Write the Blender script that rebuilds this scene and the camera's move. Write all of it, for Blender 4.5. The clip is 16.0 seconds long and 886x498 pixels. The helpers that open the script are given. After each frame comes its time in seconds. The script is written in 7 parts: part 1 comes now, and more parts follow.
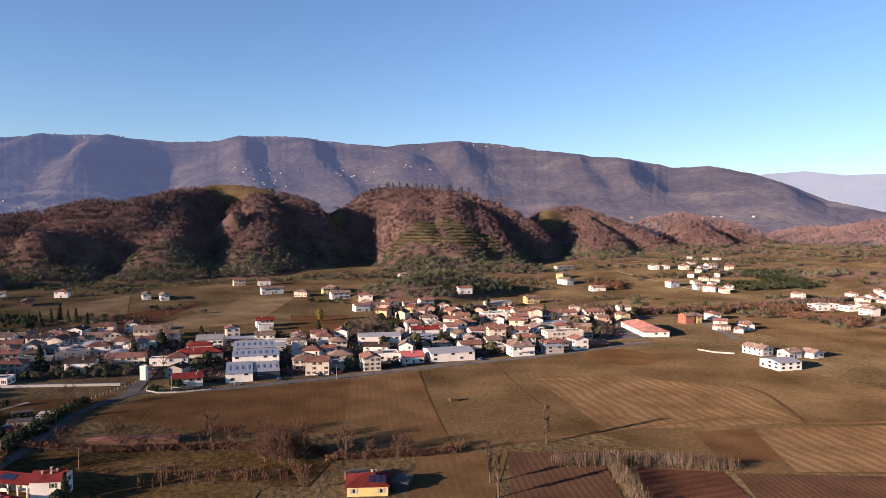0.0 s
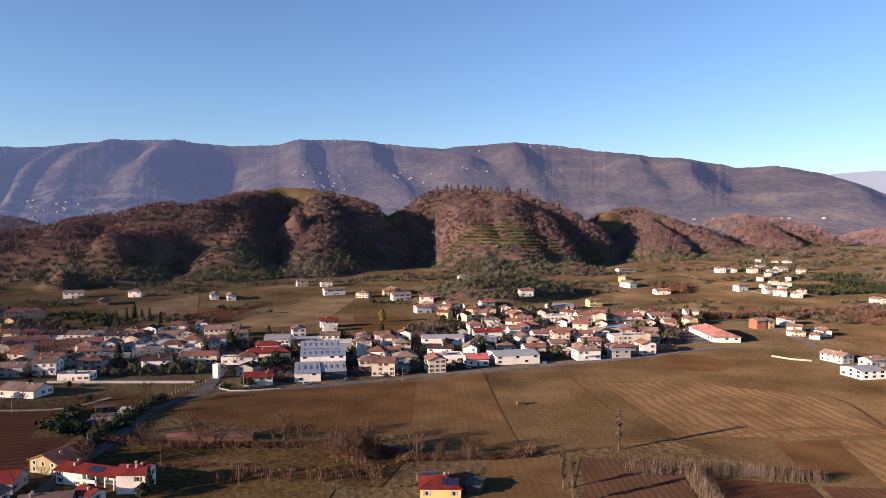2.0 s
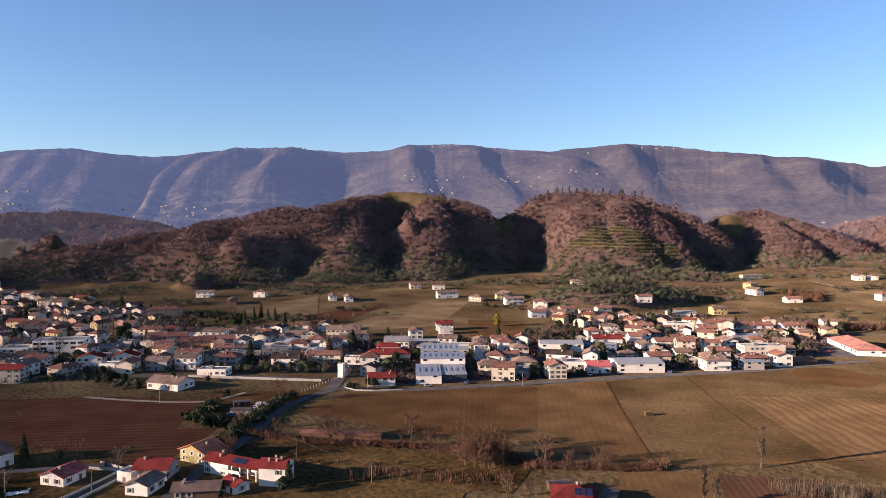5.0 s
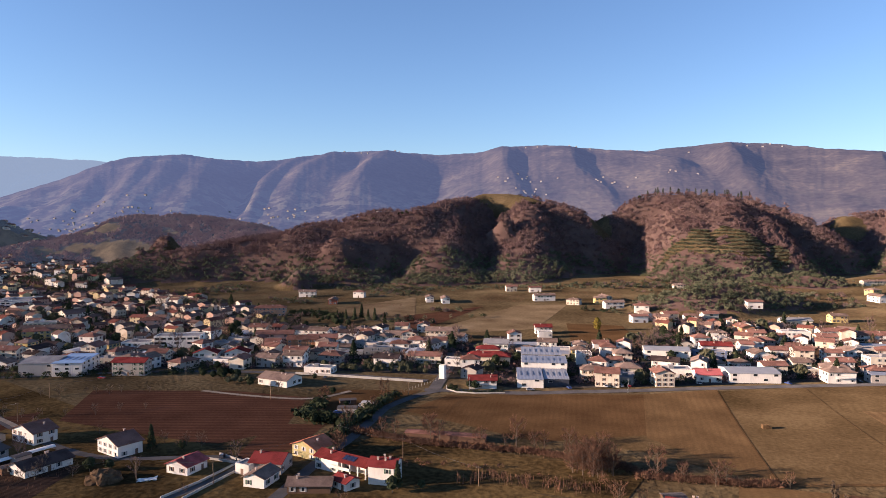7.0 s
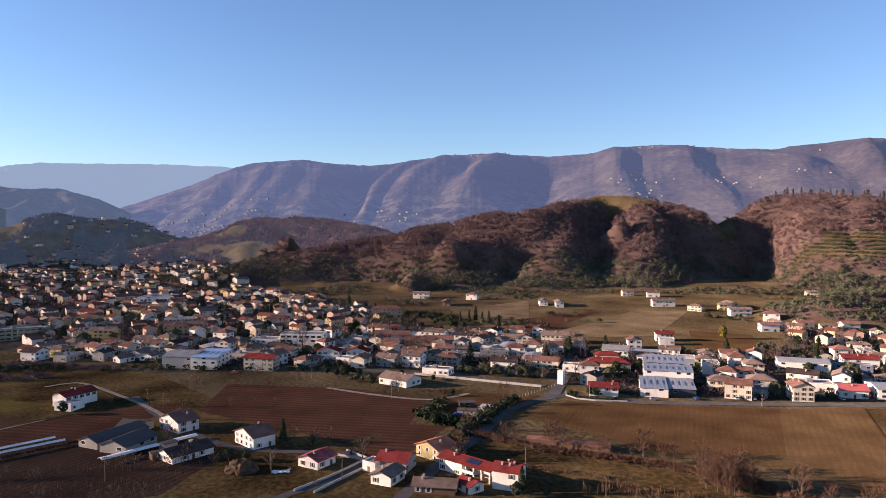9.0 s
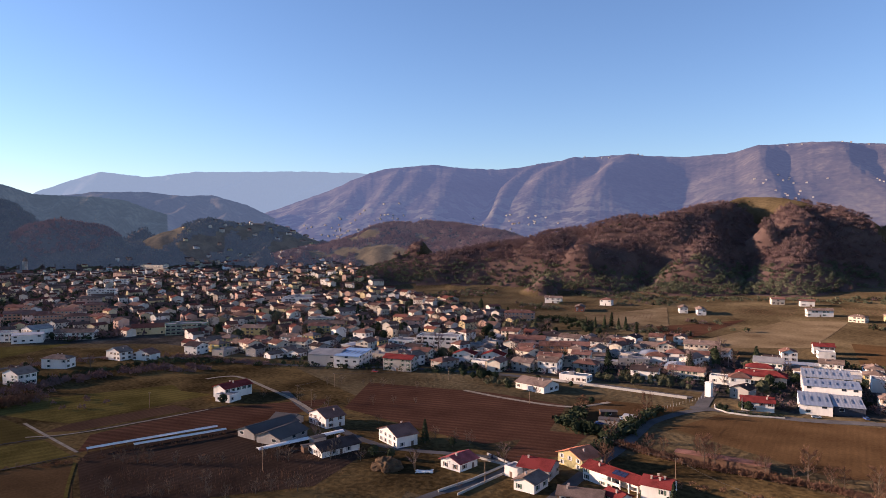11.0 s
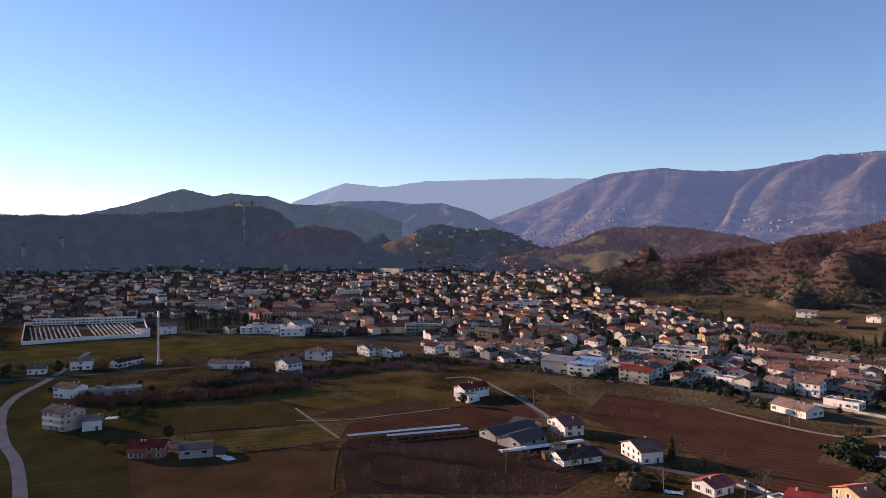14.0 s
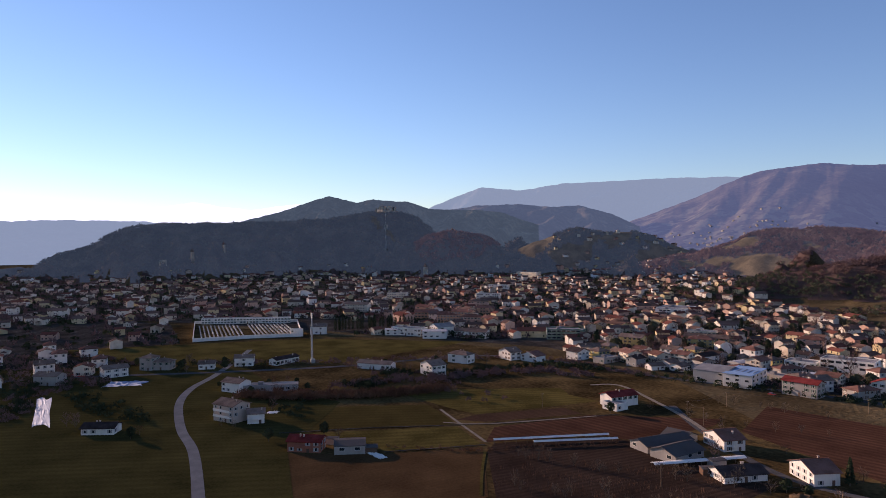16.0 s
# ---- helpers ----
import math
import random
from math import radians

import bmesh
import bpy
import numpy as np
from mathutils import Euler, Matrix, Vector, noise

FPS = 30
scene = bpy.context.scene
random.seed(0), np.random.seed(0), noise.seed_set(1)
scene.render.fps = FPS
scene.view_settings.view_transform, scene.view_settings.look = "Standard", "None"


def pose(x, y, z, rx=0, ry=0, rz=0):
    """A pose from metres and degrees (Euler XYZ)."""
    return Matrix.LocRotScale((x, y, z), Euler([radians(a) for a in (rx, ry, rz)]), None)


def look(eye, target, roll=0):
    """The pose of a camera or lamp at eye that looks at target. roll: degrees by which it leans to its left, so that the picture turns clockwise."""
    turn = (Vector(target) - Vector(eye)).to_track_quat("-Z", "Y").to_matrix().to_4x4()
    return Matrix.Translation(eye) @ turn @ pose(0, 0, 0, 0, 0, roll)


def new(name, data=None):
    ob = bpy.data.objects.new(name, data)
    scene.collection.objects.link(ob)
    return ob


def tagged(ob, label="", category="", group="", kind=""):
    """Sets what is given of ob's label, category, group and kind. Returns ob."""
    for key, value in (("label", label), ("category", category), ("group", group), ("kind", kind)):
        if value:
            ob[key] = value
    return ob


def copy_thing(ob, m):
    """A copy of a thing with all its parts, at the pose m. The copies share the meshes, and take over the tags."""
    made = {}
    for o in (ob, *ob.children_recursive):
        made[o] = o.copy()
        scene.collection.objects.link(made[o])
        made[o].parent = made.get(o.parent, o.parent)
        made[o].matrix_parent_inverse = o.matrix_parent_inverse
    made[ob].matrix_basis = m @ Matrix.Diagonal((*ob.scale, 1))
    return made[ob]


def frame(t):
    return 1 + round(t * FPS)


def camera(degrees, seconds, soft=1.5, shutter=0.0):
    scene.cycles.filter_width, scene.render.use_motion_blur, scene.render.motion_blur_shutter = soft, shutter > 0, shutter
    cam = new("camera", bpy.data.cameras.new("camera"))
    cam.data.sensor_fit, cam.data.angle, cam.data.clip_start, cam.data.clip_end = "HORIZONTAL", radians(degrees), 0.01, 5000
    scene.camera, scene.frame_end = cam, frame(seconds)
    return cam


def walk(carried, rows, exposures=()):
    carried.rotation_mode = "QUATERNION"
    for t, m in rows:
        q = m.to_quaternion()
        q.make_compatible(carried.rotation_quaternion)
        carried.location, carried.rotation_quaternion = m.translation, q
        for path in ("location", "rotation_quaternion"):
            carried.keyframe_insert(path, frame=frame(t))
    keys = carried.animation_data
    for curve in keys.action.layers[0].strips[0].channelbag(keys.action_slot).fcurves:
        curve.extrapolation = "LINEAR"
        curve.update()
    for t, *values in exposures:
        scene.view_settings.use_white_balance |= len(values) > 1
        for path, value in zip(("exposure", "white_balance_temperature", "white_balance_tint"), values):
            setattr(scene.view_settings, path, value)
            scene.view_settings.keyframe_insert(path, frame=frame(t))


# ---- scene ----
cam = camera(65.03, 16.0, soft=0.65)
ROWS = [
    (0.0, -0.00, 0.00, 88.00, 0.20, -2.41, -0.08),
    (0.5, -1.46, 0.19, 87.98, 1.30, -2.37, -0.05),
    (1.0, -2.93, 0.38, 88.12, 2.50, -2.34, -0.07),
    (1.5, -4.39, 0.54, 88.11, 3.57, -2.31, -0.03),
    (2.0, -5.86, 0.69, 88.11, 4.75, -2.26, -0.03),
    (2.5, -7.34, 0.81, 88.12, 5.88, -2.20, -0.01),
    (3.0, -8.83, 0.90, 88.02, 7.13, -2.14, 0.03),
    (3.5, -10.31, 0.96, 88.07, 8.51, -2.10, 0.00),
    (4.0, -11.79, 0.98, 88.13, 10.18, -2.05, 0.00),
    (6.5, -19.04, 0.71, 88.35, 18.79, -1.85, 0.00),
    (7.0, -20.50, 0.54, 88.53, 20.96, -1.82, -0.01),
    (7.5, -21.97, 0.27, 88.70, 22.97, -1.80, -0.02),
    (8.0, -23.45, -0.07, 88.81, 25.14, -1.75, -0.02),
    (10.5, -30.77, -2.29, 88.98, 37.61, -1.43, -0.09),
    (11.0, -32.19, -2.88, 88.90, 40.31, -1.34, -0.06),
    (11.5, -33.54, -3.60, 88.90, 43.09, -1.26, -0.09),
    (12.0, -34.82, -4.39, 88.86, 46.27, -1.19, -0.13),
    (12.5, -36.02, -5.25, 88.82, 49.20, -1.09, -0.13),
    (13.0, -37.18, -6.16, 88.83, 52.33, -1.01, -0.11),
    (13.5, -38.31, -7.08, 88.91, 55.24, -0.94, -0.16),
    (14.0, -39.41, -8.03, 89.00, 58.38, -0.88, -0.16),
    (14.5, -40.41, -8.93, 89.03, 61.39, -0.79, -0.15),
    (15.0, -41.30, -9.76, 89.04, 64.41, -0.71, -0.08),
    (15.5, -42.07, -10.49, 89.07, 66.95, -0.59, 0.20),
    (16.0, -42.77, -11.17, 89.10, 69.52, -0.58, 0.27),
]
EXPOSURES = [(0.0, 1.10, 6050, 22), (4.0, 1.17, 6080, 22), (8.0, 1.28, 6130, 23), (11.5, 1.26, 6180, 26), (14.0, 1.13, 6250, 28), (16.0, 0.95, 6300, 30)]
walk(cam, [(t, pose(x, y, z, 90 + pitch, roll, yaw)) for t, x, y, z, yaw, pitch, roll in ROWS], EXPOSURES)

# ---- world and sun: a clear winter afternoon, sun low in the west ----
SUN_AZ, SUN_EL = 121.0, 12.5
world = bpy.data.worlds.new("sky")
scene.world = world
world.use_nodes = True
wn = world.node_tree.nodes
sky = wn.new("ShaderNodeTexSky")
sky.sky_type = "NISHITA"
sky.sun_disc = False
sky.sun_elevation = radians(SUN_EL)
sky.sun_rotation = radians(-SUN_AZ)
sky.altitude = 200
sky.air_density, sky.dust_density, sky.ozone_density = 1.0, 0.03, 3.3
wn["Background"].inputs["Strength"].default_value = 0.083
world.node_tree.links.new(sky.outputs[0], wn["Background"].inputs["Color"])
sun_data = bpy.data.lights.new("sun", "SUN")
sun_data.energy, sun_data.angle, sun_data.color = 6.2, radians(0.6), (1.0, 0.75, 0.51)
sun = new("sun", sun_data)
sun_way = Vector((-math.sin(radians(SUN_AZ)) * math.cos(radians(SUN_EL)), math.cos(radians(SUN_AZ)) * math.cos(radians(SUN_EL)), math.sin(radians(SUN_EL))))
sun.matrix_world = look(sun_way * 900, (0, 0, 0))

# ---- materials ----
def nodes_of(mat):
    return mat.node_tree.nodes, mat.node_tree.links


def surface(name, colours, scale=0.2, rough=0.9, fine=3.0, bump=0.3, spread=0.5, metal=0.0, per="", stretch=(1, 1, 1), glow=None, grain=0.35):
    """Two-scale noise between several colours, with relief. per: 'object' or 'island' adds a shift of value from piece to piece."""
    mat = bpy.data.materials.new(name)
    mat.use_nodes = True
    n, l = nodes_of(mat)
    shader = n["Principled BSDF"]
    geo = n.new("ShaderNodeNewGeometry")
    mapping = n.new("ShaderNodeMapping")
    mapping.inputs["Scale"].default_value = stretch
    l.new(geo.outputs["Position"], mapping.inputs["Vector"])
    big, small = n.new("ShaderNodeTexNoise"), n.new("ShaderNodeTexNoise")
    big.inputs["Scale"].default_value, big.inputs["Detail"].default_value = scale, 5
    small.inputs["Scale"].default_value, small.inputs["Detail"].default_value = fine, 3
    l.new(mapping.outputs[0], big.inputs["Vector"])
    l.new(mapping.outputs[0], small.inputs["Vector"])
    mixed = n.new("ShaderNodeMath")
    mixed.operation = "MULTIPLY_ADD"
    mixed.inputs[1].default_value, mixed.inputs[2].default_value = grain, 0.175 - grain / 2
    l.new(small.outputs["Fac"], mixed.inputs[0])
    add = n.new("ShaderNodeMath")
    add.operation = "ADD"
    l.new(big.outputs["Fac"], add.inputs[0])
    l.new(mixed.outputs[0], add.inputs[1])
    value = add
    if per:
        rnd = n.new("ShaderNodeObjectInfo") if per == "object" else geo
        shift = n.new("ShaderNodeMath")
        shift.operation = "MULTIPLY_ADD"
        shift.inputs[1].default_value = 0.3 if per == "object" else 0.16
        l.new(rnd.outputs["Random" if per == "object" else "Random Per Island"], shift.inputs[0])
        l.new(add.outputs[0], shift.inputs[2])
        value = shift
    ramp = n.new("ShaderNodeValToRGB")
    lift = {"": 0.0, "object": 0.15, "island": 0.08}[per]
    low, high = 0.67 - spread / 2 + lift, 0.67 + spread / 2 + lift
    el = ramp.color_ramp.elements
    for i, c in enumerate(colours):
        at = low + (high - low) * i / max(1, len(colours) - 1)
        e = el[i] if i < 2 else el.new(at)
        e.position, e.color = min(1, at), (*c, 1)
    l.new(value.outputs[0], ramp.inputs[0])
    l.new(ramp.outputs[0], shader.inputs["Base Color"])
    shader.inputs["Roughness"].default_value, shader.inputs["Metallic"].default_value = rough, metal
    if rough > 0.85:
        shader.inputs["Diffuse Roughness"].default_value = 0.72
    shader.inputs["Specular IOR Level"].default_value = 0.0 if rough > 0.85 else 0.3 if rough > 0.6 else 0.5
    if bump:
        b = n.new("ShaderNodeBump")
        b.inputs["Strength"].default_value, b.inputs["Distance"].default_value = bump, 0.4 / fine
        l.new(small.outputs["Fac"], b.inputs["Height"])
        l.new(b.outputs[0], shader.inputs["Normal"])
    # emission; every glow given below stands in for air haze
    if glow:
        shader.inputs["Emission Color"].default_value, shader.inputs["Emission Strength"].default_value = (*glow[0], 1), glow[1]
    return mat


def furrows(name, dark, light, angle, pitch, strength=0.6, wobble=0.1, weeds=0.5, relief=0.07):
    """Ploughed or drilled soil: parallel rows at an angle (degrees from x), pitch metres apart, broken by patches."""
    mat = surface(name, [dark, [(a + b) / 2 for a, b in zip(dark, light)], light], scale=0.05, fine=0.9, spread=weeds, grain=0.5, bump=0.28)
    n, l = nodes_of(mat)
    shader = n["Principled BSDF"]
    base = shader.inputs["Base Color"].links[0].from_socket
    geo = next(x for x in n if x.bl_idname == "ShaderNodeNewGeometry")
    turn = n.new("ShaderNodeMapping")
    turn.inputs["Rotation"].default_value[2] = radians(90 - angle)
    l.new(geo.outputs["Position"], turn.inputs["Vector"])
    wave = n.new("ShaderNodeTexWave")
    wave.bands_direction = "X"
    wave.inputs["Scale"].default_value = 0.314 / pitch
    wave.inputs["Distortion"].default_value, wave.inputs["Detail"].default_value, wave.inputs["Detail Scale"].default_value = wobble * 4, 3, 0.6
    l.new(turn.outputs[0], wave.inputs["Vector"])
    broad = n.new("ShaderNodeTexNoise")
    broad.inputs["Scale"].default_value = 0.05
    l.new(geo.outputs["Position"], broad.inputs["Vector"])
    amount = n.new("ShaderNodeMath")
    amount.operation = "MULTIPLY"
    l.new(wave.outputs["Fac"], amount.inputs[0])
    l.new(broad.outputs["Fac"], amount.inputs[1])
    mix = n.new("ShaderNodeMix")
    mix.data_type, mix.blend_type = "RGBA", "MULTIPLY"
    l.new(amount.outputs[0], mix.inputs["Factor"])
    l.new(base, mix.inputs["A"])
    mix.inputs["B"].default_value = (1 - strength, 1 - strength, 1 - strength * 0.95, 1)
    l.new(mix.outputs["Result"], shader.inputs["Base Color"])
    b = n.new("ShaderNodeBump")
    b.inputs["Strength"].default_value, b.inputs["Distance"].default_value, b.invert = relief, 0.25, True
    l.new(wave.outputs["Fac"], b.inputs["Height"])
    l.new(shader.inputs["Normal"].links[0].from_socket, b.inputs["Normal"])
    l.new(b.outputs[0], shader.inputs["Normal"])
    return mat


def plain(name, colour, rough=0.6, metal=0.0):
    return surface(name, [[c * 0.8 for c in colour], [min(1, c * 1.12) for c in colour]], scale=0.7, fine=6.0, rough=rough, metal=metal, bump=0.1)


M_DRYFIELD = surface("dry_field", [(0.044, 0.030, 0.015), (0.078, 0.053, 0.027), (0.115, 0.081, 0.043)], scale=0.022, fine=0.5, spread=0.42, grain=0.5, bump=0.3)
M_GROUND = surface("winter_ground", [(0.034, 0.025, 0.014), (0.066, 0.048, 0.026), (0.098, 0.073, 0.040), (0.145, 0.108, 0.060)], scale=0.018, fine=0.35, spread=0.5, grain=0.55, bump=0.6)
M_ASPHALT = surface("asphalt", [(0.06, 0.058, 0.06), (0.10, 0.095, 0.095)], scale=0.1, fine=2.0, spread=0.4)
M_GRAVEL = surface("pale_gravel_track", [(0.16, 0.13, 0.10), (0.28, 0.24, 0.19)], scale=0.2, fine=2.0)
M_LANE = surface("worn_lane", [(0.13, 0.125, 0.125), (0.20, 0.19, 0.185)], scale=0.15, fine=2.0, spread=0.5)
M_CONCRETE = surface("pale_concrete", [(0.30, 0.28, 0.26), (0.46, 0.44, 0.40)], scale=0.2, fine=2.0)
M_BARE = surface("bare_twigs", [(0.105, 0.066, 0.065), (0.145, 0.094, 0.091), (0.185, 0.126, 0.114)], scale=0.02, fine=0.25, spread=0.5, per="island", bump=0)
M_EVERGREEN = surface("evergreen_leaves", [(0.018, 0.024, 0.014), (0.036, 0.045, 0.025), (0.066, 0.075, 0.040)], scale=0.04, fine=0.25, spread=0.5, per="island", bump=0)
M_TWIG = surface("pale_twigs", [(0.085, 0.062, 0.044), (0.135, 0.10, 0.072), (0.19, 0.145, 0.105)], scale=0.1, fine=0.6, spread=0.5, per="island", bump=0)
M_REDTWIG = surface("reddish_brush", [(0.075, 0.040, 0.027), (0.13, 0.072, 0.047), (0.19, 0.11, 0.07)], scale=0.1, fine=0.6, spread=0.5, per="island", bump=0)
M_BARK = surface("grey_bark", [(0.07, 0.055, 0.042), (0.16, 0.125, 0.095)], scale=0.8, fine=5.0, bump=0.5)
M_OLIVE = surface("olive_leaves", [(0.05, 0.05, 0.03), (0.088, 0.088, 0.052), (0.13, 0.124, 0.078)], scale=0.05, fine=0.4, spread=0.5, per="island", bump=0)
M_YELLOWLEAF = surface("yellowed_leaves", [(0.12, 0.095, 0.02), (0.22, 0.17, 0.035)], scale=0.2, fine=0.6, spread=0.5, per="island", bump=0)
M_LITTER = surface("leaf_litter", [(0.062, 0.041, 0.037), (0.095, 0.062, 0.055), (0.125, 0.085, 0.072)], scale=0.03, fine=0.4, spread=0.5, grain=0.5)
# air haze of the castle hills put in as bluish emission
M_GREYWOOD = surface("haze_glow_grey_woods", [(0.045, 0.044, 0.036), (0.085, 0.078, 0.06), (0.14, 0.12, 0.09)], scale=0.02, fine=0.25, spread=0.5, per="island", bump=0, glow=((0.50, 0.74, 1.15), 0.022))
M_HAZYLITTER = surface("haze_glow_litter", [(0.04, 0.034, 0.03), (0.07, 0.056, 0.045), (0.11, 0.09, 0.065)], scale=0.02, fine=0.3, spread=0.5, grain=0.5, glow=((0.50, 0.74, 1.15), 0.022))
M_SLOPEGREEN = surface("grey_green_leaves", [(0.050, 0.056, 0.035), (0.092, 0.098, 0.060), (0.15, 0.152, 0.095)], scale=0.03, fine=0.25, spread=0.5, per="island", bump=0)
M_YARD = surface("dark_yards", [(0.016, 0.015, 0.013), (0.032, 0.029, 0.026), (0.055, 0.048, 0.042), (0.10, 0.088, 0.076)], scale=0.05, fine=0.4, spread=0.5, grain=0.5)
M_SOIL = surface("heaped_soil", [(0.045, 0.03, 0.02), (0.09, 0.06, 0.038), (0.13, 0.09, 0.058)], scale=0.5, fine=3.0, bump=0.6)
M_STUBBLE = surface("pale_stubble", [(0.075, 0.052, 0.030), (0.13, 0.095, 0.056), (0.18, 0.135, 0.084)], scale=0.03, fine=0.5, spread=0.45, grain=0.5, bump=0.5)
# haze on far meadow and reddish woods, again as faint bluish emission
M_HAZYMEADOW = surface("haze_glow_meadow", [(0.055, 0.045, 0.03), (0.10, 0.08, 0.05), (0.15, 0.118, 0.075)], scale=0.03, fine=0.3, spread=0.4, grain=0.5, glow=((0.65, 0.78, 1.05), 0.014))
M_CONEWOOD = surface("haze_glow_reddish_woods", [(0.12, 0.072, 0.066), (0.18, 0.112, 0.098), (0.24, 0.16, 0.13)], scale=0.02, fine=0.25, spread=0.5, per="island", bump=0, glow=((0.65, 0.74, 1.1), 0.016))

# ---- noise for the land ----
def lattice(ix, iy, seed):
    h = (ix * 374761393 + iy * 668265263 + seed * 974634777) & 0x7FFFFFFF
    h = ((h ^ (h >> 13)) * 1274126177) & 0x7FFFFFFF
    return ((h ^ (h >> 16)) & 0xFFFF) / 65535.0


def value_noise(x, y, seed=0):
    ix, iy = np.floor(x).astype(np.int64), np.floor(y).astype(np.int64)
    fx, fy = x - ix, y - iy
    fx, fy = fx * fx * (3 - 2 * fx), fy * fy * (3 - 2 * fy)
    a = lattice(ix, iy, seed) * (1 - fx) + lattice(ix + 1, iy, seed) * fx
    b = lattice(ix, iy + 1, seed) * (1 - fx) + lattice(ix + 1, iy + 1, seed) * fx
    return a * (1 - fy) + b * fy


def fbm(x, y, seed=0, octaves=4):
    total, amp = 0, 0.5
    for k in range(octaves):
        total = total + amp * (value_noise(x * 2 ** k, y * 2 ** k, seed + k) - 0.5)
        amp *= 0.5
    return total


# ---- hills: crest lines (x, y, height), half width at the foot ----
HILLS = [
    ([(-930, 800, 16), (-863, 860, 38), (-772, 925, 60), (-690, 1000, 70), (-615, 1040, 90)], 120),
    ([(-640, 1010, 84), (-600, 1045, 90), (-540, 1060, 106), (-476, 1070, 114), (-440, 1180, 128), (-423, 1265, 147), (-354, 1260, 138), (-270, 1240, 124)], 150),
    ([(-540, 1060, 106), (-522, 985, 60), (-512, 955, 34)], 95),
    ([(-440, 1180, 124), (-420, 1080, 96), (-405, 990, 52), (-400, 940, 18)], 95),
    ([(-354, 1260, 136), (-305, 1160, 112), (-290, 1070, 62), (-285, 1010, 22)], 100),
    ([(-180, 1300, 104), (-137, 1330, 134), (-52, 1335, 137), (45, 1320, 121), (117, 1290, 100), (140, 1270, 84)], 120),
    ([(-100, 1335, 132), (-60, 1230, 112), (-40, 1140, 70), (-30, 1060, 28)], 120),
    ([(0, 1332, 132), (8, 1225, 110), (18, 1135, 68), (25, 1065, 26)], 125),
    ([(45, 1320, 119), (60, 1220, 96), (75, 1140, 56), (80, 1090, 24)], 110),
    ([(213, 1500, 107), (288, 1545, 107), (330, 1450, 92), (366, 1403, 76), (385, 1310, 52), (400, 1230, 30)], 105),
    ([(288, 1545, 104), (285, 1440, 88), (282, 1330, 70), (280, 1230, 46), (285, 1170, 26)], 110),
    ([(480, 1610, 85), (534, 1580, 93), (622, 1530, 77), (664, 1470, 45)], 150),
    ([(534, 1580, 90), (520, 1450, 74), (515, 1340, 50), (520, 1270, 34)], 115),
    ([(800, 1640, 55), (851, 1590, 62), (920, 1600, 50)], 130),
    ([(851, 1590, 60), (830, 1480, 50), (820, 1390, 34)], 110),
    ([(950, 1650, 66), (1015, 1640, 82), (1150, 1640, 86)], 150),
    ([(-30, 765, 24), (-5, 780, 29), (35, 795, 20)], 70),
    ([(-1629, 1200, 15), (-1559, 1280, 49), (-1352, 1357, 113), (-1218, 1411, 113), (-1071, 1401, 92), (-960, 1350, 70)], 250),
    ([(-2232, -221, 80), (-2240, -114, 138), (-2242, -10, 143), (-2239, 113, 143), (-2231, 212, 147), (-2217, 323, 150), (-2196, 440, 156), (-2171, 545, 170), (-2159, 589, 178), (-2148, 626, 160), (-2134, 670, 110), (-2122, 706, 60)], 260),
    ([(-2150, 583, 176), (-2054, 556, 118), (-1957, 532, 50)], 150),
    ([(-1894, 631, 84), (-1872, 663, 108), (-1851, 692, 117), (-1836, 755, 106), (-1823, 809, 62)], 170),
    ([(-1967, 1013, 50), (-1959, 1070, 94), (-1924, 1130, 126), (-1868, 1199, 112), (-1829, 1274, 117), (-1787, 1329, 86), (-1757, 1369, 50)], 230),
]


def land(x, y):
    """Height of the ground: a flat plain, rising a little to the foot of the hills."""
    x, y = np.asarray(x, float), np.asarray(y, float)
    h = 12 * np.clip((y + 0.15 * x - 640) / 350, 0, 1) ** 1.3
    h = h + 26 * np.clip((x - 120) / 350, 0, 1) * np.clip((y - 780) / 400, 0, 1)
    warp_x, warp_y = 60 * fbm(x / 160, y / 160, 3, 3), 60 * fbm(x / 160, y / 160, 9, 3)
    for crest, wide in HILLS:
        best = np.zeros_like(x)
        for (ax, ay, az), (bx, by, bz) in zip(crest, crest[1:]):
            dx, dy = bx - ax, by - ay
            s = np.clip(((x + warp_x * 0.6 - ax) * dx + (y + warp_y * 0.6 - ay) * dy) / (dx * dx + dy * dy), 0, 1)
            px, py, pz = ax + s * dx, ay + s * dy, az + s * (bz - az)
            d = np.hypot(x - px, y - py)
            u = np.clip(d / wide * (1 + 0.9 * fbm(x / 110, y / 110, 21, 3) * np.clip(d / wide, 0, 1) * 2), 0, 1)
            best = np.maximum(best, pz * (0.5 + 0.5 * np.cos(np.pi * u)) ** 0.75)
        h = np.maximum(h, best) + 0.06 * np.minimum(h, best)
    rough = np.clip(h / 40, 0, 1)
    return h + rough * 9 * fbm(x / 55, y / 55, 5, 4)


def sheet(name, xs, ys, zs, mat):
    """A grid mesh from two-dimensional arrays of coordinates."""
    rows, cols = xs.shape
    verts = np.stack([xs, ys, zs], -1).reshape(-1, 3)
    i = np.arange((rows - 1) * (cols - 1))
    a = (i // (cols - 1)) * cols + i % (cols - 1)
    faces = np.stack([a, a + cols, a + cols + 1, a + 1], 1)
    return raw_mesh(name, verts, faces, mat, True)


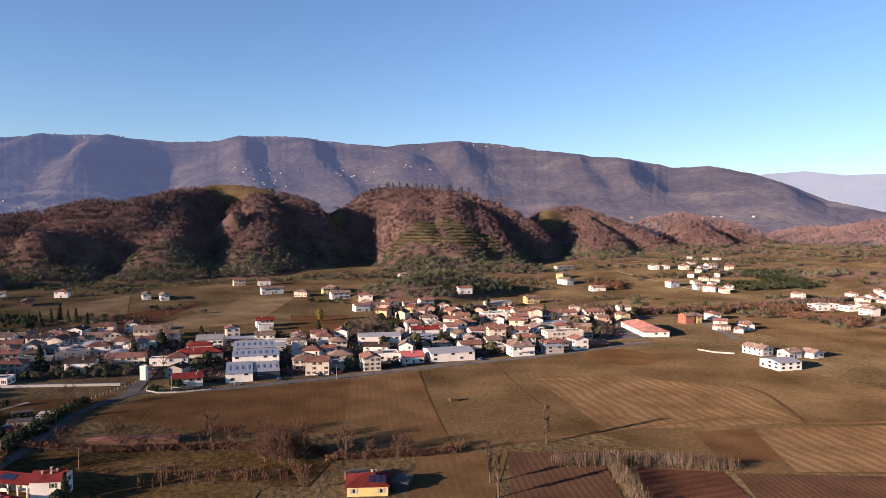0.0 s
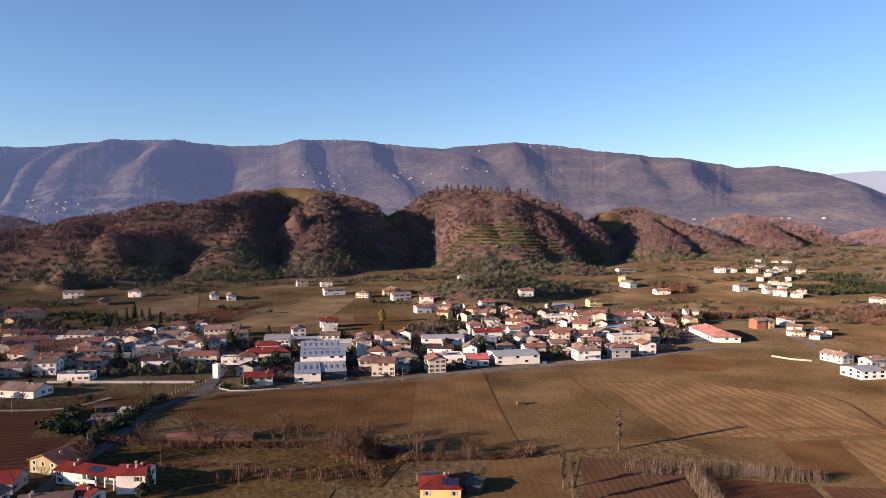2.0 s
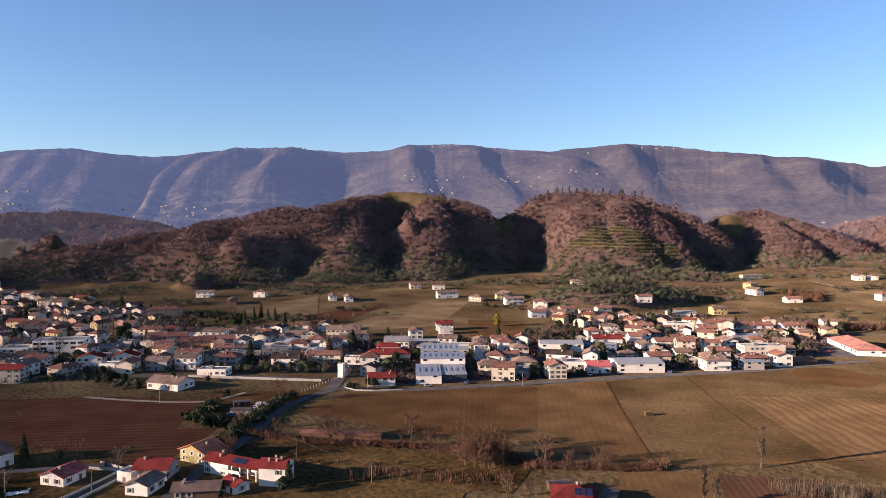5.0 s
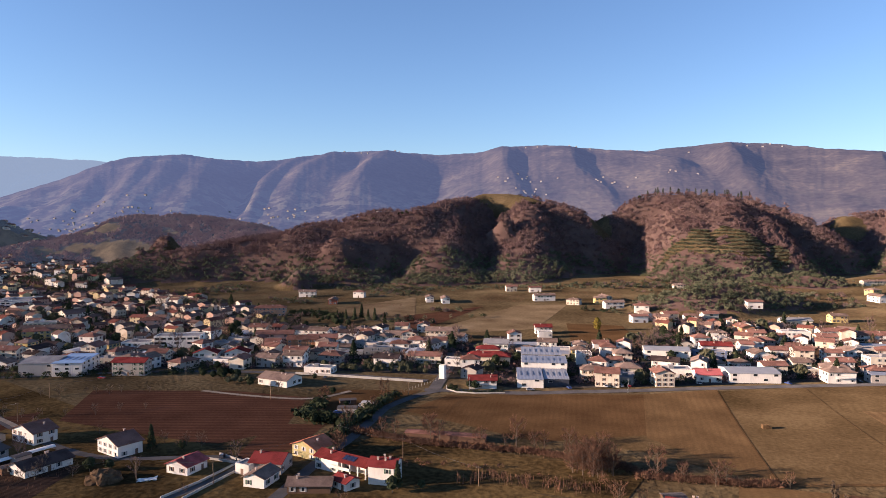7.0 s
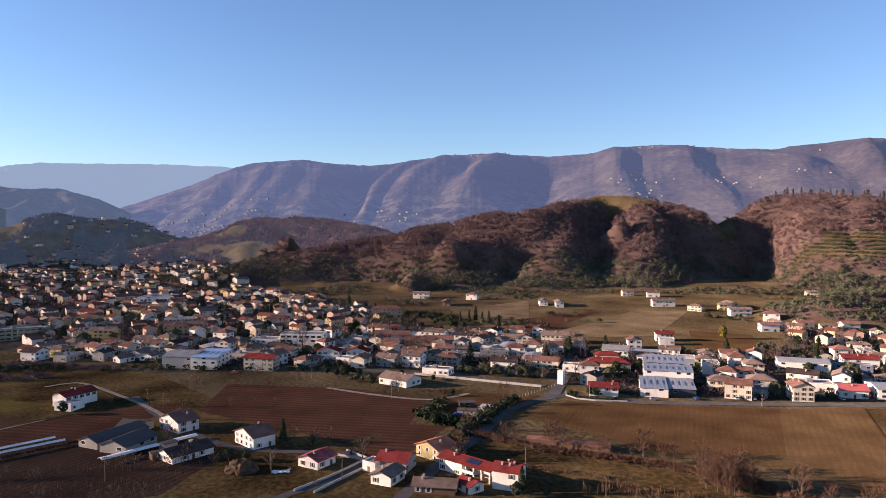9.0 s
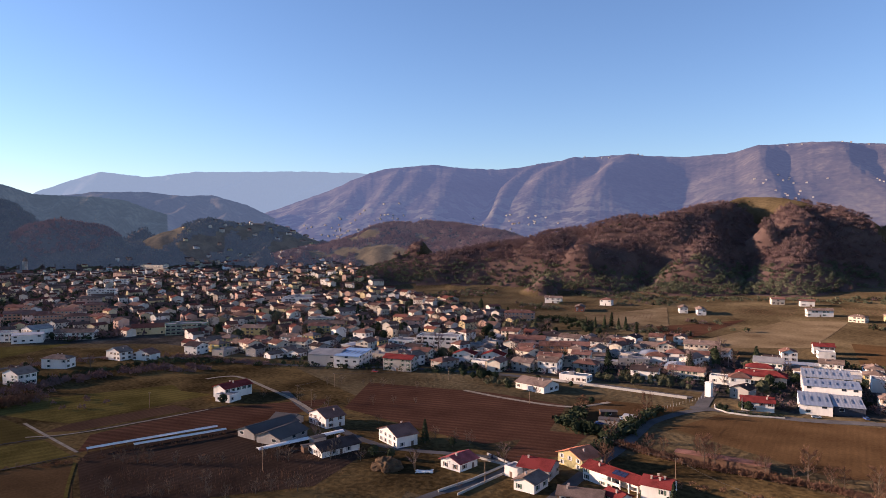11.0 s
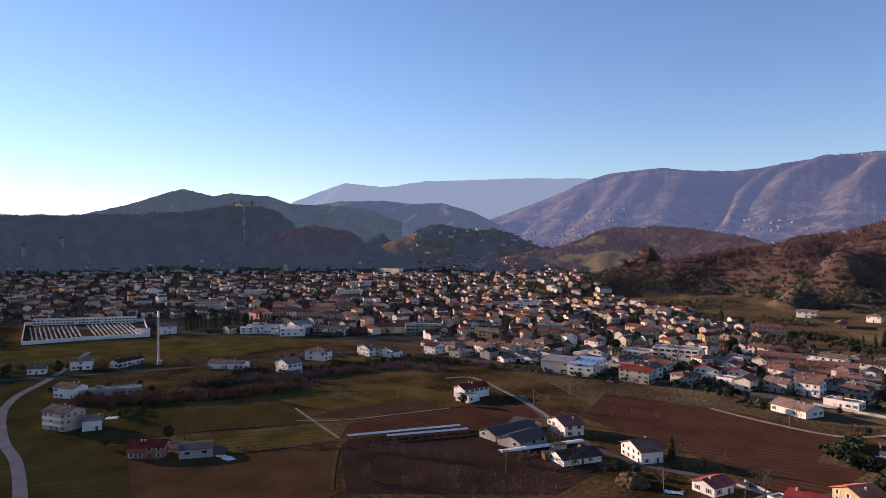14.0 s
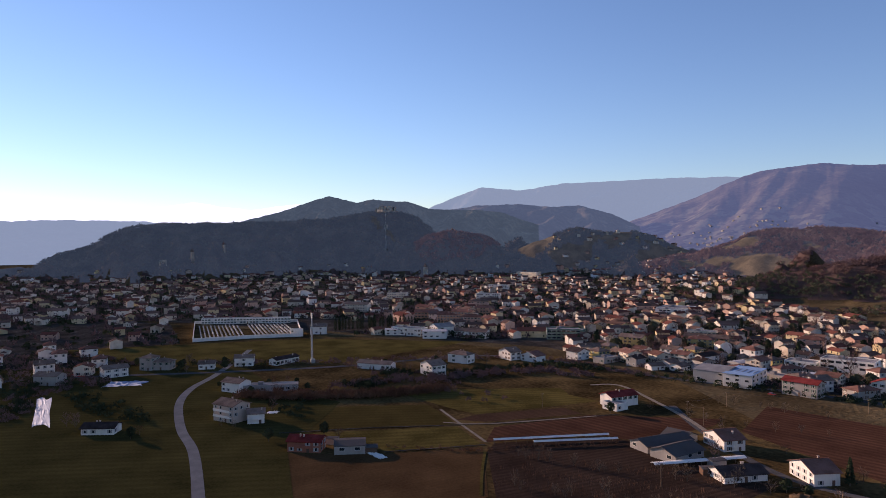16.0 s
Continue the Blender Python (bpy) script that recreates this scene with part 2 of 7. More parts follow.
def raw_mesh(name, verts, faces, mat, smooth=False):
    me = bpy.data.meshes.new(name)
    n, k = faces.shape
    me.vertices.add(len(verts))
    me.vertices.foreach_set("co", np.ascontiguousarray(verts, np.float32).ravel())
    me.loops.add(n * k)
    me.loops.foreach_set("vertex_index", np.ascontiguousarray(faces, np.int32).ravel())
    me.polygons.add(n)
    me.polygons.foreach_set("loop_start", np.arange(0, n * k, k, dtype=np.int32))
    me.polygons.foreach_set("use_smooth", np.full(n, smooth))
    me.update(calc_edges=True)
    me.materials.append(mat)
    return me


# the ground: one sheet in rings about the walk, finer in the part that is looked at
CX, CY = -20.0, -5.0
az = np.concatenate([np.arange(-42, 112, 0.22), np.linspace(112, 318, 70)])
ring = np.concatenate([[0, 30, 60, 90], np.arange(120, 640, 12.0), 640 * 1.0075 ** np.arange(0, 178), [2450, 2600, 3000, 3600, 4300, 4950]])
ring = np.unique(ring)
A, R = np.meshgrid(np.radians(az), ring)
GX, GY = CX - R * np.sin(A), CY + R * np.cos(A)
GZ = land(GX, GY)
GZ = np.where(R > 2430, GZ * 0.2, GZ)
ground_mesh = sheet("ground", GX, GY, GZ, M_GROUND)
ground = tagged(new("ground", ground_mesh), "brown winter grassland rising to low wooded hills", "ground", kind="structure")


def far_range(name, label, profile, foot, crest, back, mat, seed, gully=0.14, step=0.14, spur=6.0, span=(-60, 130), spurs=None, shoulder=0.0):
    """A far range of mountains as a height field in azimuth and distance; profile: (azimuth, tangent of elevation of the crest).
    spurs: (azimuth of a spur, azimuth of the valley east of it, depth), from east to west; without them the folds come from noise.
    shoulder: share of a gently rising foot. Returns the function that gives its height at an azimuth and distance."""
    pa, pe = np.array([p[0] for p in profile]), np.array([p[1] for p in profile]) / 100
    order = np.argsort(pa)
    pa, pe = pa[order], pe[order]
    knots = []
    for r0, v0, deep in spurs or ():
        knots += [(v0, deep), (r0, 0.0)]

    def height(A, R):
        top = 88 + crest * np.interp(A, pa, pe)
        top = top + crest * 0.0026 * fbm(A * 2.2, A * 0 + 1.5, seed + 5, 4)
        up = np.clip((R - foot) / (crest - foot), 0, 1)
        lean = A - 6.0 * (1 - up) * np.clip((A - 20) / 12, -1, 1) + 2.2 * fbm(A / 9, up * 1.5, seed + 2, 2) * spur * 0.4
        fold = 0.0
        for k, (w, share) in enumerate(((spur * 2.3, 1.0), (spur * 0.85, 0.5), (spur * 0.3, 0.10))):
            q = lean / w + 3.4 * fbm(A / (w * 1.7), up * (1.1 + k * 0.7) + 3.0 * k, seed + 7 * k, 3)
            fold = fold + (share if not knots else share * 0.10) * np.abs(2 * (q - np.floor(q)) - 1) ** 1.25
        if knots:
            for shift, share in ((-0.5, 0.25), (0.0, 0.5), (0.5, 0.25)):
                q = lean + shift + 2.2 * fbm(A / 5.0, up * 2.2, seed + 31, 3)
                fold = fold + 1.5 * share * np.interp(q, [k[0] for k in knots], [k[1] for k in knots]) * (1 + 1.6 * fbm(A / 6, up * 2, seed + 37, 2))
            fold = fold + 0.16 * fbm(lean / 1.2, up * 3.0, seed + 41, 4)
        cut = np.clip(up * (1 - up) * 4, 0, 1) ** 0.7
        low = np.clip(up / 0.45, 0, 1)
        rise = 0.10 * up ** 0.6 + 0.90 * up ** 1.4
        if shoulder:
            rise = 0.04 * up ** 0.6 + 0.96 * (0.45 * up ** 1.2 + 0.55 * up * up * (3 - 2 * up))
        z = top * rise - 12 * (1 - up) + shoulder * 26 * low * fbm(A / 2.2, up * 9, seed + 51, 3)
        z = z - gully * top * cut * (fold - 0.6) * (0.10 + 0.90 * (np.clip((up - 0.22) / 0.55, 0, 1) if knots else up))
        return np.where(R > crest, top * np.clip((back - R) / (back - crest), 0, 1), np.minimum(z, top + 2))

    a = np.arange(max(span[0], pa[0]), min(span[1], pa[-1]) + step, step)
    r = np.concatenate([np.linspace(foot, crest, 110), np.linspace(crest, back, 6)[1:]])
    A, R = np.meshgrid(a, r)
    rad = np.radians(A)
    tagged(new(name, sheet(name, CX - R * np.sin(rad), CY + R * np.cos(rad), height(A, R), mat)), label, "mountain", kind="structure")
    return height


M_FAR = surface("far_hazy_bare_woods", [(0.021, 0.018, 0.016), (0.038, 0.031, 0.027), (0.054, 0.044, 0.037), (0.088, 0.073, 0.054)], scale=0.005, fine=0.04, spread=0.5, bump=0.4, grain=0.5, glow=((0.24, 0.30, 0.53), 0.085))
# emission for haze on the range, a little stronger towards the bright western sky
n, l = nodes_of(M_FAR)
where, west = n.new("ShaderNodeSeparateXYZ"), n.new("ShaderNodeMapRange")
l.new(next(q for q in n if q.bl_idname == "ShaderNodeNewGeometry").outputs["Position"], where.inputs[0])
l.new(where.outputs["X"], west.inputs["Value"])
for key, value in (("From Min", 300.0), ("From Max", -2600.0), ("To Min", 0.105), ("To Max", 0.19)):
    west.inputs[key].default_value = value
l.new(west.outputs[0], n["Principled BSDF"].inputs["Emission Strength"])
# cultivated belt on the gentle lower slopes: paler patches of meadow and vineyard
belt, high, lowness, both, tint, patch = (n.new("ShaderNode" + k) for k in ("TexNoise", "MapRange", "MapRange", "Math", "Mix", "RGB"))
belt.inputs["Scale"].default_value, belt.inputs["Detail"].default_value = 0.016, 6
l.new(next(q for q in n if q.bl_idname == "ShaderNodeNewGeometry").outputs["Position"], belt.inputs["Vector"])
for node, rows in ((high, (0.50, 0.56, 0.0, 0.9)), (lowness, (330.0, 180.0, 0.0, 1.0))):
    for key, value in zip(("From Min", "From Max", "To Min", "To Max"), rows):
        node.inputs[key].default_value = value
l.new(belt.outputs["Fac"], high.inputs["Value"])
l.new(where.outputs["Z"], lowness.inputs["Value"])
both.operation = "MULTIPLY"
l.new(high.outputs[0], both.inputs[0])
l.new(lowness.outputs[0], both.inputs[1])
tint.data_type = "RGBA"
patch.outputs[0].default_value = (0.12, 0.11, 0.075, 1)
west_only = n.new("ShaderNodeMapRange")
for key, value in (("From Min", -300.0), ("From Max", -1500.0), ("To Min", 0.12), ("To Max", 0.8)):
    west_only.inputs[key].default_value = value
l.new(where.outputs["X"], west_only.inputs["Value"])
share = n.new("ShaderNodeMath")
share.operation = "MULTIPLY"
l.new(both.outputs[0], share.inputs[0])
l.new(west_only.outputs[0], share.inputs[1])
l.new(share.outputs[0], tint.inputs["Factor"])
l.new(n["Principled BSDF"].inputs["Base Color"].links[0].from_socket, tint.inputs["A"])
l.new(patch.outputs[0], tint.inputs["B"])
l.new(tint.outputs["Result"], n["Principled BSDF"].inputs["Base Color"])
# haze over the far ridges, done as pale blue emission
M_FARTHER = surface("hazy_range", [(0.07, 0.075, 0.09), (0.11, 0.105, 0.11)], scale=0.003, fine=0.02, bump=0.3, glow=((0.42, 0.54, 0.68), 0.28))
# hills behind the castle and up the valley: blue emission as haze
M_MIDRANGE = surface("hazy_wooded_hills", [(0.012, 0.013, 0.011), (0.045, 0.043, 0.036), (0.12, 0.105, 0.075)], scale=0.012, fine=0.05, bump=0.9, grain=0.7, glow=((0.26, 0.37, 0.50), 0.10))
M_VALLEY = surface("hazy_valley_hill_woods", [(0.02, 0.02, 0.02), (0.06, 0.052, 0.045), (0.15, 0.12, 0.085)], scale=0.008, fine=0.04, bump=0.6, grain=0.5, glow=((0.28, 0.38, 0.58), 0.13))
# peaks whitened by emission that stands for thick western haze
M_ALPS = surface("haze_pale_peaks", [(0.2, 0.2, 0.22), (0.25, 0.25, 0.27)], scale=0.003, fine=0.02, bump=0.2, glow=((0.80, 0.84, 0.90), 0.75))
MAIN = [(-45, 1), (-38, 0.8), (-32.3, 1.0), (-28.9, 2.5), (-26.3, 4.7), (-23.7, 6.1), (-20.9, 7.2), (-18, 7.2), (-15.4, 8.3), (-11.9, 8.9), (-7.4, 10.0), (-4.2, 10.8), (-1.5, 11.2), (2, 10.8), (5, 10.4), (8.7, 10.9), (12.7, 11.6), (16.2, 11.4), (18.3, 10.6), (21.2, 10.4), (25.5, 10.8), (29, 10.7), (32.6, 9.8), (35.5, 9.1), (38.5, 9.1), (40.8, 9.6), (45.3, 9.1), (47.5, 7.7), (50.6, 5.3), (53.5, 3.4), (57, 1.5)]
main_height = far_range("backdrop_main_range", "long wooded mountain range, winter brown under bluish haze", MAIN, 2300, 3950, 4500, M_FAR, 40, gully=0.17, step=0.12, shoulder=0.5, spurs=[
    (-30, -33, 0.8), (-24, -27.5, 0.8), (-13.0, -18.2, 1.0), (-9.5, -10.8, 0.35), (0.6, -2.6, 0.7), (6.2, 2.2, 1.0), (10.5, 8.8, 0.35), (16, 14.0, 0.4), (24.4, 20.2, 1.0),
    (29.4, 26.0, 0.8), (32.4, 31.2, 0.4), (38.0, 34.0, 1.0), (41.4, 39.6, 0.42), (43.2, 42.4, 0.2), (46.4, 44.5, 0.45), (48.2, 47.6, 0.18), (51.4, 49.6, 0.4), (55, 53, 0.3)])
far_range("backdrop_right_range", "distant ridge beyond the range, pale with haze", [(-45, 5.0), (-36, 5.4), (-32.2, 5.6), (-29.9, 5.6), (-27.4, 6.2), (-24.8, 6.0), (-20, 5.0)], 4100, 4600, 4850, M_FARTHER, 60, gully=0.12)
far_range("backdrop_west_range", "distant rounded ridge in blue-grey haze", [(44, 8.0), (47.5, 8.5), (51.5, 8.6), (55.8, 8.4), (59.8, 8.2), (63.4, 7.3), (66.5, 7.8), (68.5, 6.6), (70.8, 4.9), (74, 3.0)], 4000, 4600, 4850, M_FARTHER, 70, gully=0.22)
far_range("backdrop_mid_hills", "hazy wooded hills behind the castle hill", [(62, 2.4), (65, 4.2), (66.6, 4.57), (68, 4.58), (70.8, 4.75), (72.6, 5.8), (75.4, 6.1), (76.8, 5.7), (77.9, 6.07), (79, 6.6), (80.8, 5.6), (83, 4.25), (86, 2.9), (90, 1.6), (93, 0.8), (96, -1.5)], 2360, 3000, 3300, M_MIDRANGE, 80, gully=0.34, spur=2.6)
far_range("backdrop_valley_hills", "wooded hills up the valley in pale blue haze", [(49, 0.3), (52.5, 1.2), (54.3, 2.2), (56.1, 3.8), (58.8, 5.1), (61, 4.9), (63.4, 5.35), (66.9, 5.2), (70, 4.4), (74, 3.0)], 2450, 3500, 3900, M_VALLEY, 84, gully=0.3, spur=3.2)
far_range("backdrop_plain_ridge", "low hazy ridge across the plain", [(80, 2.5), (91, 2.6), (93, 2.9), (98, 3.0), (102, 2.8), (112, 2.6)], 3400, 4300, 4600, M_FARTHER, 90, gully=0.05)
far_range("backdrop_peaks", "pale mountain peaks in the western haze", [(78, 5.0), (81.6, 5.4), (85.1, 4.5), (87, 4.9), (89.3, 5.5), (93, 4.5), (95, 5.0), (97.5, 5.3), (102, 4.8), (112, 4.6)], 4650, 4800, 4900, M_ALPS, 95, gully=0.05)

# ---- woods: clouds of small twig and leaf sprays, one crown after the other ----
rng = np.random.default_rng(4)


def crowns(centres, radii, heights, pieces, size, seed, slim=0.8):
    """Triangles spread through the shells of ellipsoids, mostly facing outwards; slim: their width, small for bare twigs."""
    g = np.random.default_rng(seed)
    n = len(centres)
    d = g.normal(size=(n, pieces, 3))
    d[..., 2] = np.abs(d[..., 2]) * 0.9 - 0.25
    d /= np.linalg.norm(d, axis=2, keepdims=True)
    reach = g.uniform(0.45, 1.08, (n, pieces, 1))
    ext = np.stack([radii, radii, heights], 1)[:, None, :]
    mid = centres[:, None, :] + d * reach * ext
    nrm = d + 0.3 * g.normal(size=d.shape)
    nrm /= np.linalg.norm(nrm, axis=2, keepdims=True)
    u = np.cross(nrm, g.normal(size=d.shape))
    if slim < 0.6:
        u = d * 0.7 + 0.6 * g.normal(size=d.shape) + np.array([0, 0, 0.8])
    u /= np.linalg.norm(u, axis=2, keepdims=True)
    v = np.cross(nrm, u)
    v /= np.maximum(np.linalg.norm(v, axis=2, keepdims=True), 1e-6)
    s = (size * radii)[:, None, None] * g.uniform(0.6, 1.3, (n, pieces, 1))
    tri = np.stack([mid + u * s, mid - u * s * 0.5 + v * s * slim, mid - u * s * 0.5 - v * s * slim], 2)
    verts = tri.reshape(-1, 3)
    return verts, np.arange(len(verts)).reshape(-1, 3)


def ellipse(x, y, cx, cy, rx, ry, turn=0):
    c, s = math.cos(radians(turn)), math.sin(radians(turn))
    u, v = (x - cx) * c + (y - cy) * s, -(x - cx) * s + (y - cy) * c
    return (u / rx) ** 2 + (v / ry) ** 2 < 1


def terraces(x, y):
    """The terraced olive slope on the middle hill."""
    return ellipse(x, y, -15, 1118, 105, 42, -4) & (fbm(x / 30, y / 30, 61, 3) > -0.10)


def clearing(x, y):
    """Meadows, terraces and vineyards on the hills, where no wood stands."""
    out = ellipse(x, y, -400, 1245, 80, 36) | ellipse(x, y, -205, 1250, 24, 60, 15) | ellipse(x, y, -125, 1035, 38, 42)
    out |= terraces(x, y) | ellipse(x, y, 222, 1470, 30, 32) | ellipse(x, y, -330, 1230, 30, 12) | ellipse(x, y, -100, 1345, 40, 14)
    out |= ellipse(x, y, -2148, 590, 34, 42) | ellipse(x, y, -2040, 553, 110, 9, 15)
    out |= ellipse(x, y, -1010, 1150, 60, 45) | ellipse(x, y, -1250, 1200, 90, 40) | (ellipse(x, y, -1850, 1180, 260, 190, 50) & (fbm(x / 60, y / 60, 63, 3) > -0.10)) | ((fbm(x / 90, y / 35, 67, 3) > 0.10) & ellipse(x, y, -1430, 1260, 260, 150, 20))
    return out


# leaf litter under the woods; farther hills get litter and meadow with emitted haze
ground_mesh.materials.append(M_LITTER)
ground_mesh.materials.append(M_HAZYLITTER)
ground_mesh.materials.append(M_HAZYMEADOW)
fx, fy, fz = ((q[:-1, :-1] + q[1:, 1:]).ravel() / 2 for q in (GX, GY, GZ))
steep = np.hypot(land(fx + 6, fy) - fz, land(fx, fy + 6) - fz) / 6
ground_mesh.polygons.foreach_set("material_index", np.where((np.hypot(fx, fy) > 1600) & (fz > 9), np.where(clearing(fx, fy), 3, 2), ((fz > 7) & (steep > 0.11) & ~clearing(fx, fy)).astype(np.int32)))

gx = np.concatenate([rng.uniform(-1450, 1200, 128000), rng.uniform(-2520, -1450, 60000)])
gy = np.concatenate([rng.uniform(180, 1720, 128000), rng.uniform(-380, 1600, 60000)])
gh = land(gx, gy)
e = 6.0
slope_x, slope_y = (land(gx + e, gy) - gh) / e, (land(gx, gy + e) - gh) / e
dist = np.hypot(gx, gy)
facing = (slope_x * gx + slope_y * gy) / dist
keep = (gh > 7) & ~clearing(gx, gy) & (dist < 2420) & ((facing > -0.08) | (rng.uniform(size=len(gx)) < 0.25))
keep &= (np.hypot(slope_x, slope_y) > 0.13) | (gh > 60)
gx, gy, gh, facing = gx[keep], gy[keep], gh[keep], facing[keep]
belt_top = 46 + 26 * fbm(gx / 120, gy / 120, 35, 2)
foot = (gh < belt_top) & (rng.uniform(size=len(gx)) < np.clip((belt_top - gh) / 14, 0, 0.93))
green = foot | (fbm(gx / 90, gy / 90, 33, 3) - 0.15 > 0.05) | ellipse(gx, gy, 0, 775, 100, 60)
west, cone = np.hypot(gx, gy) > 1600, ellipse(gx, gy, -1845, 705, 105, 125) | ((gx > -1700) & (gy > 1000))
# woods beyond 1600 m carry haze as a faint emission
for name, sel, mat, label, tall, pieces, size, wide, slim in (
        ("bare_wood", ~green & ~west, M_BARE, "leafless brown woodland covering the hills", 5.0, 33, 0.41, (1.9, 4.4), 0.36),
        ("cone_wood", west & cone, M_CONEWOOD, "leafless reddish-brown woodland on the farther hills, tinted by haze", 5.0, 26, 0.46, (3.0, 5.5), 0.45),
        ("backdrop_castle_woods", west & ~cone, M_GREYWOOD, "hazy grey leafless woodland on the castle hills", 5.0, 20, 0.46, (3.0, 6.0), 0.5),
        ("evergreen_wood", green & ~west, M_SLOPEGREEN, "grey-green evergreen trees on the lower slopes", 4.5, 38, 0.26, (2.0, 4.4), 0.8)):
    c = np.stack([gx[sel], gy[sel], gh[sel] + tall * 0.5], 1)
    k = len(c)
    r = rng.uniform(*wide, k)
    v, f = crowns(c, r, r * rng.uniform(0.95, 1.45, k), pieces, size, 7, slim)
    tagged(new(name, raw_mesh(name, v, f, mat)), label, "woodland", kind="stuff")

# terraces: rows of small olive trees and brush along the contours
tx, ty = rng.uniform(-125, 95, 6500), rng.uniform(1065, 1170, 6500)
th = land(tx, ty)
keep = terraces(tx, ty) & (np.abs((th / 5.0 + 0.9 * fbm(tx / 25, ty / 25, 91, 2)) % 1 - 0.5) < 0.24)
c = np.stack([tx[keep], ty[keep], th[keep] + 1.0], 1)
v, f = crowns(c, rng.uniform(1.1, 2.2, len(c)), rng.uniform(1.0, 2.0, len(c)), 16, 0.45, 12)
tagged(new("terrace_olives", raw_mesh("terrace_olives", v, f, M_OLIVE)), "rows of olive trees on hillside terraces", "grove", kind="stuff")

# ---- fields and roads, laid on the plain ----
FIELD_NO = [0]


def flat(name, points, mat, label="", category="field"):
    FIELD_NO[0] += 1
    z = 0.02 + 0.004 * FIELD_NO[0]
    area = sum(a[0] * b[1] - b[0] * a[1] for a, b in zip(points, points[1:] + points[:1]))
    bm = bmesh.new()
    face = bm.faces.new([bm.verts.new((x, y, z)) for x, y in (points if area > 0 else points[::-1])])
    face.normal_update()
    bmesh.ops.triangulate(bm, faces=[face])
    if any(land(x, y) > 0.5 for x, y in points):
        for _ in range(3):
            bmesh.ops.subdivide_edges(bm, edges=bm.edges[:], cuts=1, use_grid_fill=True)
            bmesh.ops.triangulate(bm, faces=bm.faces[:])
    for v in bm.verts:
        v.co.z += max(0.0, float(land(v.co.x, v.co.y)))
    me = bpy.data.meshes.new(name)
    bm.to_mesh(me)
    bm.free()
    me.materials.append(mat)
    return tagged(new(name, me), label, category, kind="structure")


def strip(name, points, width, mat, z=0.5, label="", category="road"):
    """A road or track along a line of points, with rounded bends."""
    pts = [Vector(p) for p in points]
    line = []
    for i in range(len(pts) - 1):
        p0, p1, p2, p3 = pts[max(0, i - 1)], pts[i], pts[i + 1], pts[min(len(pts) - 1, i + 2)]
        for k in range(6):
            t = k / 6
            line.append(0.5 * (2 * p1 + (p2 - p0) * t + (2 * p0 - 5 * p1 + 4 * p2 - p3) * t * t + (3 * p1 - 3 * p2 + p3 - p0) * t ** 3))
    line.append(pts[-1])
    bm = bmesh.new()
    rows = []
    for i, p in enumerate(line):
        d = (line[min(i + 1, len(line) - 1)] - line[max(i - 1, 0)]).normalized()
        n = Vector((-d.y, d.x)) * width / 2
        h = max(0.0, float(land(p.x, p.y)))
        z = 0.175 + 0.004 * int(name.split('_')[1]) + (0.03 if name[0] == 't' else 0)
        rows.append([bm.verts.new((*(p + n), h + z)), bm.verts.new((*(p - n), h + z))])
    for a, b in zip(rows, rows[1:]):
        bm.faces.new((a[1], b[1], b[0], a[0]))
    me = bpy.data.meshes.new(name)
    bm.to_mesh(me)
    bm.free()
    me.materials.append(mat)
    return tagged(new(name, me), label, category, kind="structure")


M_F1 = furrows("field_brown_rows", (0.046, 0.026, 0.013), (0.098, 0.058, 0.028), 100, 2.6, strength=0.10)
M_F2 = furrows("field_tan_rows", (0.062, 0.038, 0.019), (0.122, 0.077, 0.038), 97, 3.2, strength=0.16)
M_RED = furrows("field_red_soil", (0.045, 0.022, 0.015), (0.105, 0.052, 0.033), 20, 4.2, strength=0.6)
M_DARK = furrows("field_dark_soil", (0.045, 0.026, 0.018), (0.10, 0.058, 0.036), 95, 2.4, strength=0.5)
M_GREEN = furrows("field_winter_green", (0.052, 0.041, 0.013), (0.118, 0.090, 0.028), 80, 5.0, strength=0.35, wobble=0.4, weeds=0.35)
M_OLIVEFIELD = furrows("field_olive_green", (0.036, 0.027, 0.010), (0.080, 0.060, 0.020), 75, 5.0, strength=0.3)
M_OLIVEDARK = furrows("field_dark_pasture", (0.031, 0.027, 0.010), (0.072, 0.060, 0.021), 75, 5.0, strength=0.3)
M_BROWNGROUND = surface("brown_winter_ground", [(0.028, 0.019, 0.009), (0.064, 0.043, 0.019), (0.11, 0.074, 0.032)], scale=0.03, fine=0.45, spread=0.34, grain=0.6, bump=0.4)
M_NURSERY = furrows("field_nursery_soil", (0.026, 0.017, 0.013), (0.062, 0.040, 0.029), 95, 3.0, strength=0.5)
M_LINES = furrows("field_swathes", (0.07, 0.043, 0.022), (0.165, 0.11, 0.058), 103, 5.5, strength=0.5, wobble=1.6)
flat("field_1", [(-180, -40), (-420, -260), (-900, -400), (-1000, -150), (-860, -20), (-700, 130), (-560, 250), (-410, 285), (-300, 250), (-215, 215), (-195, 170), (-170, 120)], M_BROWNGROUND, "dark brown winter ground between the farms")
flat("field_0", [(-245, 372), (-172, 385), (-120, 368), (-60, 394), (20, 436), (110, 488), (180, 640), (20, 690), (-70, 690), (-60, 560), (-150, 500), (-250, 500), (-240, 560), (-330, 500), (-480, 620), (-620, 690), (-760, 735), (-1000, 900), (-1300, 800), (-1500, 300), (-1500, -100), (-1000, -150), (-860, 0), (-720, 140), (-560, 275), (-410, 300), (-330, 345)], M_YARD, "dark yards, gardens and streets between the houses")
